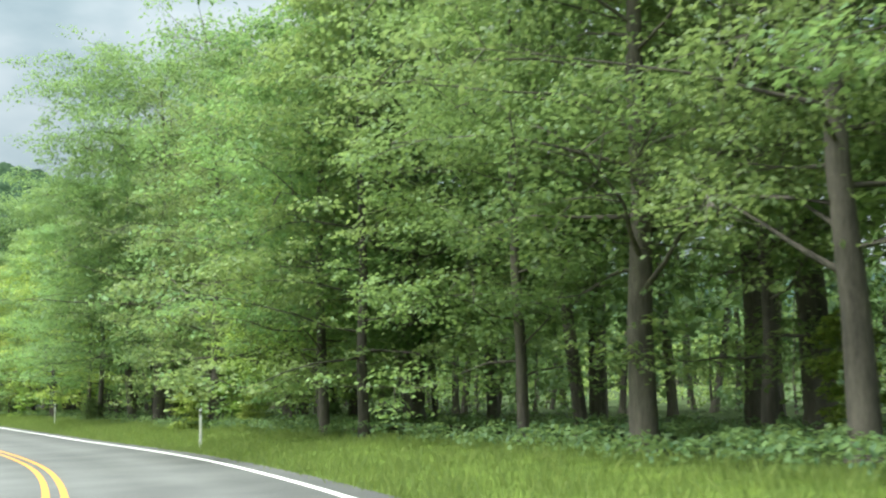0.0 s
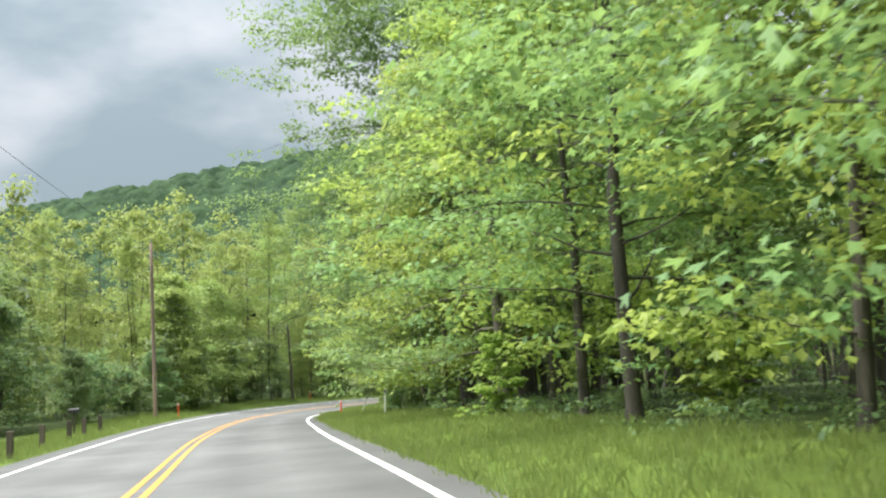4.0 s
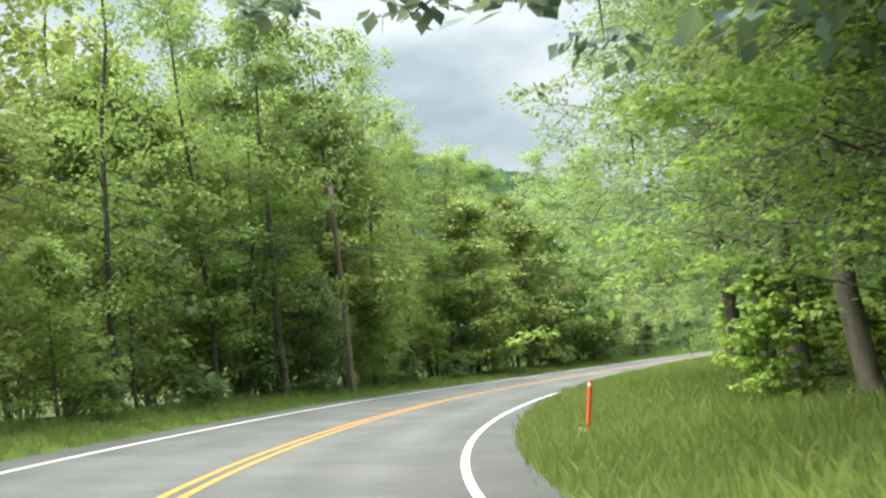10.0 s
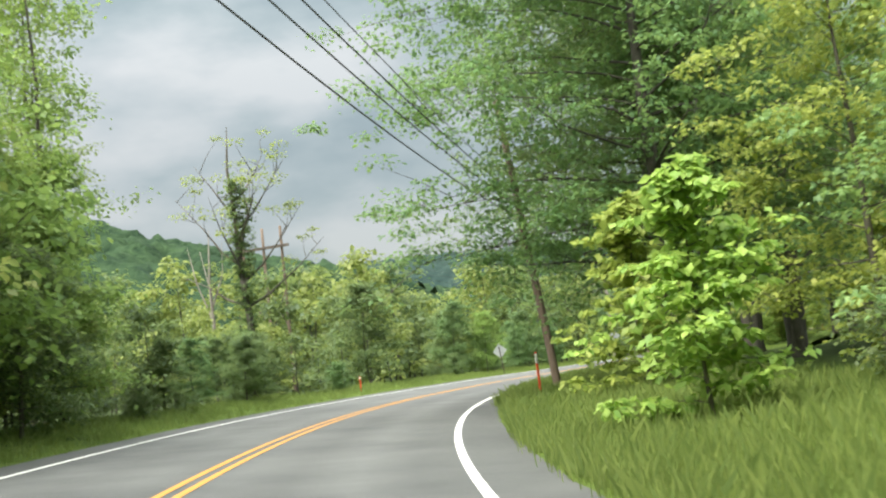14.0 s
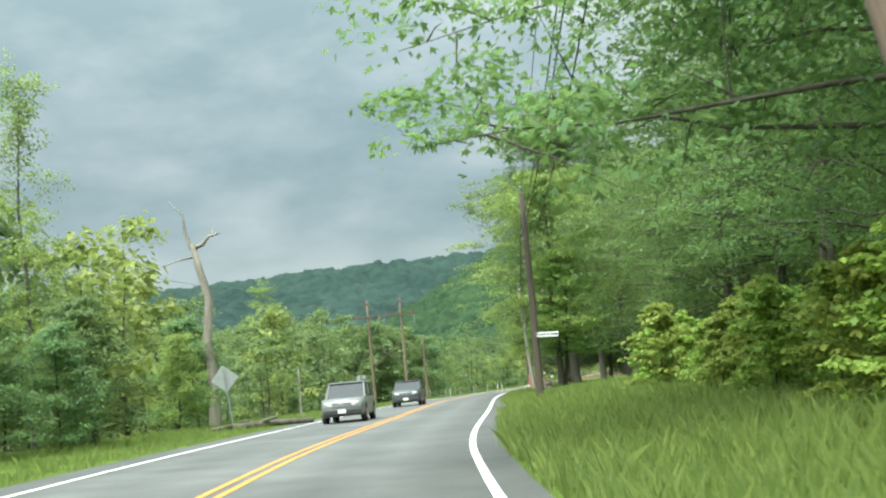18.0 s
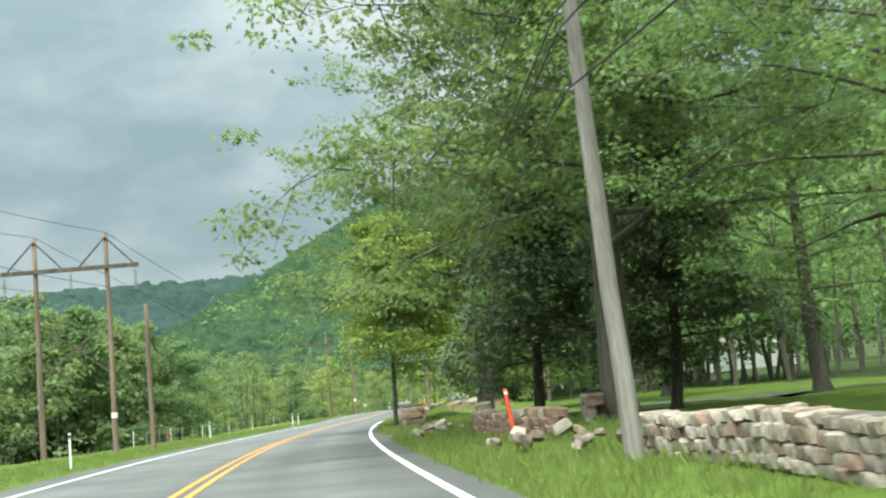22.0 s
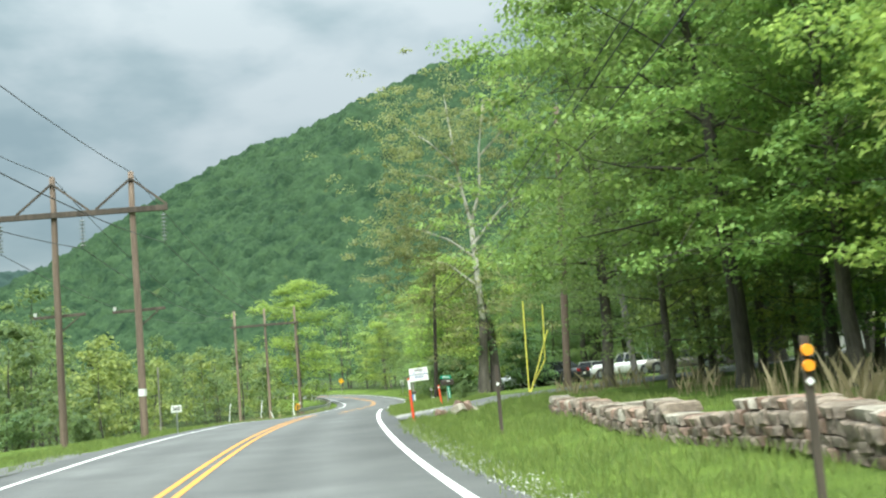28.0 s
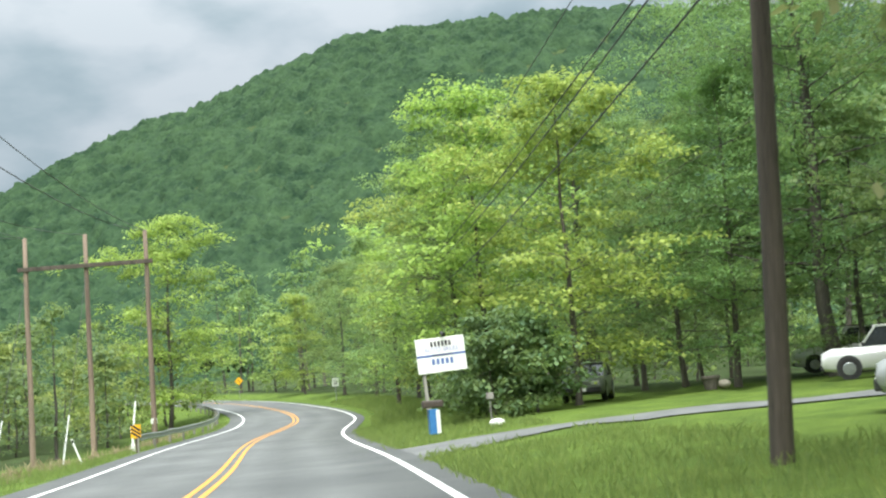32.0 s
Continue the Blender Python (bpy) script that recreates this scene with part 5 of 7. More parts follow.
for a, b in (((0, 0, 0), (0.1, 0.3, 3.5)), ((0, 0, -0.05), (0.75, 0.2, 1.2)), ((0.75, 0.2, 1.2), (0.85, 0.3, 3.3)), ((0.05, 0, -0.05), (0.95, 0.2, 2.3))):
    bm = bmesh.new()
    rod(bm, a, b, 0.03, n=8)
    part("guard", bm, YELLOW, g)
P11, _ = utility_pole(587.6, 11.5, 11.5, (0, 3), POLE_WOOD, True, "brown utility pole with yellow guy guards beside it", 0.16)
utility_pole(590.0, 14.8, 11.5, (0, -4), GREY_WOOD, False, "pale leaning pole among the yard trees", 0.15)
for i in (1, 2, 3):
    cable(P11[i], P8[i], 0.5, 0.014)


# signs
def sign(s, lat, z, w, h, turn=0.0, face=SIGN_BACK, post=GALV, diamond=False, lean=(0, 0), label="", name="road_sign"):
    t = empty(name, stand(s, lat, turn, lean), label, "sign")
    bm = bmesh.new()
    box(bm, w, 0.012, h, pose(0, 0, z, 0, 45 if diamond else 0, 0), 0.004)
    part("panel", bm, face, t)
    bm = bmesh.new()
    box(bm, 0.06, 0.045, z + h * 0.45 + 0.3, pose(0, 0.035 if face is not SIGN_BACK else -0.035, (z + h * 0.45) / 2 - 0.15), 0.006)
    part("post", bm, post, t)
    for k in (-0.2, 0.2):
        bm = bmesh.new()
        rod(bm, (0, -0.075, z + k * h), (0, 0.02, z + k * h), 0.012, n=8)
        part("bolt", bm, GALV, t)
    return t


sign(368.8, -5.4, 1.75, 0.78, 0.78, 8, post=DARK_POLE, diamond=True, lean=(0, -6), label="diamond road sign seen from its grey back")
sign(403.3, -6.8, 2.2, 0.82, 0.82, 14, diamond=True, lean=(0, -6), label="large diamond road sign seen from its grey back")
sq = sign(439.2, -5.8, 1.95, 0.62, 0.8, 12, face=SIGN_BACK, post=DARK_POLE, label="pale rectangular road sign seen from its back")
mk = sign(594.6, -5.3, 1.05, 0.5, 0.32, -10, face=WHITE, label="small white route marker sign on a thin post")
letters("260", 0.26, BLACK, mk, pose(0, -0.012, 1.05))
sp = sign(720, 5.9, 1.9, 0.6, 0.75, 0, face=WHITE, label="white rectangular speed sign at the roadside")
bars(sp, BLACK, 0, 2.05, 0.4, 0.1, 5, -0.012)
bars(sp, BLACK, 0, 1.8, 0.36, 0.26, 2, -0.012)
cv = sign(764, 6.2, 2.1, 0.78, 0.78, 0, face=SIGN_YELLOW, diamond=True, label="yellow diamond curve warning sign with black arrow")
bm = bmesh.new()
for a, b in (((0.1, -0.012, 1.85), (0.1, -0.012, 2.1)), ((0.1, -0.012, 2.1), (-0.12, -0.012, 2.25)), ((-0.12, -0.012, 2.25), (-0.02, -0.012, 2.27)), ((-0.12, -0.012, 2.25), (-0.08, -0.012, 2.14))):
    rod(bm, a, b, 0.035, n=6)
part("arrow", bm, BLACK, cv)
ch = empty("hazard_marker", stand(661.5, -5.5), "black and yellow striped hazard marker at the guide rail", "sign")
bm = bmesh.new()
box(bm, 0.45, 0.02, 0.6, pose(0, 0, 0.95), 0.004)
part("panel", bm, SIGN_YELLOW, ch)
for i in range(3):
    bm = bmesh.new()
    box(bm, 0.5, 0.006, 0.085, pose(0, -0.014, 0.78 + i * 0.17, 0, 35, 0))
    part("stripe", bm, BLACK, ch)
bm = bmesh.new()
box(bm, 0.07, 0.05, 1.2, pose(0, 0.04, 0.5), 0.006)
part("post", bm, DARK_POLE, ch)


def guide_rail(s0, s1, lat):
    t = empty("guide_rail", stand(s0, lat), "galvanised steel guide rail on posts beside the bend", "guide rail")
    inv = t.matrix_basis.inverted()
    prof = [(-0.02, -0.15), (0.03, -0.1), (-0.02, -0.04), (-0.02, 0.04), (0.03, 0.1), (-0.02, 0.15)]
    ss = list(np.arange(s0, s1, 2.0))
    for a, b in zip(ss[:-1:2], ss[2::2]):
        bm = bmesh.new()
        rows = []
        for s in (a, (a + b) / 2, b):
            x, y, _, h = spot(s, lat)
            z = height(x, y)
            m = inv @ pose(x, y, z + 0.6, 0, 0, h)
            rows.append([[bm.verts.new(m @ Vector((px + q, 0, pz))) for px, pz in prof] for q in (0, -0.006)])
        for r0, r1 in zip(rows[:-1], rows[1:]):
            for k in range(2):
                for i in range(len(prof) - 1):
                    bm.faces.new((r0[k][i], r0[k][i + 1], r1[k][i + 1], r1[k][i]))
        part("rail", bm, GALV, t)
        x, y, _, h = spot(a, lat - 0.12)
        bm = bmesh.new()
        box(bm, 0.12, 0.15, 0.95, inv @ pose(x, y, height(x, y) + 0.32, 0, 0, h), 0.01)
        part("post", bm, GREY_WOOD, t)


guide_rail(663, 745, -5.6)

# the roadside business sign
ad = empty("business_sign", stand(644.0, 6.75, 4, (0, -3)), "weathered white sign board with faded blue lettering on a post", "sign")
bm = bmesh.new()
box(bm, 1.62, 0.05, 1.12, pose(0, 0, 2.35), 0.01)
part("board", bm, WHITE, ad)
letters("AUTO SALES", 0.2, surface("faded_lilac_paint", (0.30, 0.30, 0.50), (0.45, 0.44, 0.62), 6, 40, 0.7, bump=0.02), ad, pose(0.02, -0.028, 2.52))
DARK_TEXT = surface("dark_sign_paint", (0.04, 0.035, 0.04), (0.08, 0.07, 0.08), 6, 40, 0.7, bump=0.02)
BLUE_TEXT = surface("blue_sign_paint", (0.06, 0.10, 0.30), (0.12, 0.18, 0.42), 6, 40, 0.7, bump=0.02)
bars(ad, DARK_TEXT, 0.02, 2.71, 0.72, 0.17, 6, -0.028)
bars(ad, BLUE_TEXT, 0.02, 2.14, 0.76, 0.19, 5, -0.028)
bars(ad, DARK_TEXT, 0.02, 2.345, 0.70, 0.07, 10, -0.03)
bm = bmesh.new()
box(bm, 1.6, 0.006, 0.07, pose(0, -0.027, 2.345))
part("stripe", bm, BLUE_TEXT, ad)
bm = bmesh.new()
box(bm, 0.11, 0.09, 2.3, pose(-0.62, 0.075, 0.95), 0.01)
part("post", bm, GREY_WOOD, ad)
bm = bmesh.new()
rod(bm, (0.1, 0, 2.9), (0.05, -0.12, 3.05), 0.018, n=8)
rod(bm, (0.05, -0.12, 3.05), (0.12, -0.24, 2.97), 0.05, 0.08, 12)
part("lamp", bm, BLACK, ad)
bx = empty("newspaper_box", stand(641.5, 5.9, 5), "blue newspaper tube under a dark mailbox on a post", "mailbox")
bm = bmesh.new()
box(bm, 0.28, 0.30, 0.75, pose(0, 0, 0.42), 0.02)
part("tube", bm, surface("blue_plastic", (0.03, 0.13, 0.34), (0.06, 0.20, 0.45), 6, 40, 0.45, bump=0.05), bx)
bm = bmesh.new()
box(bm, 0.12, 0.02, 0.7, pose(0.12, -0.16, 0.42), 0.004)
part("panel", bm, WHITE, bx)
bm = bmesh.new()
box(bm, 0.62, 0.34, 0.22, pose(0, 0, 0.95), 0.05)
part("mailbox", bm, surface("brown_mailbox", (0.035, 0.025, 0.022), (0.08, 0.06, 0.05), 6, 40, 0.5, bump=0.05), bx)


def mailbox(s, lat, turn, mat, label, high=1.05, post=GREY_WOOD):
    """A rounded mailbox with door, flag and post."""
    t = empty("mailbox", stand(s, lat, turn), label, "mailbox")
    bm = bmesh.new()
    n, w, d, h = 12, 0.10, 0.26, 0.13
    rows = []
    for y in (-d, d):
        rows.append([bm.verts.new((-w, y, high)), bm.verts.new((w, y, high))] + [bm.verts.new((w * math.cos(a), y, high + h + w * math.sin(a))) for a in np.linspace(0, math.pi, n)])
    for i in range(len(rows[0])):
        j = (i + 1) % len(rows[0])
        bm.faces.new((rows[0][i], rows[0][j], rows[1][j], rows[1][i]))
    bm.faces.new(rows[0][::-1])
    bm.faces.new(rows[1])
    part("box", bm, mat, t)
    bm = bmesh.new()
    box(bm, 0.17, 0.012, 0.2, pose(0, -d - 0.006, high + 0.11), 0.004)
    part("door", bm, mat, t)
    bm = bmesh.new()
    box(bm, 0.012, 0.12, 0.05, pose(w + 0.01, 0, high + 0.16), 0.003)
    part("flag", bm, WHITE if post is not GALV else ORANGE, t)
    bm = bmesh.new()
    box(bm, 0.09, 0.09, high, pose(0, 0, high / 2 - 0.02), 0.008)
    part("post", bm, post, t)
    return t


mailbox(156, -7.5, 95, BLACK, "black mailbox on a dark wooden post", 1.0, DARK_POLE)
DARK_BROWN = surface("dark_brown_box", (0.03, 0.022, 0.02), (0.07, 0.055, 0.045), 6, 40, 0.6, bump=0.05)
mb = mailbox(590.2, 6.8, -66, DARK_BROWN, "dark mailbox with green address plates on a grey post", 0.8)
for x, z, w, h, lean in ((-0.05, 1.13, 0.46, 0.14, 3), (0.04, 0.5, 0.13, 0.5, -6)):
    face = pose(0, 0, 0, 0, 0, 66) @ pose(x, -0.075, z, 0, lean, 0)
    bm = bmesh.new()
    box(bm, w, 0.012, h, face, 0.003)
    plate = part("plate", bm, GREEN_SIGN, mb)
    bm = bmesh.new()
    for i in range(5):
        box(bm, 0.035, 0.004, 0.07, face @ (pose((i - 2) * 0.065, -0.008, 0) if w > 0.3 else pose(0, -0.008, 0.18 - i * 0.09)))
    part("lettering", bm, WHITE, plate)

# posts in the lawn by the drive
for i, (s, la) in enumerate(((135.0, -5.9), (144.0, -6.6), (151.0, -6.8), (153.5, -6.6), (159.0, -6.8))):
    b = empty("wooden_bollard", stand(s, la, 0, ((-1) ** i * 2, 2)), "short dark wooden post at the edge of a lawn", "bollard", "lawn bollards")
    bm = bmesh.new()
    box(bm, 0.2, 0.2, 0.85, pose(0, 0, 0.40), 0.02)
    part("post", bm, DARK_POLE, b)

# wire fence and gate panels on the valley side
for i, s in enumerate(np.arange(500, 566, 4.0)):
    f = empty("fence_post", stand(float(s), -10.2 - 0.03 * i, 0, (random.uniform(-3, 3), random.uniform(-4, 4))), "thin steel fence post in the grass", "fence post", "wire fence posts")
    bm = bmesh.new()
    box(bm, 0.04, 0.04, 1.15, pose(0, 0, 0.5), 0.005)
    part("post", bm, GALV if i % 3 else WHITE, f)
for z in (0.35, 0.65, 0.95):
    V, F = [], []
    pts = []
    for s in np.arange(500, 565, 4.0):
        x, y, _, _ = spot(s, -10.2 - 0.03 * (s - 500) / 4)
        pts.append((x, y, height(x, y) + z))
    tube(V, F, pts, [0.006] * len(pts), 4)
    tagged(new("fence_wire", quads_to_mesh("fence_wire", V, F, GALV)), "thin wire strung along the fence posts", "fence wire", "fence wires")
gt = empty("board_fence", stand(541, -17.2, 12), "brown wooden board fence panel across the meadow", "fence")
for i in range(5):
    bm = bmesh.new()
    box(bm, 0.12, 0.12, 1.25, pose(0, i * 3.4, 0.55), 0.01)
    part("post", bm, FENCE_WOOD, gt)
for i in range(4):
    for k in range(4):
        bm = bmesh.new()
        box(bm, 0.035, 3.38, 0.17, pose(0.08, i * 3.4 + 1.7, 0.22 + k * 0.26), 0.006)
        part("board", bm, FENCE_WOOD, gt)


# dead trees and driftwood
def bare_tree(s, lat, name, label, limbs, mat=DEAD_WOOD):
    t = empty(name, stand(s, lat), label, "dead tree" if name != "sycamore" else "tree")
    for i, (pts, radii) in enumerate(limbs):
        V, F = [], []
        tube(V, F, pts, radii, 10 if i == 0 else 7)
        part("trunk" if i == 0 else "limb", quads_to_mesh("wood", V, F, mat), None, t)
    return t


bare_tree(408.4, -8.8, "dead_tree", "bare dead tree snag with broken limbs", [
    ([(0, 0, -0.2), (0.1, 0, 2.0), (-0.1, 0.1, 4.0), (0.15, 0, 6.0), (-0.2, 0, 7.4), (-0.45, 0, 8.6)], [0.32, 0.25, 0.22, 0.2, 0.17, 0.13]),
    ([(-0.4, 0, 8.4), (0.0, 0.1, 8.55), (0.35, 0, 8.9), (0.9, 0, 9.0)], [0.12, 0.1, 0.07, 0.03]), ([(0.55, 0, 8.93), (0.6, 0.1, 9.4)], [0.05, 0.02]),
    ([(-0.5, 0, 8.4), (-0.75, 0, 9.2), (-0.8, 0.1, 10.0), (-1.4, 0, 10.7)], [0.1, 0.07, 0.04, 0.015]), ([(-0.45, 0, 8.0), (-1.2, 0, 7.9), (-2.0, 0.2, 7.7)], [0.06, 0.04, 0.015])])
bare_tree(362, -26, "dead_tree", "slender bare dead tree above the shrubs", [
    ([(0, 0, 0), (0.2, 0, 5), (0.1, 0, 9), (0.4, 0, 13)], [0.2, 0.15, 0.1, 0.03]), ([(0.15, 0, 6), (-1.0, 0, 9), (-1.6, 0, 12)], [0.09, 0.06, 0.02]), ([(0.15, 0, 7), (1.2, 0.2, 9.5), (1.5, 0, 12)], [0.09, 0.05, 0.02]), ([(0.1, 0, 8.5), (-0.5, 0, 11.5)], [0.06, 0.02])])
for s, la, hi in ((524, -34, 13.0), (531, -38, 12.0), (517, -41, 11.5)):
    L = [([(0, 0, 0), (0.1, 0, hi * 0.4), (-0.1, 0, hi * 0.7), (0.1, 0, hi)], [0.18, 0.14, 0.09, 0.02])]
    for i in range(9):
        a, z0 = i * 2.4, hi * (0.35 + 0.06 * i)
        L.append(([(0, 0, z0), (math.cos(a) * 0.8, math.sin(a) * 0.8, z0 + 1.2), (math.cos(a) * 1.3, math.sin(a) * 1.3, z0 + 2.6)], [0.06, 0.04, 0.012]))
    bare_tree(s, la, "dead_tree", "greyish leafless tree among green shrubs", L)
rng = np.random.default_rng(31)
L = [([(0, 0, -0.2), (0.1, 0, 3.5), (-0.2, 0, 7.0), (-0.3, 0, 10.5), (-0.6, 0.2, 13.0), (-0.3, 0, 15.5)], [0.26, 0.2, 0.17, 0.13, 0.08, 0.02])]
tips = []
for a, z0, out, up in ((0.2, 5.0, 4.8, 3.4), (0.5, 6.5, 3.8, 4.4), (2.9, 5.2, 4.2, 2.4), (3.3, 7.4, 3.6, 4.2), (1.6, 8.4, 2.6, 4.6), (0.0, 9.6, 3.0, 3.6), (3.0, 10.2, 2.4, 3.4), (4.6, 7.0, 3.0, 4.0), (5.6, 9.0, 3.0, 3.0), (1.0, 11.2, 1.8, 3.0)):
    p = [np.array((-0.1, 0, z0)) + np.array((math.cos(a) * out * u, math.sin(a) * out * u, up * u ** 1.3)) + rng.normal(0, 0.18 * u, 3) for u in (0, 0.3, 0.65, 1.0)]
    L.append((p, [0.08, 0.06, 0.035, 0.01]))
    for q in range(5):
        o = p[1] + (p[3] - p[1]) * rng.uniform(0.2, 1)
        e = o + rng.normal(0, 0.55, 3) + np.array((0, 0, 0.7))
        L.append(([o, (o + e) / 2 + rng.normal(0, 0.08, 3), e], [0.025, 0.016, 0.006]))
        tips.append(e)
ivt = bare_tree(342.9, -12.2, "ivy_tree", "thin tree wrapped in ivy with sparse young leaves", L, BARK)
lv, lf = leaves(rng, tips, 0.6, 40, 0.17)
part("crown", mesh_of("ivy_tree_crown", lv, lf, LEAF["poplar"]), None, ivt)
iv = np.concatenate([rng.normal((-0.1, 0, z), (0.34, 0.34, 0.3), (16, 3)) for z in np.arange(0.4, 12.5, 0.45)])
lv, lf = leaves(rng, iv, 0.32, 18, 0.16)
part("ivy", mesh_of("trunk_ivy", lv, lf, LEAF["bush"]), None, ivt, "dark ivy climbing the trunk")
rng = np.random.default_rng(77)
L = [([(-1.6, 0, 0.25), (-0.5, 0.1, 0.45), (0.6, 0, 0.55), (1.4, 0, 0.5)], [0.22, 0.26, 0.3, 0.34])]
for i in range(11):
    a = rng.uniform(0, 2 * math.pi)
    e = (1.6 + rng.uniform(0.3, 0.7), math.cos(a) * rng.uniform(0.8, 1.5), 0.6 + math.sin(a) * rng.uniform(0.5, 1.2))
    L.append(([(1.3, 0, 0.5), (1.5, e[1] * 0.5, 0.5 + (e[2] - 0.5) * 0.6), (e[0], e[1], max(e[2], 0.08))], [0.12, 0.08, 0.02]))
bare_tree(532.5, 10.6, "driftwood_stump", "grey uprooted stump with spreading dead roots", L)
bare_tree(403.0, -5.6, "fallen_log", "grey fallen logs lying beside the road", [([(-2.4, 0.3, 0.12), (0, 0, 0.2), (2.2, -0.2, 0.16)], [0.1, 0.14, 0.11]), ([(-1.0, 0.8, 0.1), (0.8, -0.6, 0.42)], [0.09, 0.06]), ([(-2.0, -0.5, 0.1), (-0.6, 0.6, 0.35)], [0.08, 0.05])], BARK)
bare_tree(60, 10.5, "fallen_log", "fallen mossy branch on the woodland floor", [([(-1.6, 0.6, 0.1), (-0.2, 0, 0.22), (1.8, -0.3, 0.15)], [0.06, 0.09, 0.07]), ([(-0.2, 0, 0.22), (0.6, 0.7, 0.5)], [0.05, 0.02])], BARK)
syc = bare_tree(612.6, 10.2, "sycamore", "tall pale-barked sycamore with thin spring foliage", [
    ([(0.0, 0, 3.6), (0, 0, 4.6), (-0.1, 0, 7.5), (-0.2, 0, 10.6)], [0.22, 0.22, 0.19, 0.15]),
    ([(-0.2, 0, 10.4), (-0.6, 0.1, 12.5), (-0.9, 0, 15.0), (-1.2, 0, 18.5)], [0.13, 0.1, 0.07, 0.025]), ([(-0.15, 0, 10.4), (0.5, 0, 12.4), (0.7, 0.2, 15), (1.2, 0, 18.0)], [0.12, 0.09, 0.06, 0.025]),
    ([(-0.1, 0, 8.2), (-1.6, 0, 9.4), (-3.2, 0.5, 10.2), (-4.8, 0.5, 10.5)], [0.09, 0.07, 0.05, 0.015]), ([(0, 0, 9.2), (1.6, -0.4, 11), (3.4, -0.4, 12.2)], [0.09, 0.06, 0.015]),
    ([(-0.8, 0, 14), (-2.4, 0, 15.6), (-3.8, 0, 16.6)], [0.06, 0.045, 0.012]), ([(0.7, 0, 14.5), (2.2, 0.4, 16), (3.6, 0.4, 16.6)], [0.06, 0.045, 0.012]),
    ([(-0.15, 0, 6.5), (-1.8, 0.4, 8.0), (-3.6, 0.8, 8.6), (-5.4, 0.8, 8.8)], [0.08, 0.06, 0.04, 0.012]), ([(-0.9, 0, 12.6), (-2.6, -0.5, 13.4), (-4.6, -0.6, 13.6)], [0.06, 0.04, 0.012])], PALE_BARK)
for pts, rad in (([(-0.25, 0, -0.3), (-0.2, 0, 1.2), (-0.05, 0, 3.0), (0, 0, 4.4)], [0.46, 0.32, 0.27, 0.24]), ([(0.5, 0.2, -0.3), (0.52, 0.2, 2.0), (0.42, 0.1, 4.0), (0.05, 0, 5.6)], [0.36, 0.27, 0.22, 0.14])):
    V, F = [], []
    tube(V, F, pts, rad, 10)
    part("lower_trunk", quads_to_mesh("wood", V, F, BARK), None, syc, "dark rough bark on the lower trunk")
rng = np.random.default_rng(5)
tips = np.concatenate([rng.normal(c, w, (n, 3)) for c, w, n in (((-4.0, 0.4, 9.5), (1.6, 1.4, 1.9), 150), ((-2.6, 0, 14.5), (2.2, 2.0, 2.4), 170), ((-0.2, 0, 17.0), (2.4, 2.0, 1.6), 70), ((2.2, 0, 15.5), (1.5, 1.6, 2.2), 44), ((2.4, -0.3, 11.5), (1.2, 1.3, 1.3), 26), ((-2.4, 0, 6.0), (1.6, 1.5, 1.4), 70), ((1.8, 0, 5.0), (1.2, 1.2, 1.6), 50), ((-1.4, 0.5, 3.8), (1.3, 1.3, 1.0), 40))])
lv, lf = leaves(rng, tips, 0.6, 34, 0.18)
part("crown", mesh_of("sycamore_crown", lv, lf, LEAF["sycamore"]), None, syc)
iv = np.concatenate([rng.normal((0.1, 0, z), (0.5, 0.5, 0.4), (14, 3)) for z in np.arange(2.5, 7.5, 0.6)])
lv, lf = leaves(rng, iv, 0.2, 12, 0.16)
part("ivy", mesh_of("sycamore_ivy", lv, lf, LEAF["bush"]), None, syc, "dark ivy climbing the trunk")


# driveways
bpy.context.view_layer.update()
SOIL = [ob for ob in scene.objects if ob.name.startswith(("ground", "verge"))]


def soil_z(x, y):
    """The highest of the ground sheets at a place."""
    hits = [ob.ray_cast(Vector((x, y, 60)), Vector((0, 0, -1))) for ob in SOIL]
    return max([h[1].z for h in hits if h[0]] + [-5.0])


def drive(name, pts, wide, mat, label, lift=0.035):
    q = spline([pts[0]] + list(pts) + [pts[-1]], 10)
    rows = []
    for i, p in enumerate(q):
        s, la = p[0], p[1]
        d = q[min(i + 1, len(q) - 1)] - q[max(i - 1, 0)]
        n = np.array([d[1], -d[0]]) / (np.hypot(d[0], d[1]) + 1e-9)
        w = wide * (1 + 0.6 * max(0, 1 - i / 8))
        for k in (-1, -0.5, 0, 0.5, 1):
            x, y, _, _ = spot(s + n[0] * w * k / 2, la + n[1] * w * k / 2)
            rows.append((x, y, max(soil_z(x, y), height(x, y) - 0.1) + lift))
    i = np.arange((len(q) - 1) * 5).reshape(-1, 5)[:, :-1].ravel()
    tagged(new(name, mesh_of(name, rows, np.stack([i, i + 1, i + 6, i + 5], -1), mat, True)), label, "driveway", kind="structure")


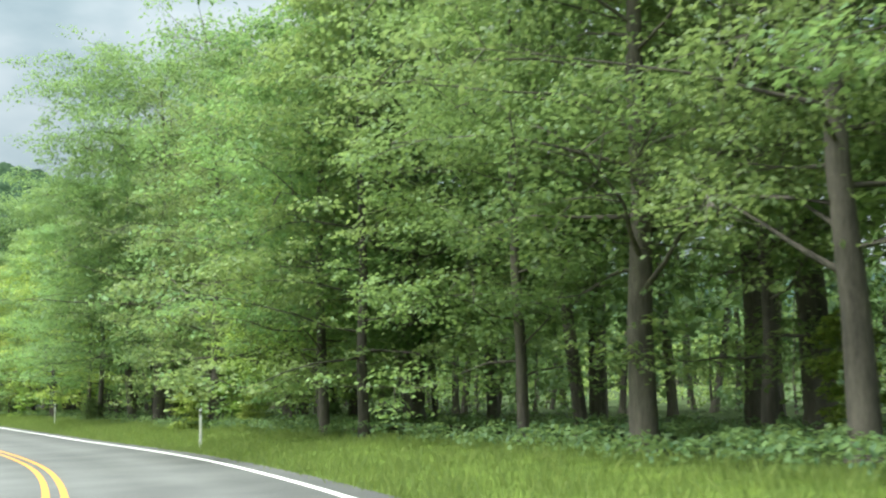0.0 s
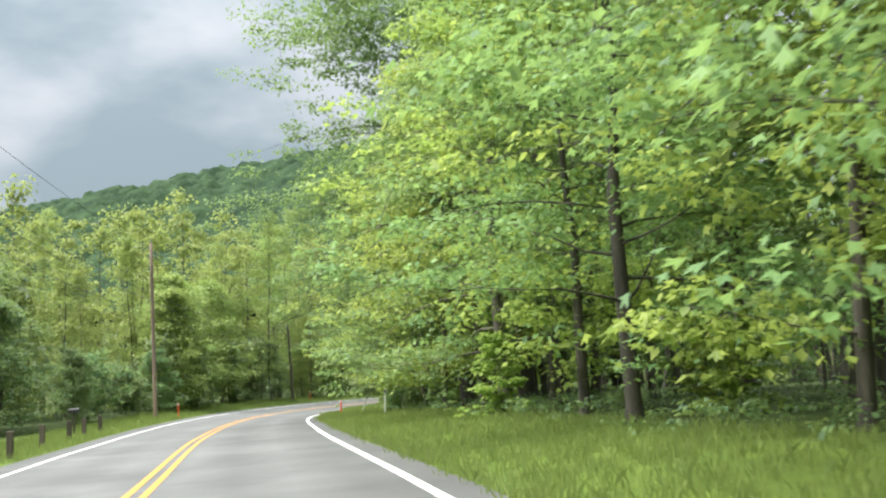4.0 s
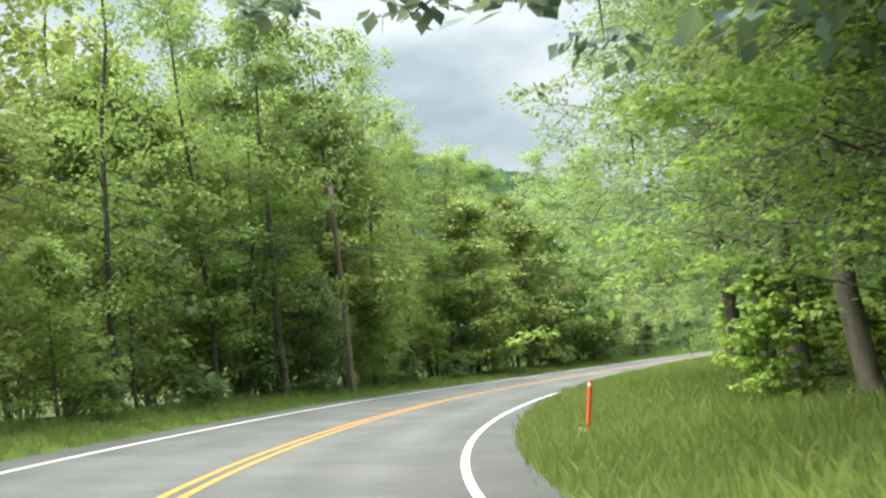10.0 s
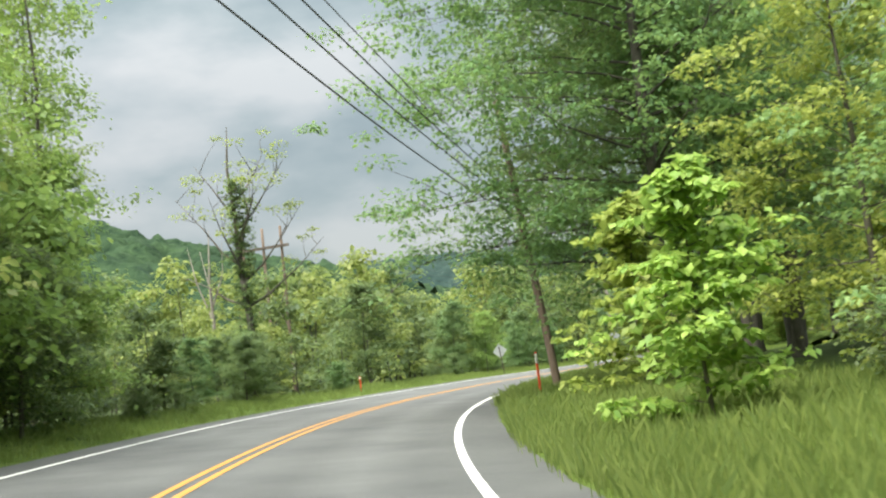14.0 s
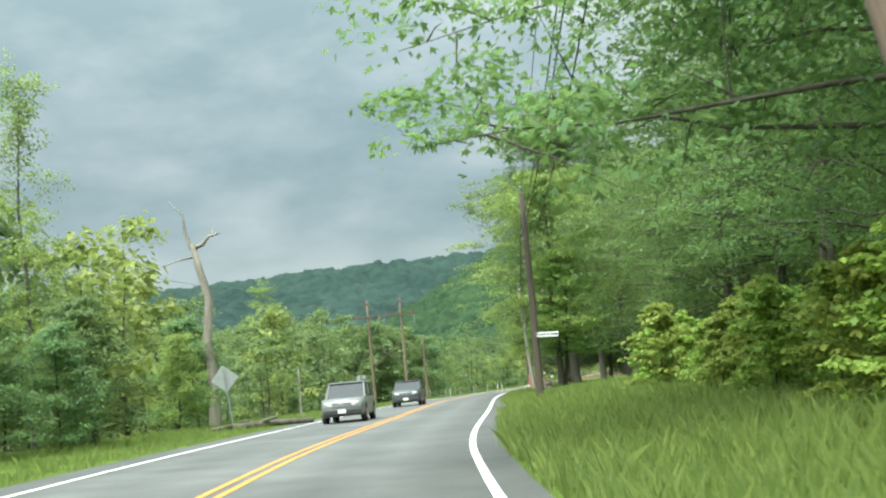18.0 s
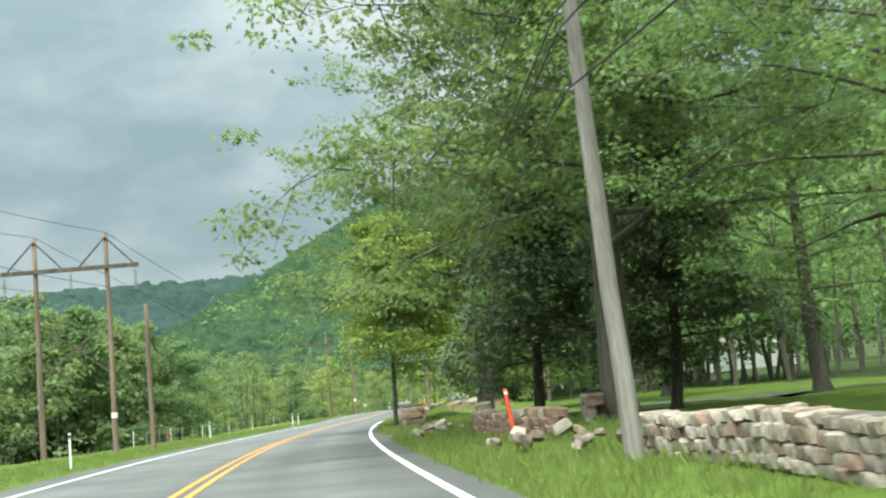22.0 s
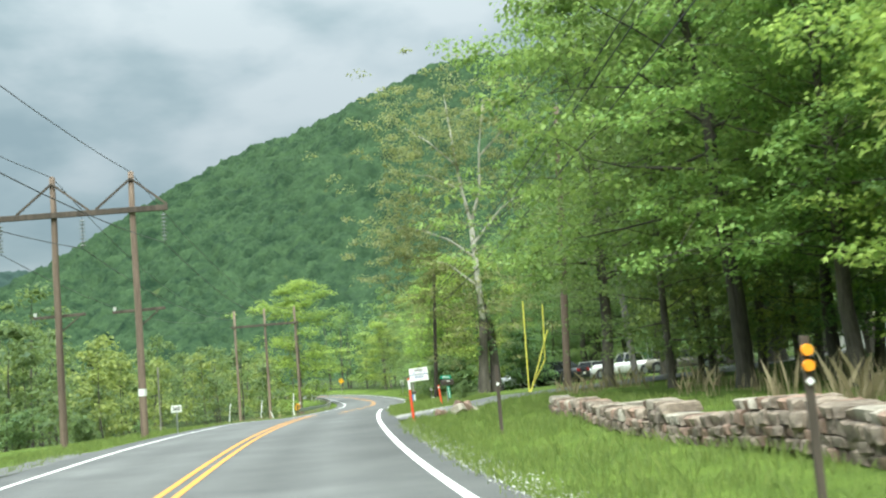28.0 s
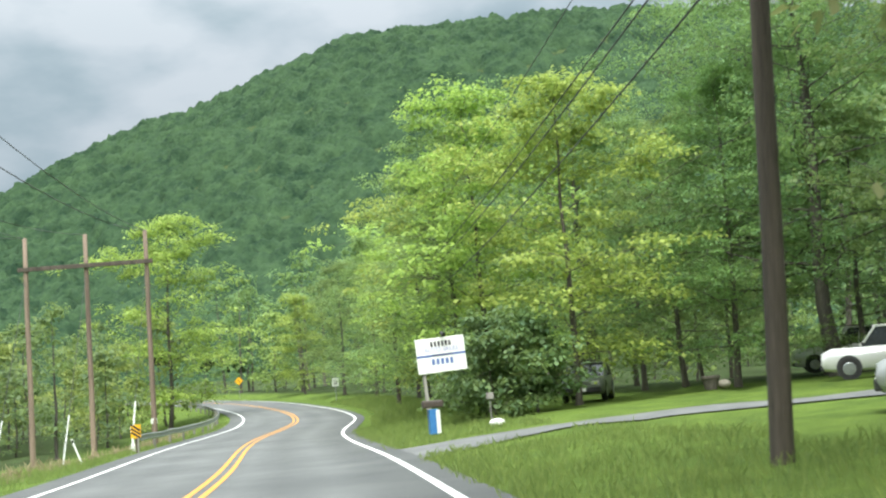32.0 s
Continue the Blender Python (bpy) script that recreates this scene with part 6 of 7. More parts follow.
ASPHALT_DRIVE = surface("driveway_asphalt", (0.075, 0.076, 0.078), (0.16, 0.16, 0.158), 0.8, 50, 0.85, bump=0.3, dist=0.01)
drive("driveway_apron", [(405.0, 4.1), (405.2, 6.0), (405.6, 7.6)], 3.2, ASPHALT_DRIVE, "dark asphalt apron where the gravel drive begins", 0.03)
drive("driveway_park", [(405.4, 7.0), (406.4, 9.5), (409, 14.0), (415, 23.0), (422, 34.0)], 3.0, GRAVEL, "pale gravel driveway leading into the trees")
drive("driveway_yard", [(580.2, 4.2), (582.0, 9.0), (586.0, 15.0), (596, 24.0), (608, 36.0)], 6.4, ASPHALT_DRIVE, "grey asphalt driveway leading to the yard")


PEBBLE = surface("pale_limestone_chips", (0.25, 0.245, 0.23), (0.62, 0.61, 0.585), 9, 45, 0.95, bump=0.3, dist=0.01)


def loose_gravel(name, label, s0, s1, lat0, lat1, n, size, seed):
    """Pebbles spilled over the ground, thinning towards the edges: one mesh."""
    rng = np.random.default_rng(seed)
    ss = s0 + (s1 - s0) * rng.beta(1.6, 1.6, n)
    la = lat0 + (lat1 - lat0) * rng.beta(1.5, 2.2, n)
    p = np.array([spot(a, b)[:2] for a, b in zip(ss, la)])
    road = np.array([spot(a, b)[2] for a, b in zip(ss, la)])
    z = np.maximum(heights(p[:, 0], p[:, 1]), np.where(la < EDGE_R, road, -9)) + 0.03
    k = size * rng.uniform(0.4, 1.4, (n, 1, 1))
    shape = np.array([(1, 0, 0), (0, 1, 0), (-1, 0, 0), (0, -1, 0), (0, 0, 0.7), (0, 0, -0.7)])
    v = np.concatenate([p, z[:, None]], 1)[:, None, :] + shape[None] * k * rng.uniform(0.6, 1.2, (n, 6, 3))
    f = np.array([(0, 1, 4), (1, 2, 4), (2, 3, 4), (3, 0, 4), (1, 0, 5), (2, 1, 5), (3, 2, 5), (0, 3, 5)])
    faces = (np.arange(n)[:, None, None] * 6 + f[None]).reshape(-1, 3)
    tagged(new(name, mesh_of(name, v.reshape(-1, 3), faces, PEBBLE)), label, "gravel", kind="stuff")


loose_gravel("loose_gravel", "loose pale gravel spilled at the mouth of the drive", 580.5, 585.2, 4.4, 6.4, 1700, 0.012, 61)
loose_gravel("roadside_gravel", "loose pale gravel along the asphalt's edge", 528, 577, 4.25, 4.9, 3000, 0.014, 62)
loose_gravel("drive_gravel", "loose pale gravel where the park drive begins", 402.8, 408.0, 6.0, 9.0, 900, 0.011, 63)
drive("driveway_house", [(634.5, 4.2), (634.0, 9.0), (631, 16.0), (628, 28.0), (627, 40.0)], 3.6, ASPHALT_DRIVE, "grey asphalt driveway crossing the lawn")
drive("driveway_wall", [(473.0, 4.2), (473.2, 8.0), (473.6, 14.0), (474, 30.0)], 3.0, ASPHALT_DRIVE, "narrow drive beside the stone pillar")
drive("pulloff", [(538, -5.2), (545, -6.0), (560, -6.2), (576, -5.2)], 1.8, ASPHALT_DRIVE, "asphalt pull-off beside the road", 0.03)


# ---------------------------------------------------------------- cars
GLASS = surface("dark_car_glass", (0.012, 0.014, 0.016), (0.03, 0.034, 0.036), 2, 10, 0.06, bump=0.0, spec=0.8)
TYRE = surface("tyre_rubber", (0.012, 0.012, 0.012), (0.03, 0.03, 0.03), 10, 60, 0.85, bump=0.1)
RIM = surface("wheel_rim", (0.35, 0.36, 0.37), (0.55, 0.56, 0.57), 10, 60, 0.3, 0.8, bump=0.0)
TAIL = surface("red_tail_lamp", (0.25, 0.01, 0.01), (0.45, 0.02, 0.02), 10, 60, 0.2, bump=0.0)
LAMP = surface("clear_head_lamp", (0.55, 0.56, 0.56), (0.8, 0.8, 0.78), 10, 60, 0.15, bump=0.0)
TRIM = surface("black_car_trim", (0.02, 0.02, 0.021), (0.045, 0.045, 0.046), 10, 60, 0.55, bump=0.05)


def car_paint(name, c):
    return surface(name, tuple(v * 0.85 for v in c), c, 1.5, 30, 0.28, 0.25, bump=0.0)


def loft(bm, rings):
    """Joins rings of equal length to a closed skin."""
    vs = [[bm.verts.new(p) for p in r] for r in rings]
    n = len(vs[0])
    for a, b in zip(vs[:-1], vs[1:]):
        for i in range(n):
            bm.faces.new((a[i], a[(i + 1) % n], b[(i + 1) % n], b[i]))
    bm.faces.new(vs[0][::-1])
    bm.faces.new(vs[-1])


def car(m, name, label, paint, length, width, high, belt, hood, deck, cabin, category="car", bed=False, roof_rack=False):
    """front is at +y. cabin: y of the windscreen's foot and top, the rear glass's top and foot."""
    t = empty(name, m, label, category)
    hw = width / 2
    L = length / 2
    prof = [(-L, 0.45, deck - 0.12), (-L + 0.08, 0.28, deck), (cabin[3], 0.24, belt), (cabin[0], 0.24, belt - 0.02), (L - 0.35, 0.26, hood), (L - 0.06, 0.30, hood - 0.12), (L, 0.42, hood - 0.28)]
    rings = []
    for y, z0, z1 in prof:
        k = 0.90 if abs(y) > L - 0.1 else 1.0
        zm = z0 + (z1 - z0) * 0.62
        rings.append([(-hw * k * 0.9, y, z0), (hw * k * 0.9, y, z0), (hw * k, y, z0 + 0.12), (hw * k, y, zm), (hw * k * 0.93, y, z1), (-hw * k * 0.93, y, z1), (-hw * k, y, zm), (-hw * k, y, z0 + 0.12)])
    bm = bmesh.new()
    loft(bm, rings)
    bmesh.ops.bevel(bm, geom=[e for e in bm.edges if e.calc_face_angle(0) > 0.5], offset=0.03, segments=2, affect="EDGES")
    bmesh.ops.recalc_face_normals(bm, faces=bm.faces[:])
    part("body", bm, paint, t, smooth=True)
    a, b, c, d = cabin
    bm = bmesh.new()
    g = 0.80
    loft(bm, [[(-hw * 0.9, d, belt - 0.03), (hw * 0.9, d, belt - 0.03), (hw * g, c, high - 0.03), (-hw * g, c, high - 0.03)], [(-hw * 0.9, a, belt - 0.03), (hw * 0.9, a, belt - 0.03), (hw * g, b, high - 0.03), (-hw * g, b, high - 0.03)]])
    bmesh.ops.recalc_face_normals(bm, faces=bm.faces[:])
    part("glasshouse", bm, GLASS, t, "dark tinted windows")
    bm = bmesh.new()
    box(bm, hw * g * 2 + 0.05, abs(b - c) + 0.16, 0.07, pose(0, (b + c) / 2, high - 0.02), 0.03)
    part("roof", bm, paint, t)
    for sx in (-1, 1):
        for y0, y1 in ((a, b), (d, c), ((a + d) / 2, (b + c) / 2)):
            bm = bmesh.new()
            rod(bm, (sx * (hw * 0.9 + 0.006), y0, belt - 0.03), (sx * (hw * g + 0.012), y1, high - 0.03), 0.042, 0.036, 6)
            part("pillar", bm, paint, t)
        bm = bmesh.new()
        box(bm, 0.1, 0.12, 0.12, pose(sx * (hw + 0.07), a - 0.1, belt + 0.05), 0.03)
        part("mirror", bm, TRIM, t)
        for y in (L - 0.85, -L + 0.85):
            bm = bmesh.new()
            rod(bm, (sx * (hw - 0.2), y, 0.33), (sx * (hw + 0.015), y, 0.33), 0.335, n=22)
            w = part("wheel", bm, TYRE, t)
            bm = bmesh.new()
            rod(bm, (sx * (hw + 0.012), y, 0.33), (sx * (hw + 0.03), y, 0.33), 0.21, 0.19, 18)
            part("rim", bm, RIM, w)
            bm = bmesh.new()
            rod(bm, (sx * (hw - 0.12), y, 0.36), (sx * (hw + 0.008), y, 0.36), 0.40, n=22)
            part("wheel_arch", bm, TRIM, t)
        bm = bmesh.new()
        box(bm, 0.34, 0.1, 0.16, pose(sx * (hw - 0.32), L - 0.06, hood - 0.22, 0, 0, -sx * 12), 0.03)
        part("headlight", bm, LAMP, t)
        bm = bmesh.new()
        box(bm, 0.3, 0.08, 0.18, pose(sx * (hw - 0.27), -L + 0.02, deck - 0.18, 0, 0, sx * 10), 0.03)
        part("tail_light", bm, TAIL, t)
    bm = bmesh.new()
    for i in range(3):
        box(bm, hw * 0.9, 0.05, 0.035, pose(0, L - 0.005, hood - 0.30 + i * 0.06), 0.008)
    part("grille", bm, RIM, t)
    for y, k in ((L + 0.02, 1), (-L - 0.02, -1)):
        bm = bmesh.new()
        box(bm, width * 0.86, 0.14, 0.2, pose(0, y - k * 0.04, 0.42), 0.04)
        part("bumper", bm, TRIM if k > 0 else paint, t)
        bm = bmesh.new()
        box(bm, 0.32, 0.02, 0.15, pose(0, y + k * 0.04, 0.62 if k < 0 else 0.45), 0.004)
        part("number_plate", bm, WHITE, t)
    if bed:
        bm = bmesh.new()
        box(bm, width * 0.84, abs(-L - d) - 0.2, 0.05, pose(0, (-L + d) / 2, belt + 0.004), 0.01)
        part("bed_floor", bm, TRIM, t)
    if roof_rack:
        for sx in (-1, 1):
            bm = bmesh.new()
            rod(bm, (sx * hw * 0.68, c + 0.05, high + 0.06), (sx * hw * 0.68, b - 0.1, high + 0.06), 0.02, n=8)
            part("roof_rail", bm, TRIM, t)
    return t


def on_road(s, lat, turn):
    x, y, z, h = spot(s, lat)
    return pose(x, y, z + 0.012, 0, 0, h + turn)


SILVER = car_paint("silver_grey_paint", (0.22, 0.23, 0.23))
GUN = car_paint("gunmetal_paint", (0.10, 0.11, 0.12))
CAR_SILVER = car_paint("light_silver_paint", (0.42, 0.43, 0.43))
CAR_WHITE = car_paint("white_car_paint", (0.72, 0.72, 0.70))
CAR_DARK = car_paint("dark_blue_black_paint", (0.025, 0.028, 0.035))
CAR_TAN = car_paint("faded_tan_paint", (0.34, 0.31, 0.25))
car(on_road(403.0, -1.9, 180), "silver_suv", "silver-grey older wagon driving in the oncoming lane", SILVER, 4.45, 1.74, 1.60, 0.98, 0.96, 0.98, (0.95, 0.25, -1.75, -2.08), roof_rack=True)
car(on_road(431.5, -1.75, 180), "dark_suv", "dark gunmetal sport utility car in the oncoming lane", GUN, 4.5, 1.8, 1.6, 1.05, 1.02, 1.08, (1.0, 0.2, -1.75, -2.15))
car(stand(618.5, 14.8, 52), "dark_sedan", "dark blue sedan parked on the yard's drive", CAR_DARK, 4.7, 1.8, 1.45, 0.95, 0.90, 1.0, (0.95, 0.2, -1.0, -1.75))
car(stand(642, 21.0, 62), "white_suv", "white four-door utility car parked behind a sedan", CAR_WHITE, 4.3, 1.75, 1.65, 1.02, 1.0, 1.02, (0.9, 0.4, -1.6, -2.0))
car(stand(628, 21.5, 55), "white_pickup", "white pickup truck with tinted cab windows in the yard", CAR_WHITE, 5.2, 1.85, 1.72, 1.08, 1.04, 1.08, (0.8, 0.3, -0.75, -0.95), "pickup", bed=True)
car(stand(622, 24.4, -118), "old_tan_sedan", "old faded tan sedan parked under trees", CAR_TAN, 5.2, 1.9, 1.42, 0.92, 0.92, 0.92, (0.7, 0.2, -0.9, -1.5))
car(stand(653, 13.6, 160), "silver_hatchback", "silver compact car parked beyond the lawn", SILVER, 4.2, 1.7, 1.48, 0.95, 0.9, 0.98, (0.95, 0.3, -1.3, -1.85))
car(stand(623, 13.2, 60), "silver_sedan", "silver sedan parked behind the sycamore trunk", CAR_SILVER, 4.5, 1.75, 1.45, 0.95, 0.9, 1.0, (0.95, 0.2, -1.1, -1.75))
car(stand(654, 25.5, 70), "white_truck", "white pickup truck parked on the upper lawn", CAR_WHITE, 5.4, 1.9, 1.78, 1.1, 1.06, 1.1, (0.9, 0.4, -0.6, -0.8), "pickup", bed=True)

# the house behind the yard and the shelter in the park
SIDING = surface("white_siding", (0.55, 0.55, 0.53), (0.72, 0.72, 0.70), 2, 30, 0.7, bump=0.1, stretch=(0.2, 0.2, 6))
ROOFING = surface("tan_shingle_roof", (0.26, 0.23, 0.18), (0.42, 0.38, 0.31), 3, 25, 0.9, bump=0.3)


aw = empty("porch_awning", stand(640, 25.2, 62), "pale awning on thin posts over a dark porch", "awning")
bm = bmesh.new()
box(bm, 3.2, 2.4, 0.12, pose(0, 0, 3.15, 10, 0, 0), 0.02)
part("roof", bm, ROOFING, aw)
for x in (-1.45, 0.0, 1.45):
    bm = bmesh.new()
    rod(bm, (x, -1.0, -0.1), (x, -1.0, 3.0), 0.04, 0.04, 8)
    part("post", bm, WHITE, aw)
bm = bmesh.new()
box(bm, 3.1, 0.1, 3.1, pose(0, 1.05, 1.5), 0.01)
part("back_wall", bm, DARK_BROWN, aw)
bm = bmesh.new()
box(bm, 2.8, 0.05, 0.5, pose(0, -0.92, 1.05), 0.01)
part("railing_panel", bm, SIDING, aw)


def small_house(s, lat, turn, w, d, h, label, name, wall_mat, roof_mat, open_sides=False):
    t = empty(name, stand(s, lat, turn), label, "house" if not open_sides else "shelter")
    if open_sides:
        for x in (-w / 2 + 0.1, 0, w / 2 - 0.1):
            for y in (-d / 2 + 0.1, d / 2 - 0.1):
                bm = bmesh.new()
                box(bm, 0.16, 0.16, h, pose(x, y, h / 2 - 0.05), 0.01)
                part("post", bm, wall_mat, t)
        bm = bmesh.new()
        box(bm, w * 0.5, 0.7, 0.08, pose(0, 0, 0.75), 0.02)
        part("table_top", bm, wall_mat, t)
        for y in (-0.25, 0.25):
            bm = bmesh.new()
            box(bm, w * 0.4, 0.08, 0.74, pose(0, y, 0.35), 0.01)
            part("table_leg", bm, wall_mat, t)
    else:
        bm = bmesh.new()
        box(bm, w, d, h + 0.6, pose(0, 0, h / 2 - 0.3))
        part("wall", bm, wall_mat, t)
        for x in (-w * 0.28, w * 0.05, w * 0.32):
            bm = bmesh.new()
            box(bm, 1.0, 0.08, 1.1, pose(x, -d / 2 - 0.01, h * 0.55), 0.02)
            wn = part("window", bm, WHITE, t)
            bm = bmesh.new()
            box(bm, 0.84, 0.02, 0.94, pose(x, -d / 2 - 0.055, h * 0.55))
            part("pane", bm, GLASS, wn)
    for sy in (-1, 1):
        bm = bmesh.new()
        rise = d * 0.2
        box(bm, w + 0.8, math.hypot(d / 2 + 0.4, rise) + 0.05, 0.12, pose(0, sy * (d / 4 + 0.2), h + rise / 2 + 0.02, -sy * math.degrees(math.atan2(rise, d / 2 + 0.4)), 0, 0), 0.02)
        part("roof", bm, roof_mat, t)
    return t


small_house(640, 46, 30, 9.0, 6.0, 2.7, "pale house with a tan roof behind the yard trees", "house", SIDING, ROOFING)
small_house(596, 47, 20, 10.0, 7.0, 2.8, "white-sided house half hidden by trees", "house", SIDING, ROOFING)
small_house(452, 21.5, 20, 5.0, 4.0, 2.4, "dark wooden park shelter with picnic table under trees", "park_shelter", DARK_POLE, surface("dark_shelter_roof", (0.03, 0.03, 0.03), (0.07, 0.065, 0.06), 3, 25, 0.9, bump=0.3), True)

# garden ornaments on the lawn
gp = empty("garden_planter", stand(648, 17, 20), "small stone planter and pale ornament on the lawn", "garden ornament")
bm = bmesh.new()
rod(bm, (0, 0, 0), (0, 0, 0.4), 0.22, 0.32, 14)
rod(bm, (0, 0, 0.4), (0, 0, 0.5), 0.36, 0.36, 14)
part("pot", bm, MORTAR, gp)
bm = bmesh.new()
bmesh.ops.create_icosphere(bm, subdivisions=2, radius=0.22, matrix=pose(0.7, 0.1, 0.16) @ Matrix.Diagonal((1.4, 0.8, 0.8, 1)))
part("boulder", bm, CAP_STONE, gp)
ws = empty("lawn_ornament", stand(640, 7.4, 0), "small white lawn ornament on a stake near the bush", "garden ornament")
bm = bmesh.new()
rod(bm, (0, 0, 0), (0, 0, 0.8), 0.02, n=8)
box(bm, 0.22, 0.1, 0.2, pose(0, 0, 0.9), 0.03)
part("stake", bm, GREY_WOOD, ws)
bm = bmesh.new()
bmesh.ops.create_icosphere(bm, subdivisions=2, radius=0.16, matrix=pose(0.15, 0, 0.12) @ Matrix.Diagonal((1.5, 0.8, 0.8, 1)))
part("stone", bm, WHITE, ws)
tp = empty("tarp_heap", stand(538.2, 7.0, 10), "crumpled black tarp heap against the stone wall", "tarp")
bm = bmesh.new()
bmesh.ops.create_icosphere(bm, subdivisions=4, radius=0.5)
for v in bm.verts:
    n = noise.noise(v.co * 3.1) * 0.35 + noise.noise(v.co * 7.0) * 0.12
    v.co = Vector((v.co.x * 2.0, v.co.y * 1.2, max(v.co.z, -0.1) * 1.35)) * (1 + n) * 0.68
part("sheet", bm, surface("black_tarp", (0.012, 0.013, 0.015), (0.04, 0.042, 0.046), 4, 30, 0.4, bump=0.3), tp)
bg_ = empty("paper_litter", stand(541, 5.9, 20), "small scrap of white litter in the grass", "litter")
bm = bmesh.new()
bmesh.ops.create_icosphere(bm, subdivisions=2, radius=0.13, matrix=pose(0, 0, 0.07))
for v in bm.verts:
    v.co *= 1 + noise.noise(v.co * 12) * 0.5
part("scrap", bm, WHITE, bg_)

# ---------------------------------------------------------------- stone walls
STONE_MESHES = []
for k in range(8):
    bm = bmesh.new()
    bmesh.ops.create_cube(bm, size=1.0)
    bmesh.ops.bevel(bm, geom=bm.edges[:], offset=0.13, segments=1, affect="EDGES")
    rng = random.Random(300 + k)
    for v in bm.verts:
        v.co += Vector([rng.uniform(-0.07, 0.07) for _ in range(3)])
    me = bpy.data.meshes.new("stone")
    bm.to_mesh(me)
    bm.free()
    STONE_MESHES.append(me)


def stone(parent, m, mat, k):
    me = STONE_MESHES[k % 8]
    key = me.name + mat.name
    if key not in STONE_CACHE:
        STONE_CACHE[key] = me.copy()
        STONE_CACHE[key].materials.append(mat)
    ob = new("stone", STONE_CACHE[key])
    ob.parent = parent
    ob.matrix_basis = m
    return ob


STONE_CACHE = {}


def stone_wall(s0, s1, lat0, lat1, high, label, seed, deep=0.45, size=0.25, ragged=0.25, tint=STONE):
    """A dry stone wall: a dark core and courses of single stones on its road side, ends and top."""
    rng = random.Random(seed)
    x0, y0, _, _ = spot(s0, lat0)
    x1, y1, _, _ = spot(s1, lat1)
    L = math.hypot(x1 - x0, y1 - y0)
    turn = math.degrees(math.atan2(y1 - y0, x1 - x0))
    t = empty("stone_wall", pose(x0, y0, height(x0, y0), 0, 0, turn), label, "stone wall", "stone walls")
    inv = t.matrix_basis.inverted()

    def base(u):
        p = t.matrix_basis @ Vector((u, 0, 0))
        return (inv @ Vector((p.x, p.y, height(p.x, p.y)))).z

    bm = bmesh.new()
    n = max(2, int(L / 1.5))
    rings = []
    top = [high * (1 - ragged * rng.random()) for _ in range(n + 1)]
    for i in range(n + 1):
        u = 0.1 + (L - 0.2) * i / n
        b, h = base(u), top[i] - 0.12
        rings.append([(u, -deep / 2, b - 0.15), (u, deep / 2 - 0.1, b - 0.15), (u, deep / 2 - 0.12, b + h), (u, -deep / 2 + 0.04, b + h)])
    loft(bm, rings)
    bmesh.ops.recalc_face_normals(bm, faces=bm.faces[:])
    part("core", bm, MORTAR, t)
    z, course = 0.0, 0
    while z < high - 0.05:
        h = size * rng.uniform(0.55, 0.85)
        u = rng.uniform(-0.15, 0.1)
        while u < L:
            w = size * rng.uniform(0.65, 1.45)
            lim = np.interp(min(max(u + w / 2, 0), L), np.linspace(0, L, n + 1), top)
            if z + h * 0.6 < lim:
                cap = z + h * 1.5 > lim
                d = deep * rng.uniform(0.85, 1.15) if cap else 0.26
                y = 0.0 if cap else deep / 2 - 0.1 + rng.uniform(-0.03, 0.035)
                m = pose(u + w / 2, y, base(u + w / 2) + z + h / 2 - 0.05, rng.uniform(-5, 5), rng.uniform(-7, 7), rng.uniform(-5, 5)) @ Matrix.Diagonal((w * 1.04, d, h * rng.uniform(0.95, 1.2), 1))
                stone(t, m, CAP_STONE if cap and rng.random() < 0.25 else (tint if rng.random() < 0.8 else RED_STONE), rng.randrange(8))
            u += w * 0.98
        z += h * 0.96
        course += 1
    return t


def rubble(s, lat, n, label, seed, wide=1.2, size=0.35, mat=STONE):
    rng = random.Random(seed)
    t = empty("stone_heap", stand(s, lat), label, "stone heap")
    for i in range(n):
        r = wide * math.sqrt(rng.random())
        a = rng.uniform(0, 6.3)
        k = size * rng.uniform(0.5, 1.3)
        zz = max(0.0, (1 - r / wide)) * size * 1.2 + k * 0.2
        m = pose(r * math.cos(a) * 0.8, r * math.sin(a), zz, rng.uniform(-30, 30), rng.uniform(-30, 30), rng.uniform(0, 360)) @ Matrix.Diagonal((k * 1.3, k, k * 0.7, 1))
        stone(t, m, mat if rng.random() < 0.7 else CAP_STONE, rng.randrange(8))


stone_wall(432.0, 443.8, 7.0, 6.9, 0.7, "dry stone wall of grey and brown field stones", 1, ragged=0.12)
stone_wall(426.6, 432.2, 7.2, 7.1, 0.66, "tumbled end of a wall of large field stones", 2, size=0.28, ragged=0.6)
stone_wall(452.5, 460.5, 7.2, 6.6, 0.8, "broken brown stone wall overgrown with weeds", 3, ragged=0.35, tint=RED_STONE)
stone_wall(456.5, 459.5, 8.9, 9.4, 0.85, "short pale stone wall beside the big oak", 4, ragged=0.2, size=0.32)
rubble(466.5, 5.9, 16, "heap of tumbled field stones in grass", 5, 1.2, 0.26)
rubble(450.0, 6.4, 10, "scattered fallen wall stones in the grass", 6, 1.6, 0.24, BROWN_STONE)
rubble(446.5, 6.9, 9, "scattered fallen wall stones in the grass", 7, 1.4, 0.26, BROWN_STONE)
rubble(228.3, 6.2, 16, "loose grey rocks around a marker post", 8, 1.0, 0.16, MOSSY_STONE)
stone_wall(480.0, 500.0, 6.1, 6.2, 0.62, "low mossy dry stone wall along the verge", 9, ragged=0.3, tint=BROWN_STONE)
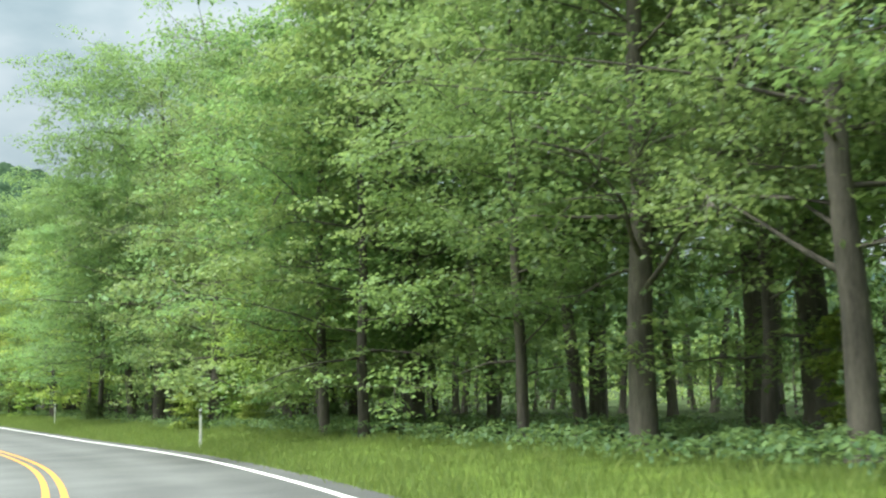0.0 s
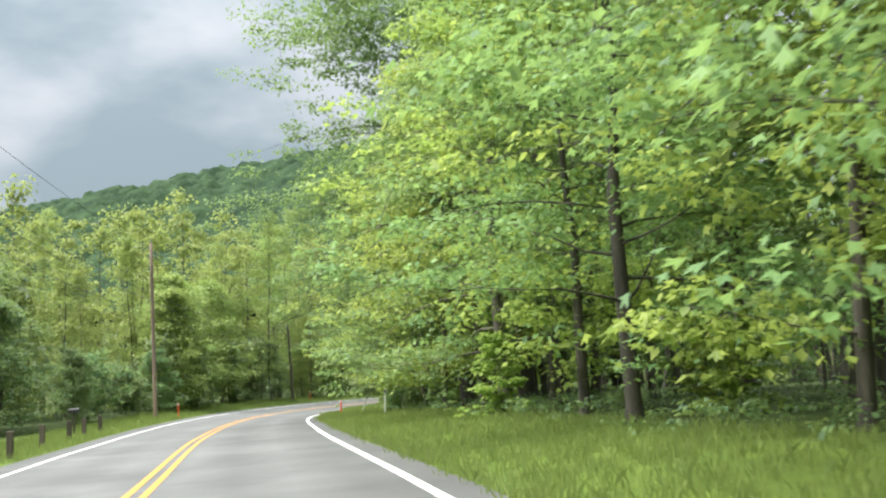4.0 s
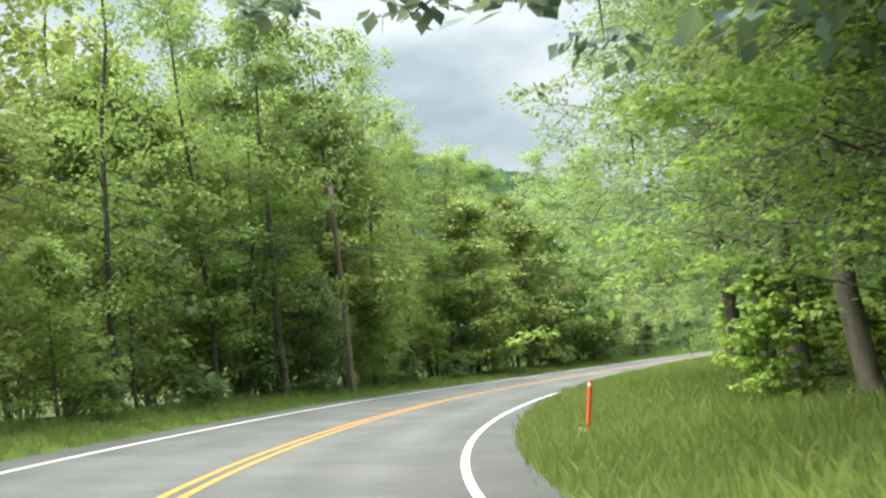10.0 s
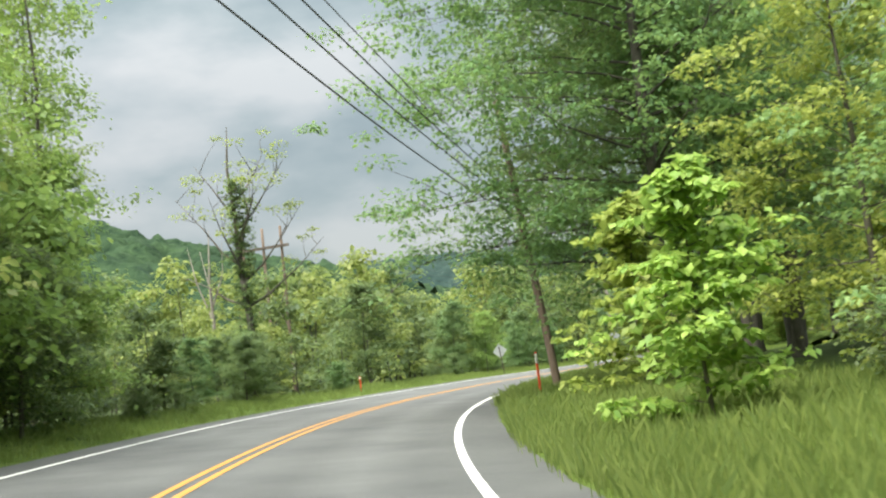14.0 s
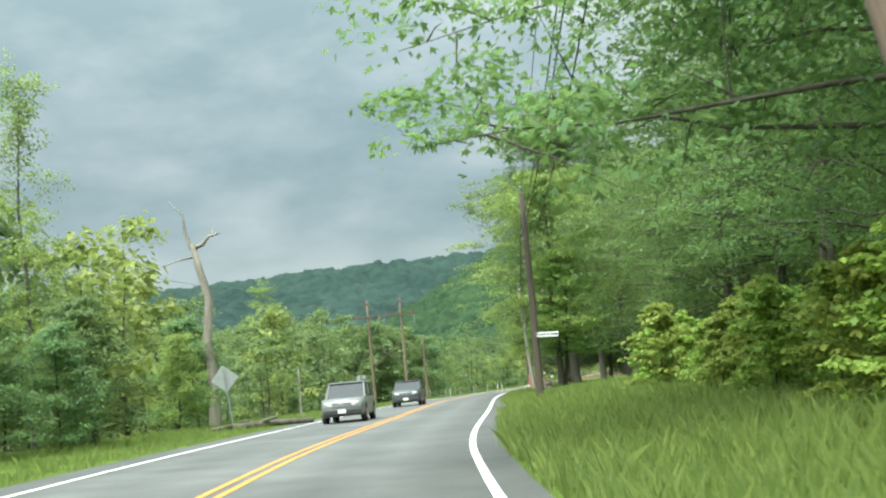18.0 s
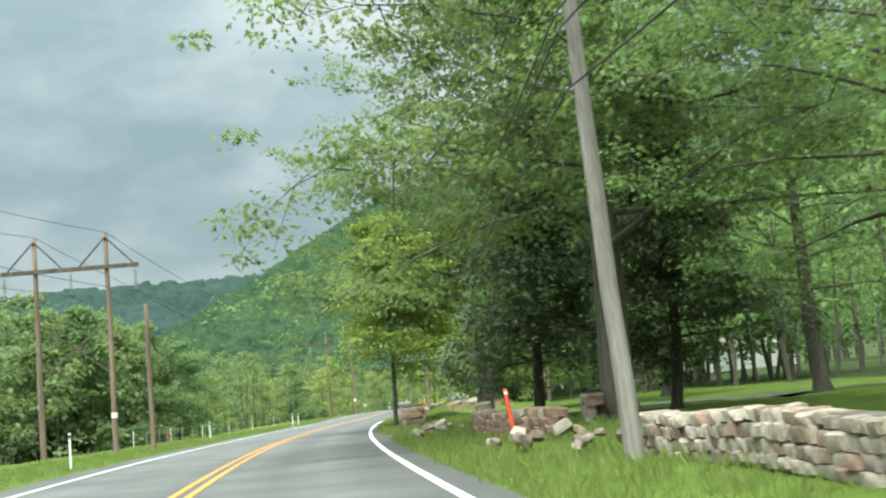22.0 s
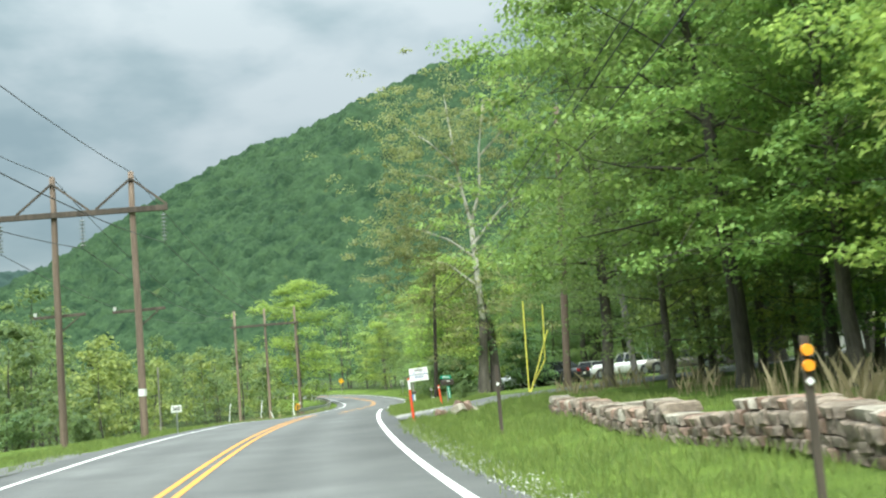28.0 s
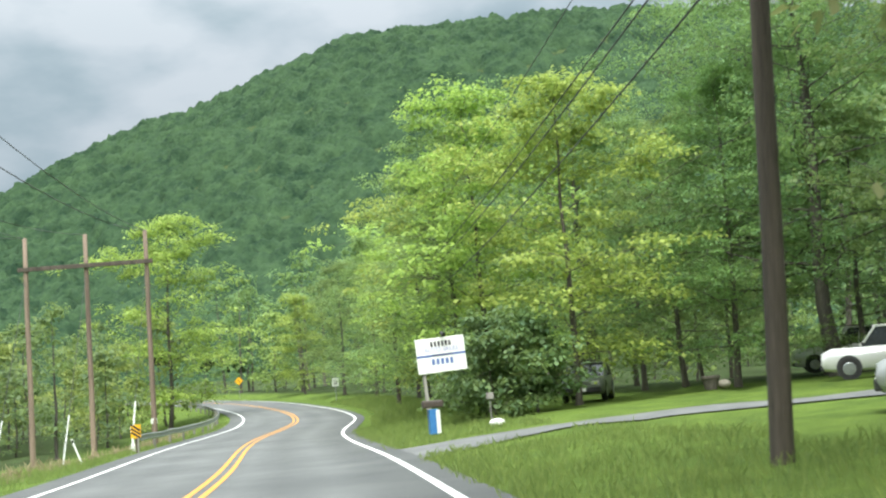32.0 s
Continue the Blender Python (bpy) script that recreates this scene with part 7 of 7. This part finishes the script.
stone_wall(500.4, 512.0, 6.2, 6.6, 0.5, "low crumbling dry stone wall along the verge", 10, ragged=0.5, tint=BROWN_STONE)
stone_wall(519.0, 523.5, 6.9, 6.9, 0.62, "broken piece of dry stone wall in long grass", 11, ragged=0.35, size=0.27, tint=BROWN_STONE)
stone_wall(526.5, 532.5, 7.2, 7.0, 0.6, "broken piece of dry stone wall in long grass", 12, ragged=0.35, size=0.27, tint=BROWN_STONE)
stone_wall(540.5, 556.0, 7.0, 6.9, 0.5, "low brown dry stone wall along the verge", 13, ragged=0.35, size=0.2, tint=BROWN_STONE)
stone_wall(556.2, 565.5, 6.9, 7.5, 0.42, "low brown dry stone wall along the verge", 14, ragged=0.45, size=0.2, tint=BROWN_STONE)
rubble(575.0, 6.0, 7, "few brown stones round a rotten stump", 15, 0.6, 0.3, RED_STONE)

# the stone pillar with its mailbox
pl = empty("stone_pillar", stand(477.4, 5.58, 8), "square red and brown stone gate pillar with flat cap", "stone pillar")
bm = bmesh.new()
box(bm, 0.62, 0.62, 1.0, pose(0, 0, 0.42))
part("core", bm, MORTAR, pl)
rng = random.Random(21)
z = -0.05
while z < 0.86:
    h = rng.uniform(0.16, 0.36)
    for side in range(4):
        u = -0.38
        while u < 0.30:
            w = min(rng.uniform(0.18, 0.5), 0.39 - u)
            m = pose(0, 0, 0, 0, 0, side * 90) @ pose(u + w / 2, -0.33 + rng.uniform(-0.03, 0.03), z + h / 2, rng.uniform(-5, 5), rng.uniform(-9, 9), rng.uniform(-6, 6)) @ Matrix.Diagonal((w * 1.08, rng.uniform(0.16, 0.26), h * rng.uniform(0.92, 1.06), 1))
            stone(pl, m, RED_STONE if rng.random() < 0.5 else BROWN_STONE, rng.randrange(8))
            u += w
    z += h
bm = bmesh.new()
box(bm, 0.86, 0.82, 0.05, pose(0.04, 0, 0.97, 0, -3, 0), 0.015)
part("cap", bm, DARK_BROWN, pl)
mailbox(478.9, 5.36, 82, surface("dull_grey_steel", (0.10, 0.105, 0.105), (0.19, 0.195, 0.19), 6, 40, 0.6, 0.3, bump=0.05), "grey steel mailbox on a post beside the pillar", 0.97, GREY_WOOD)
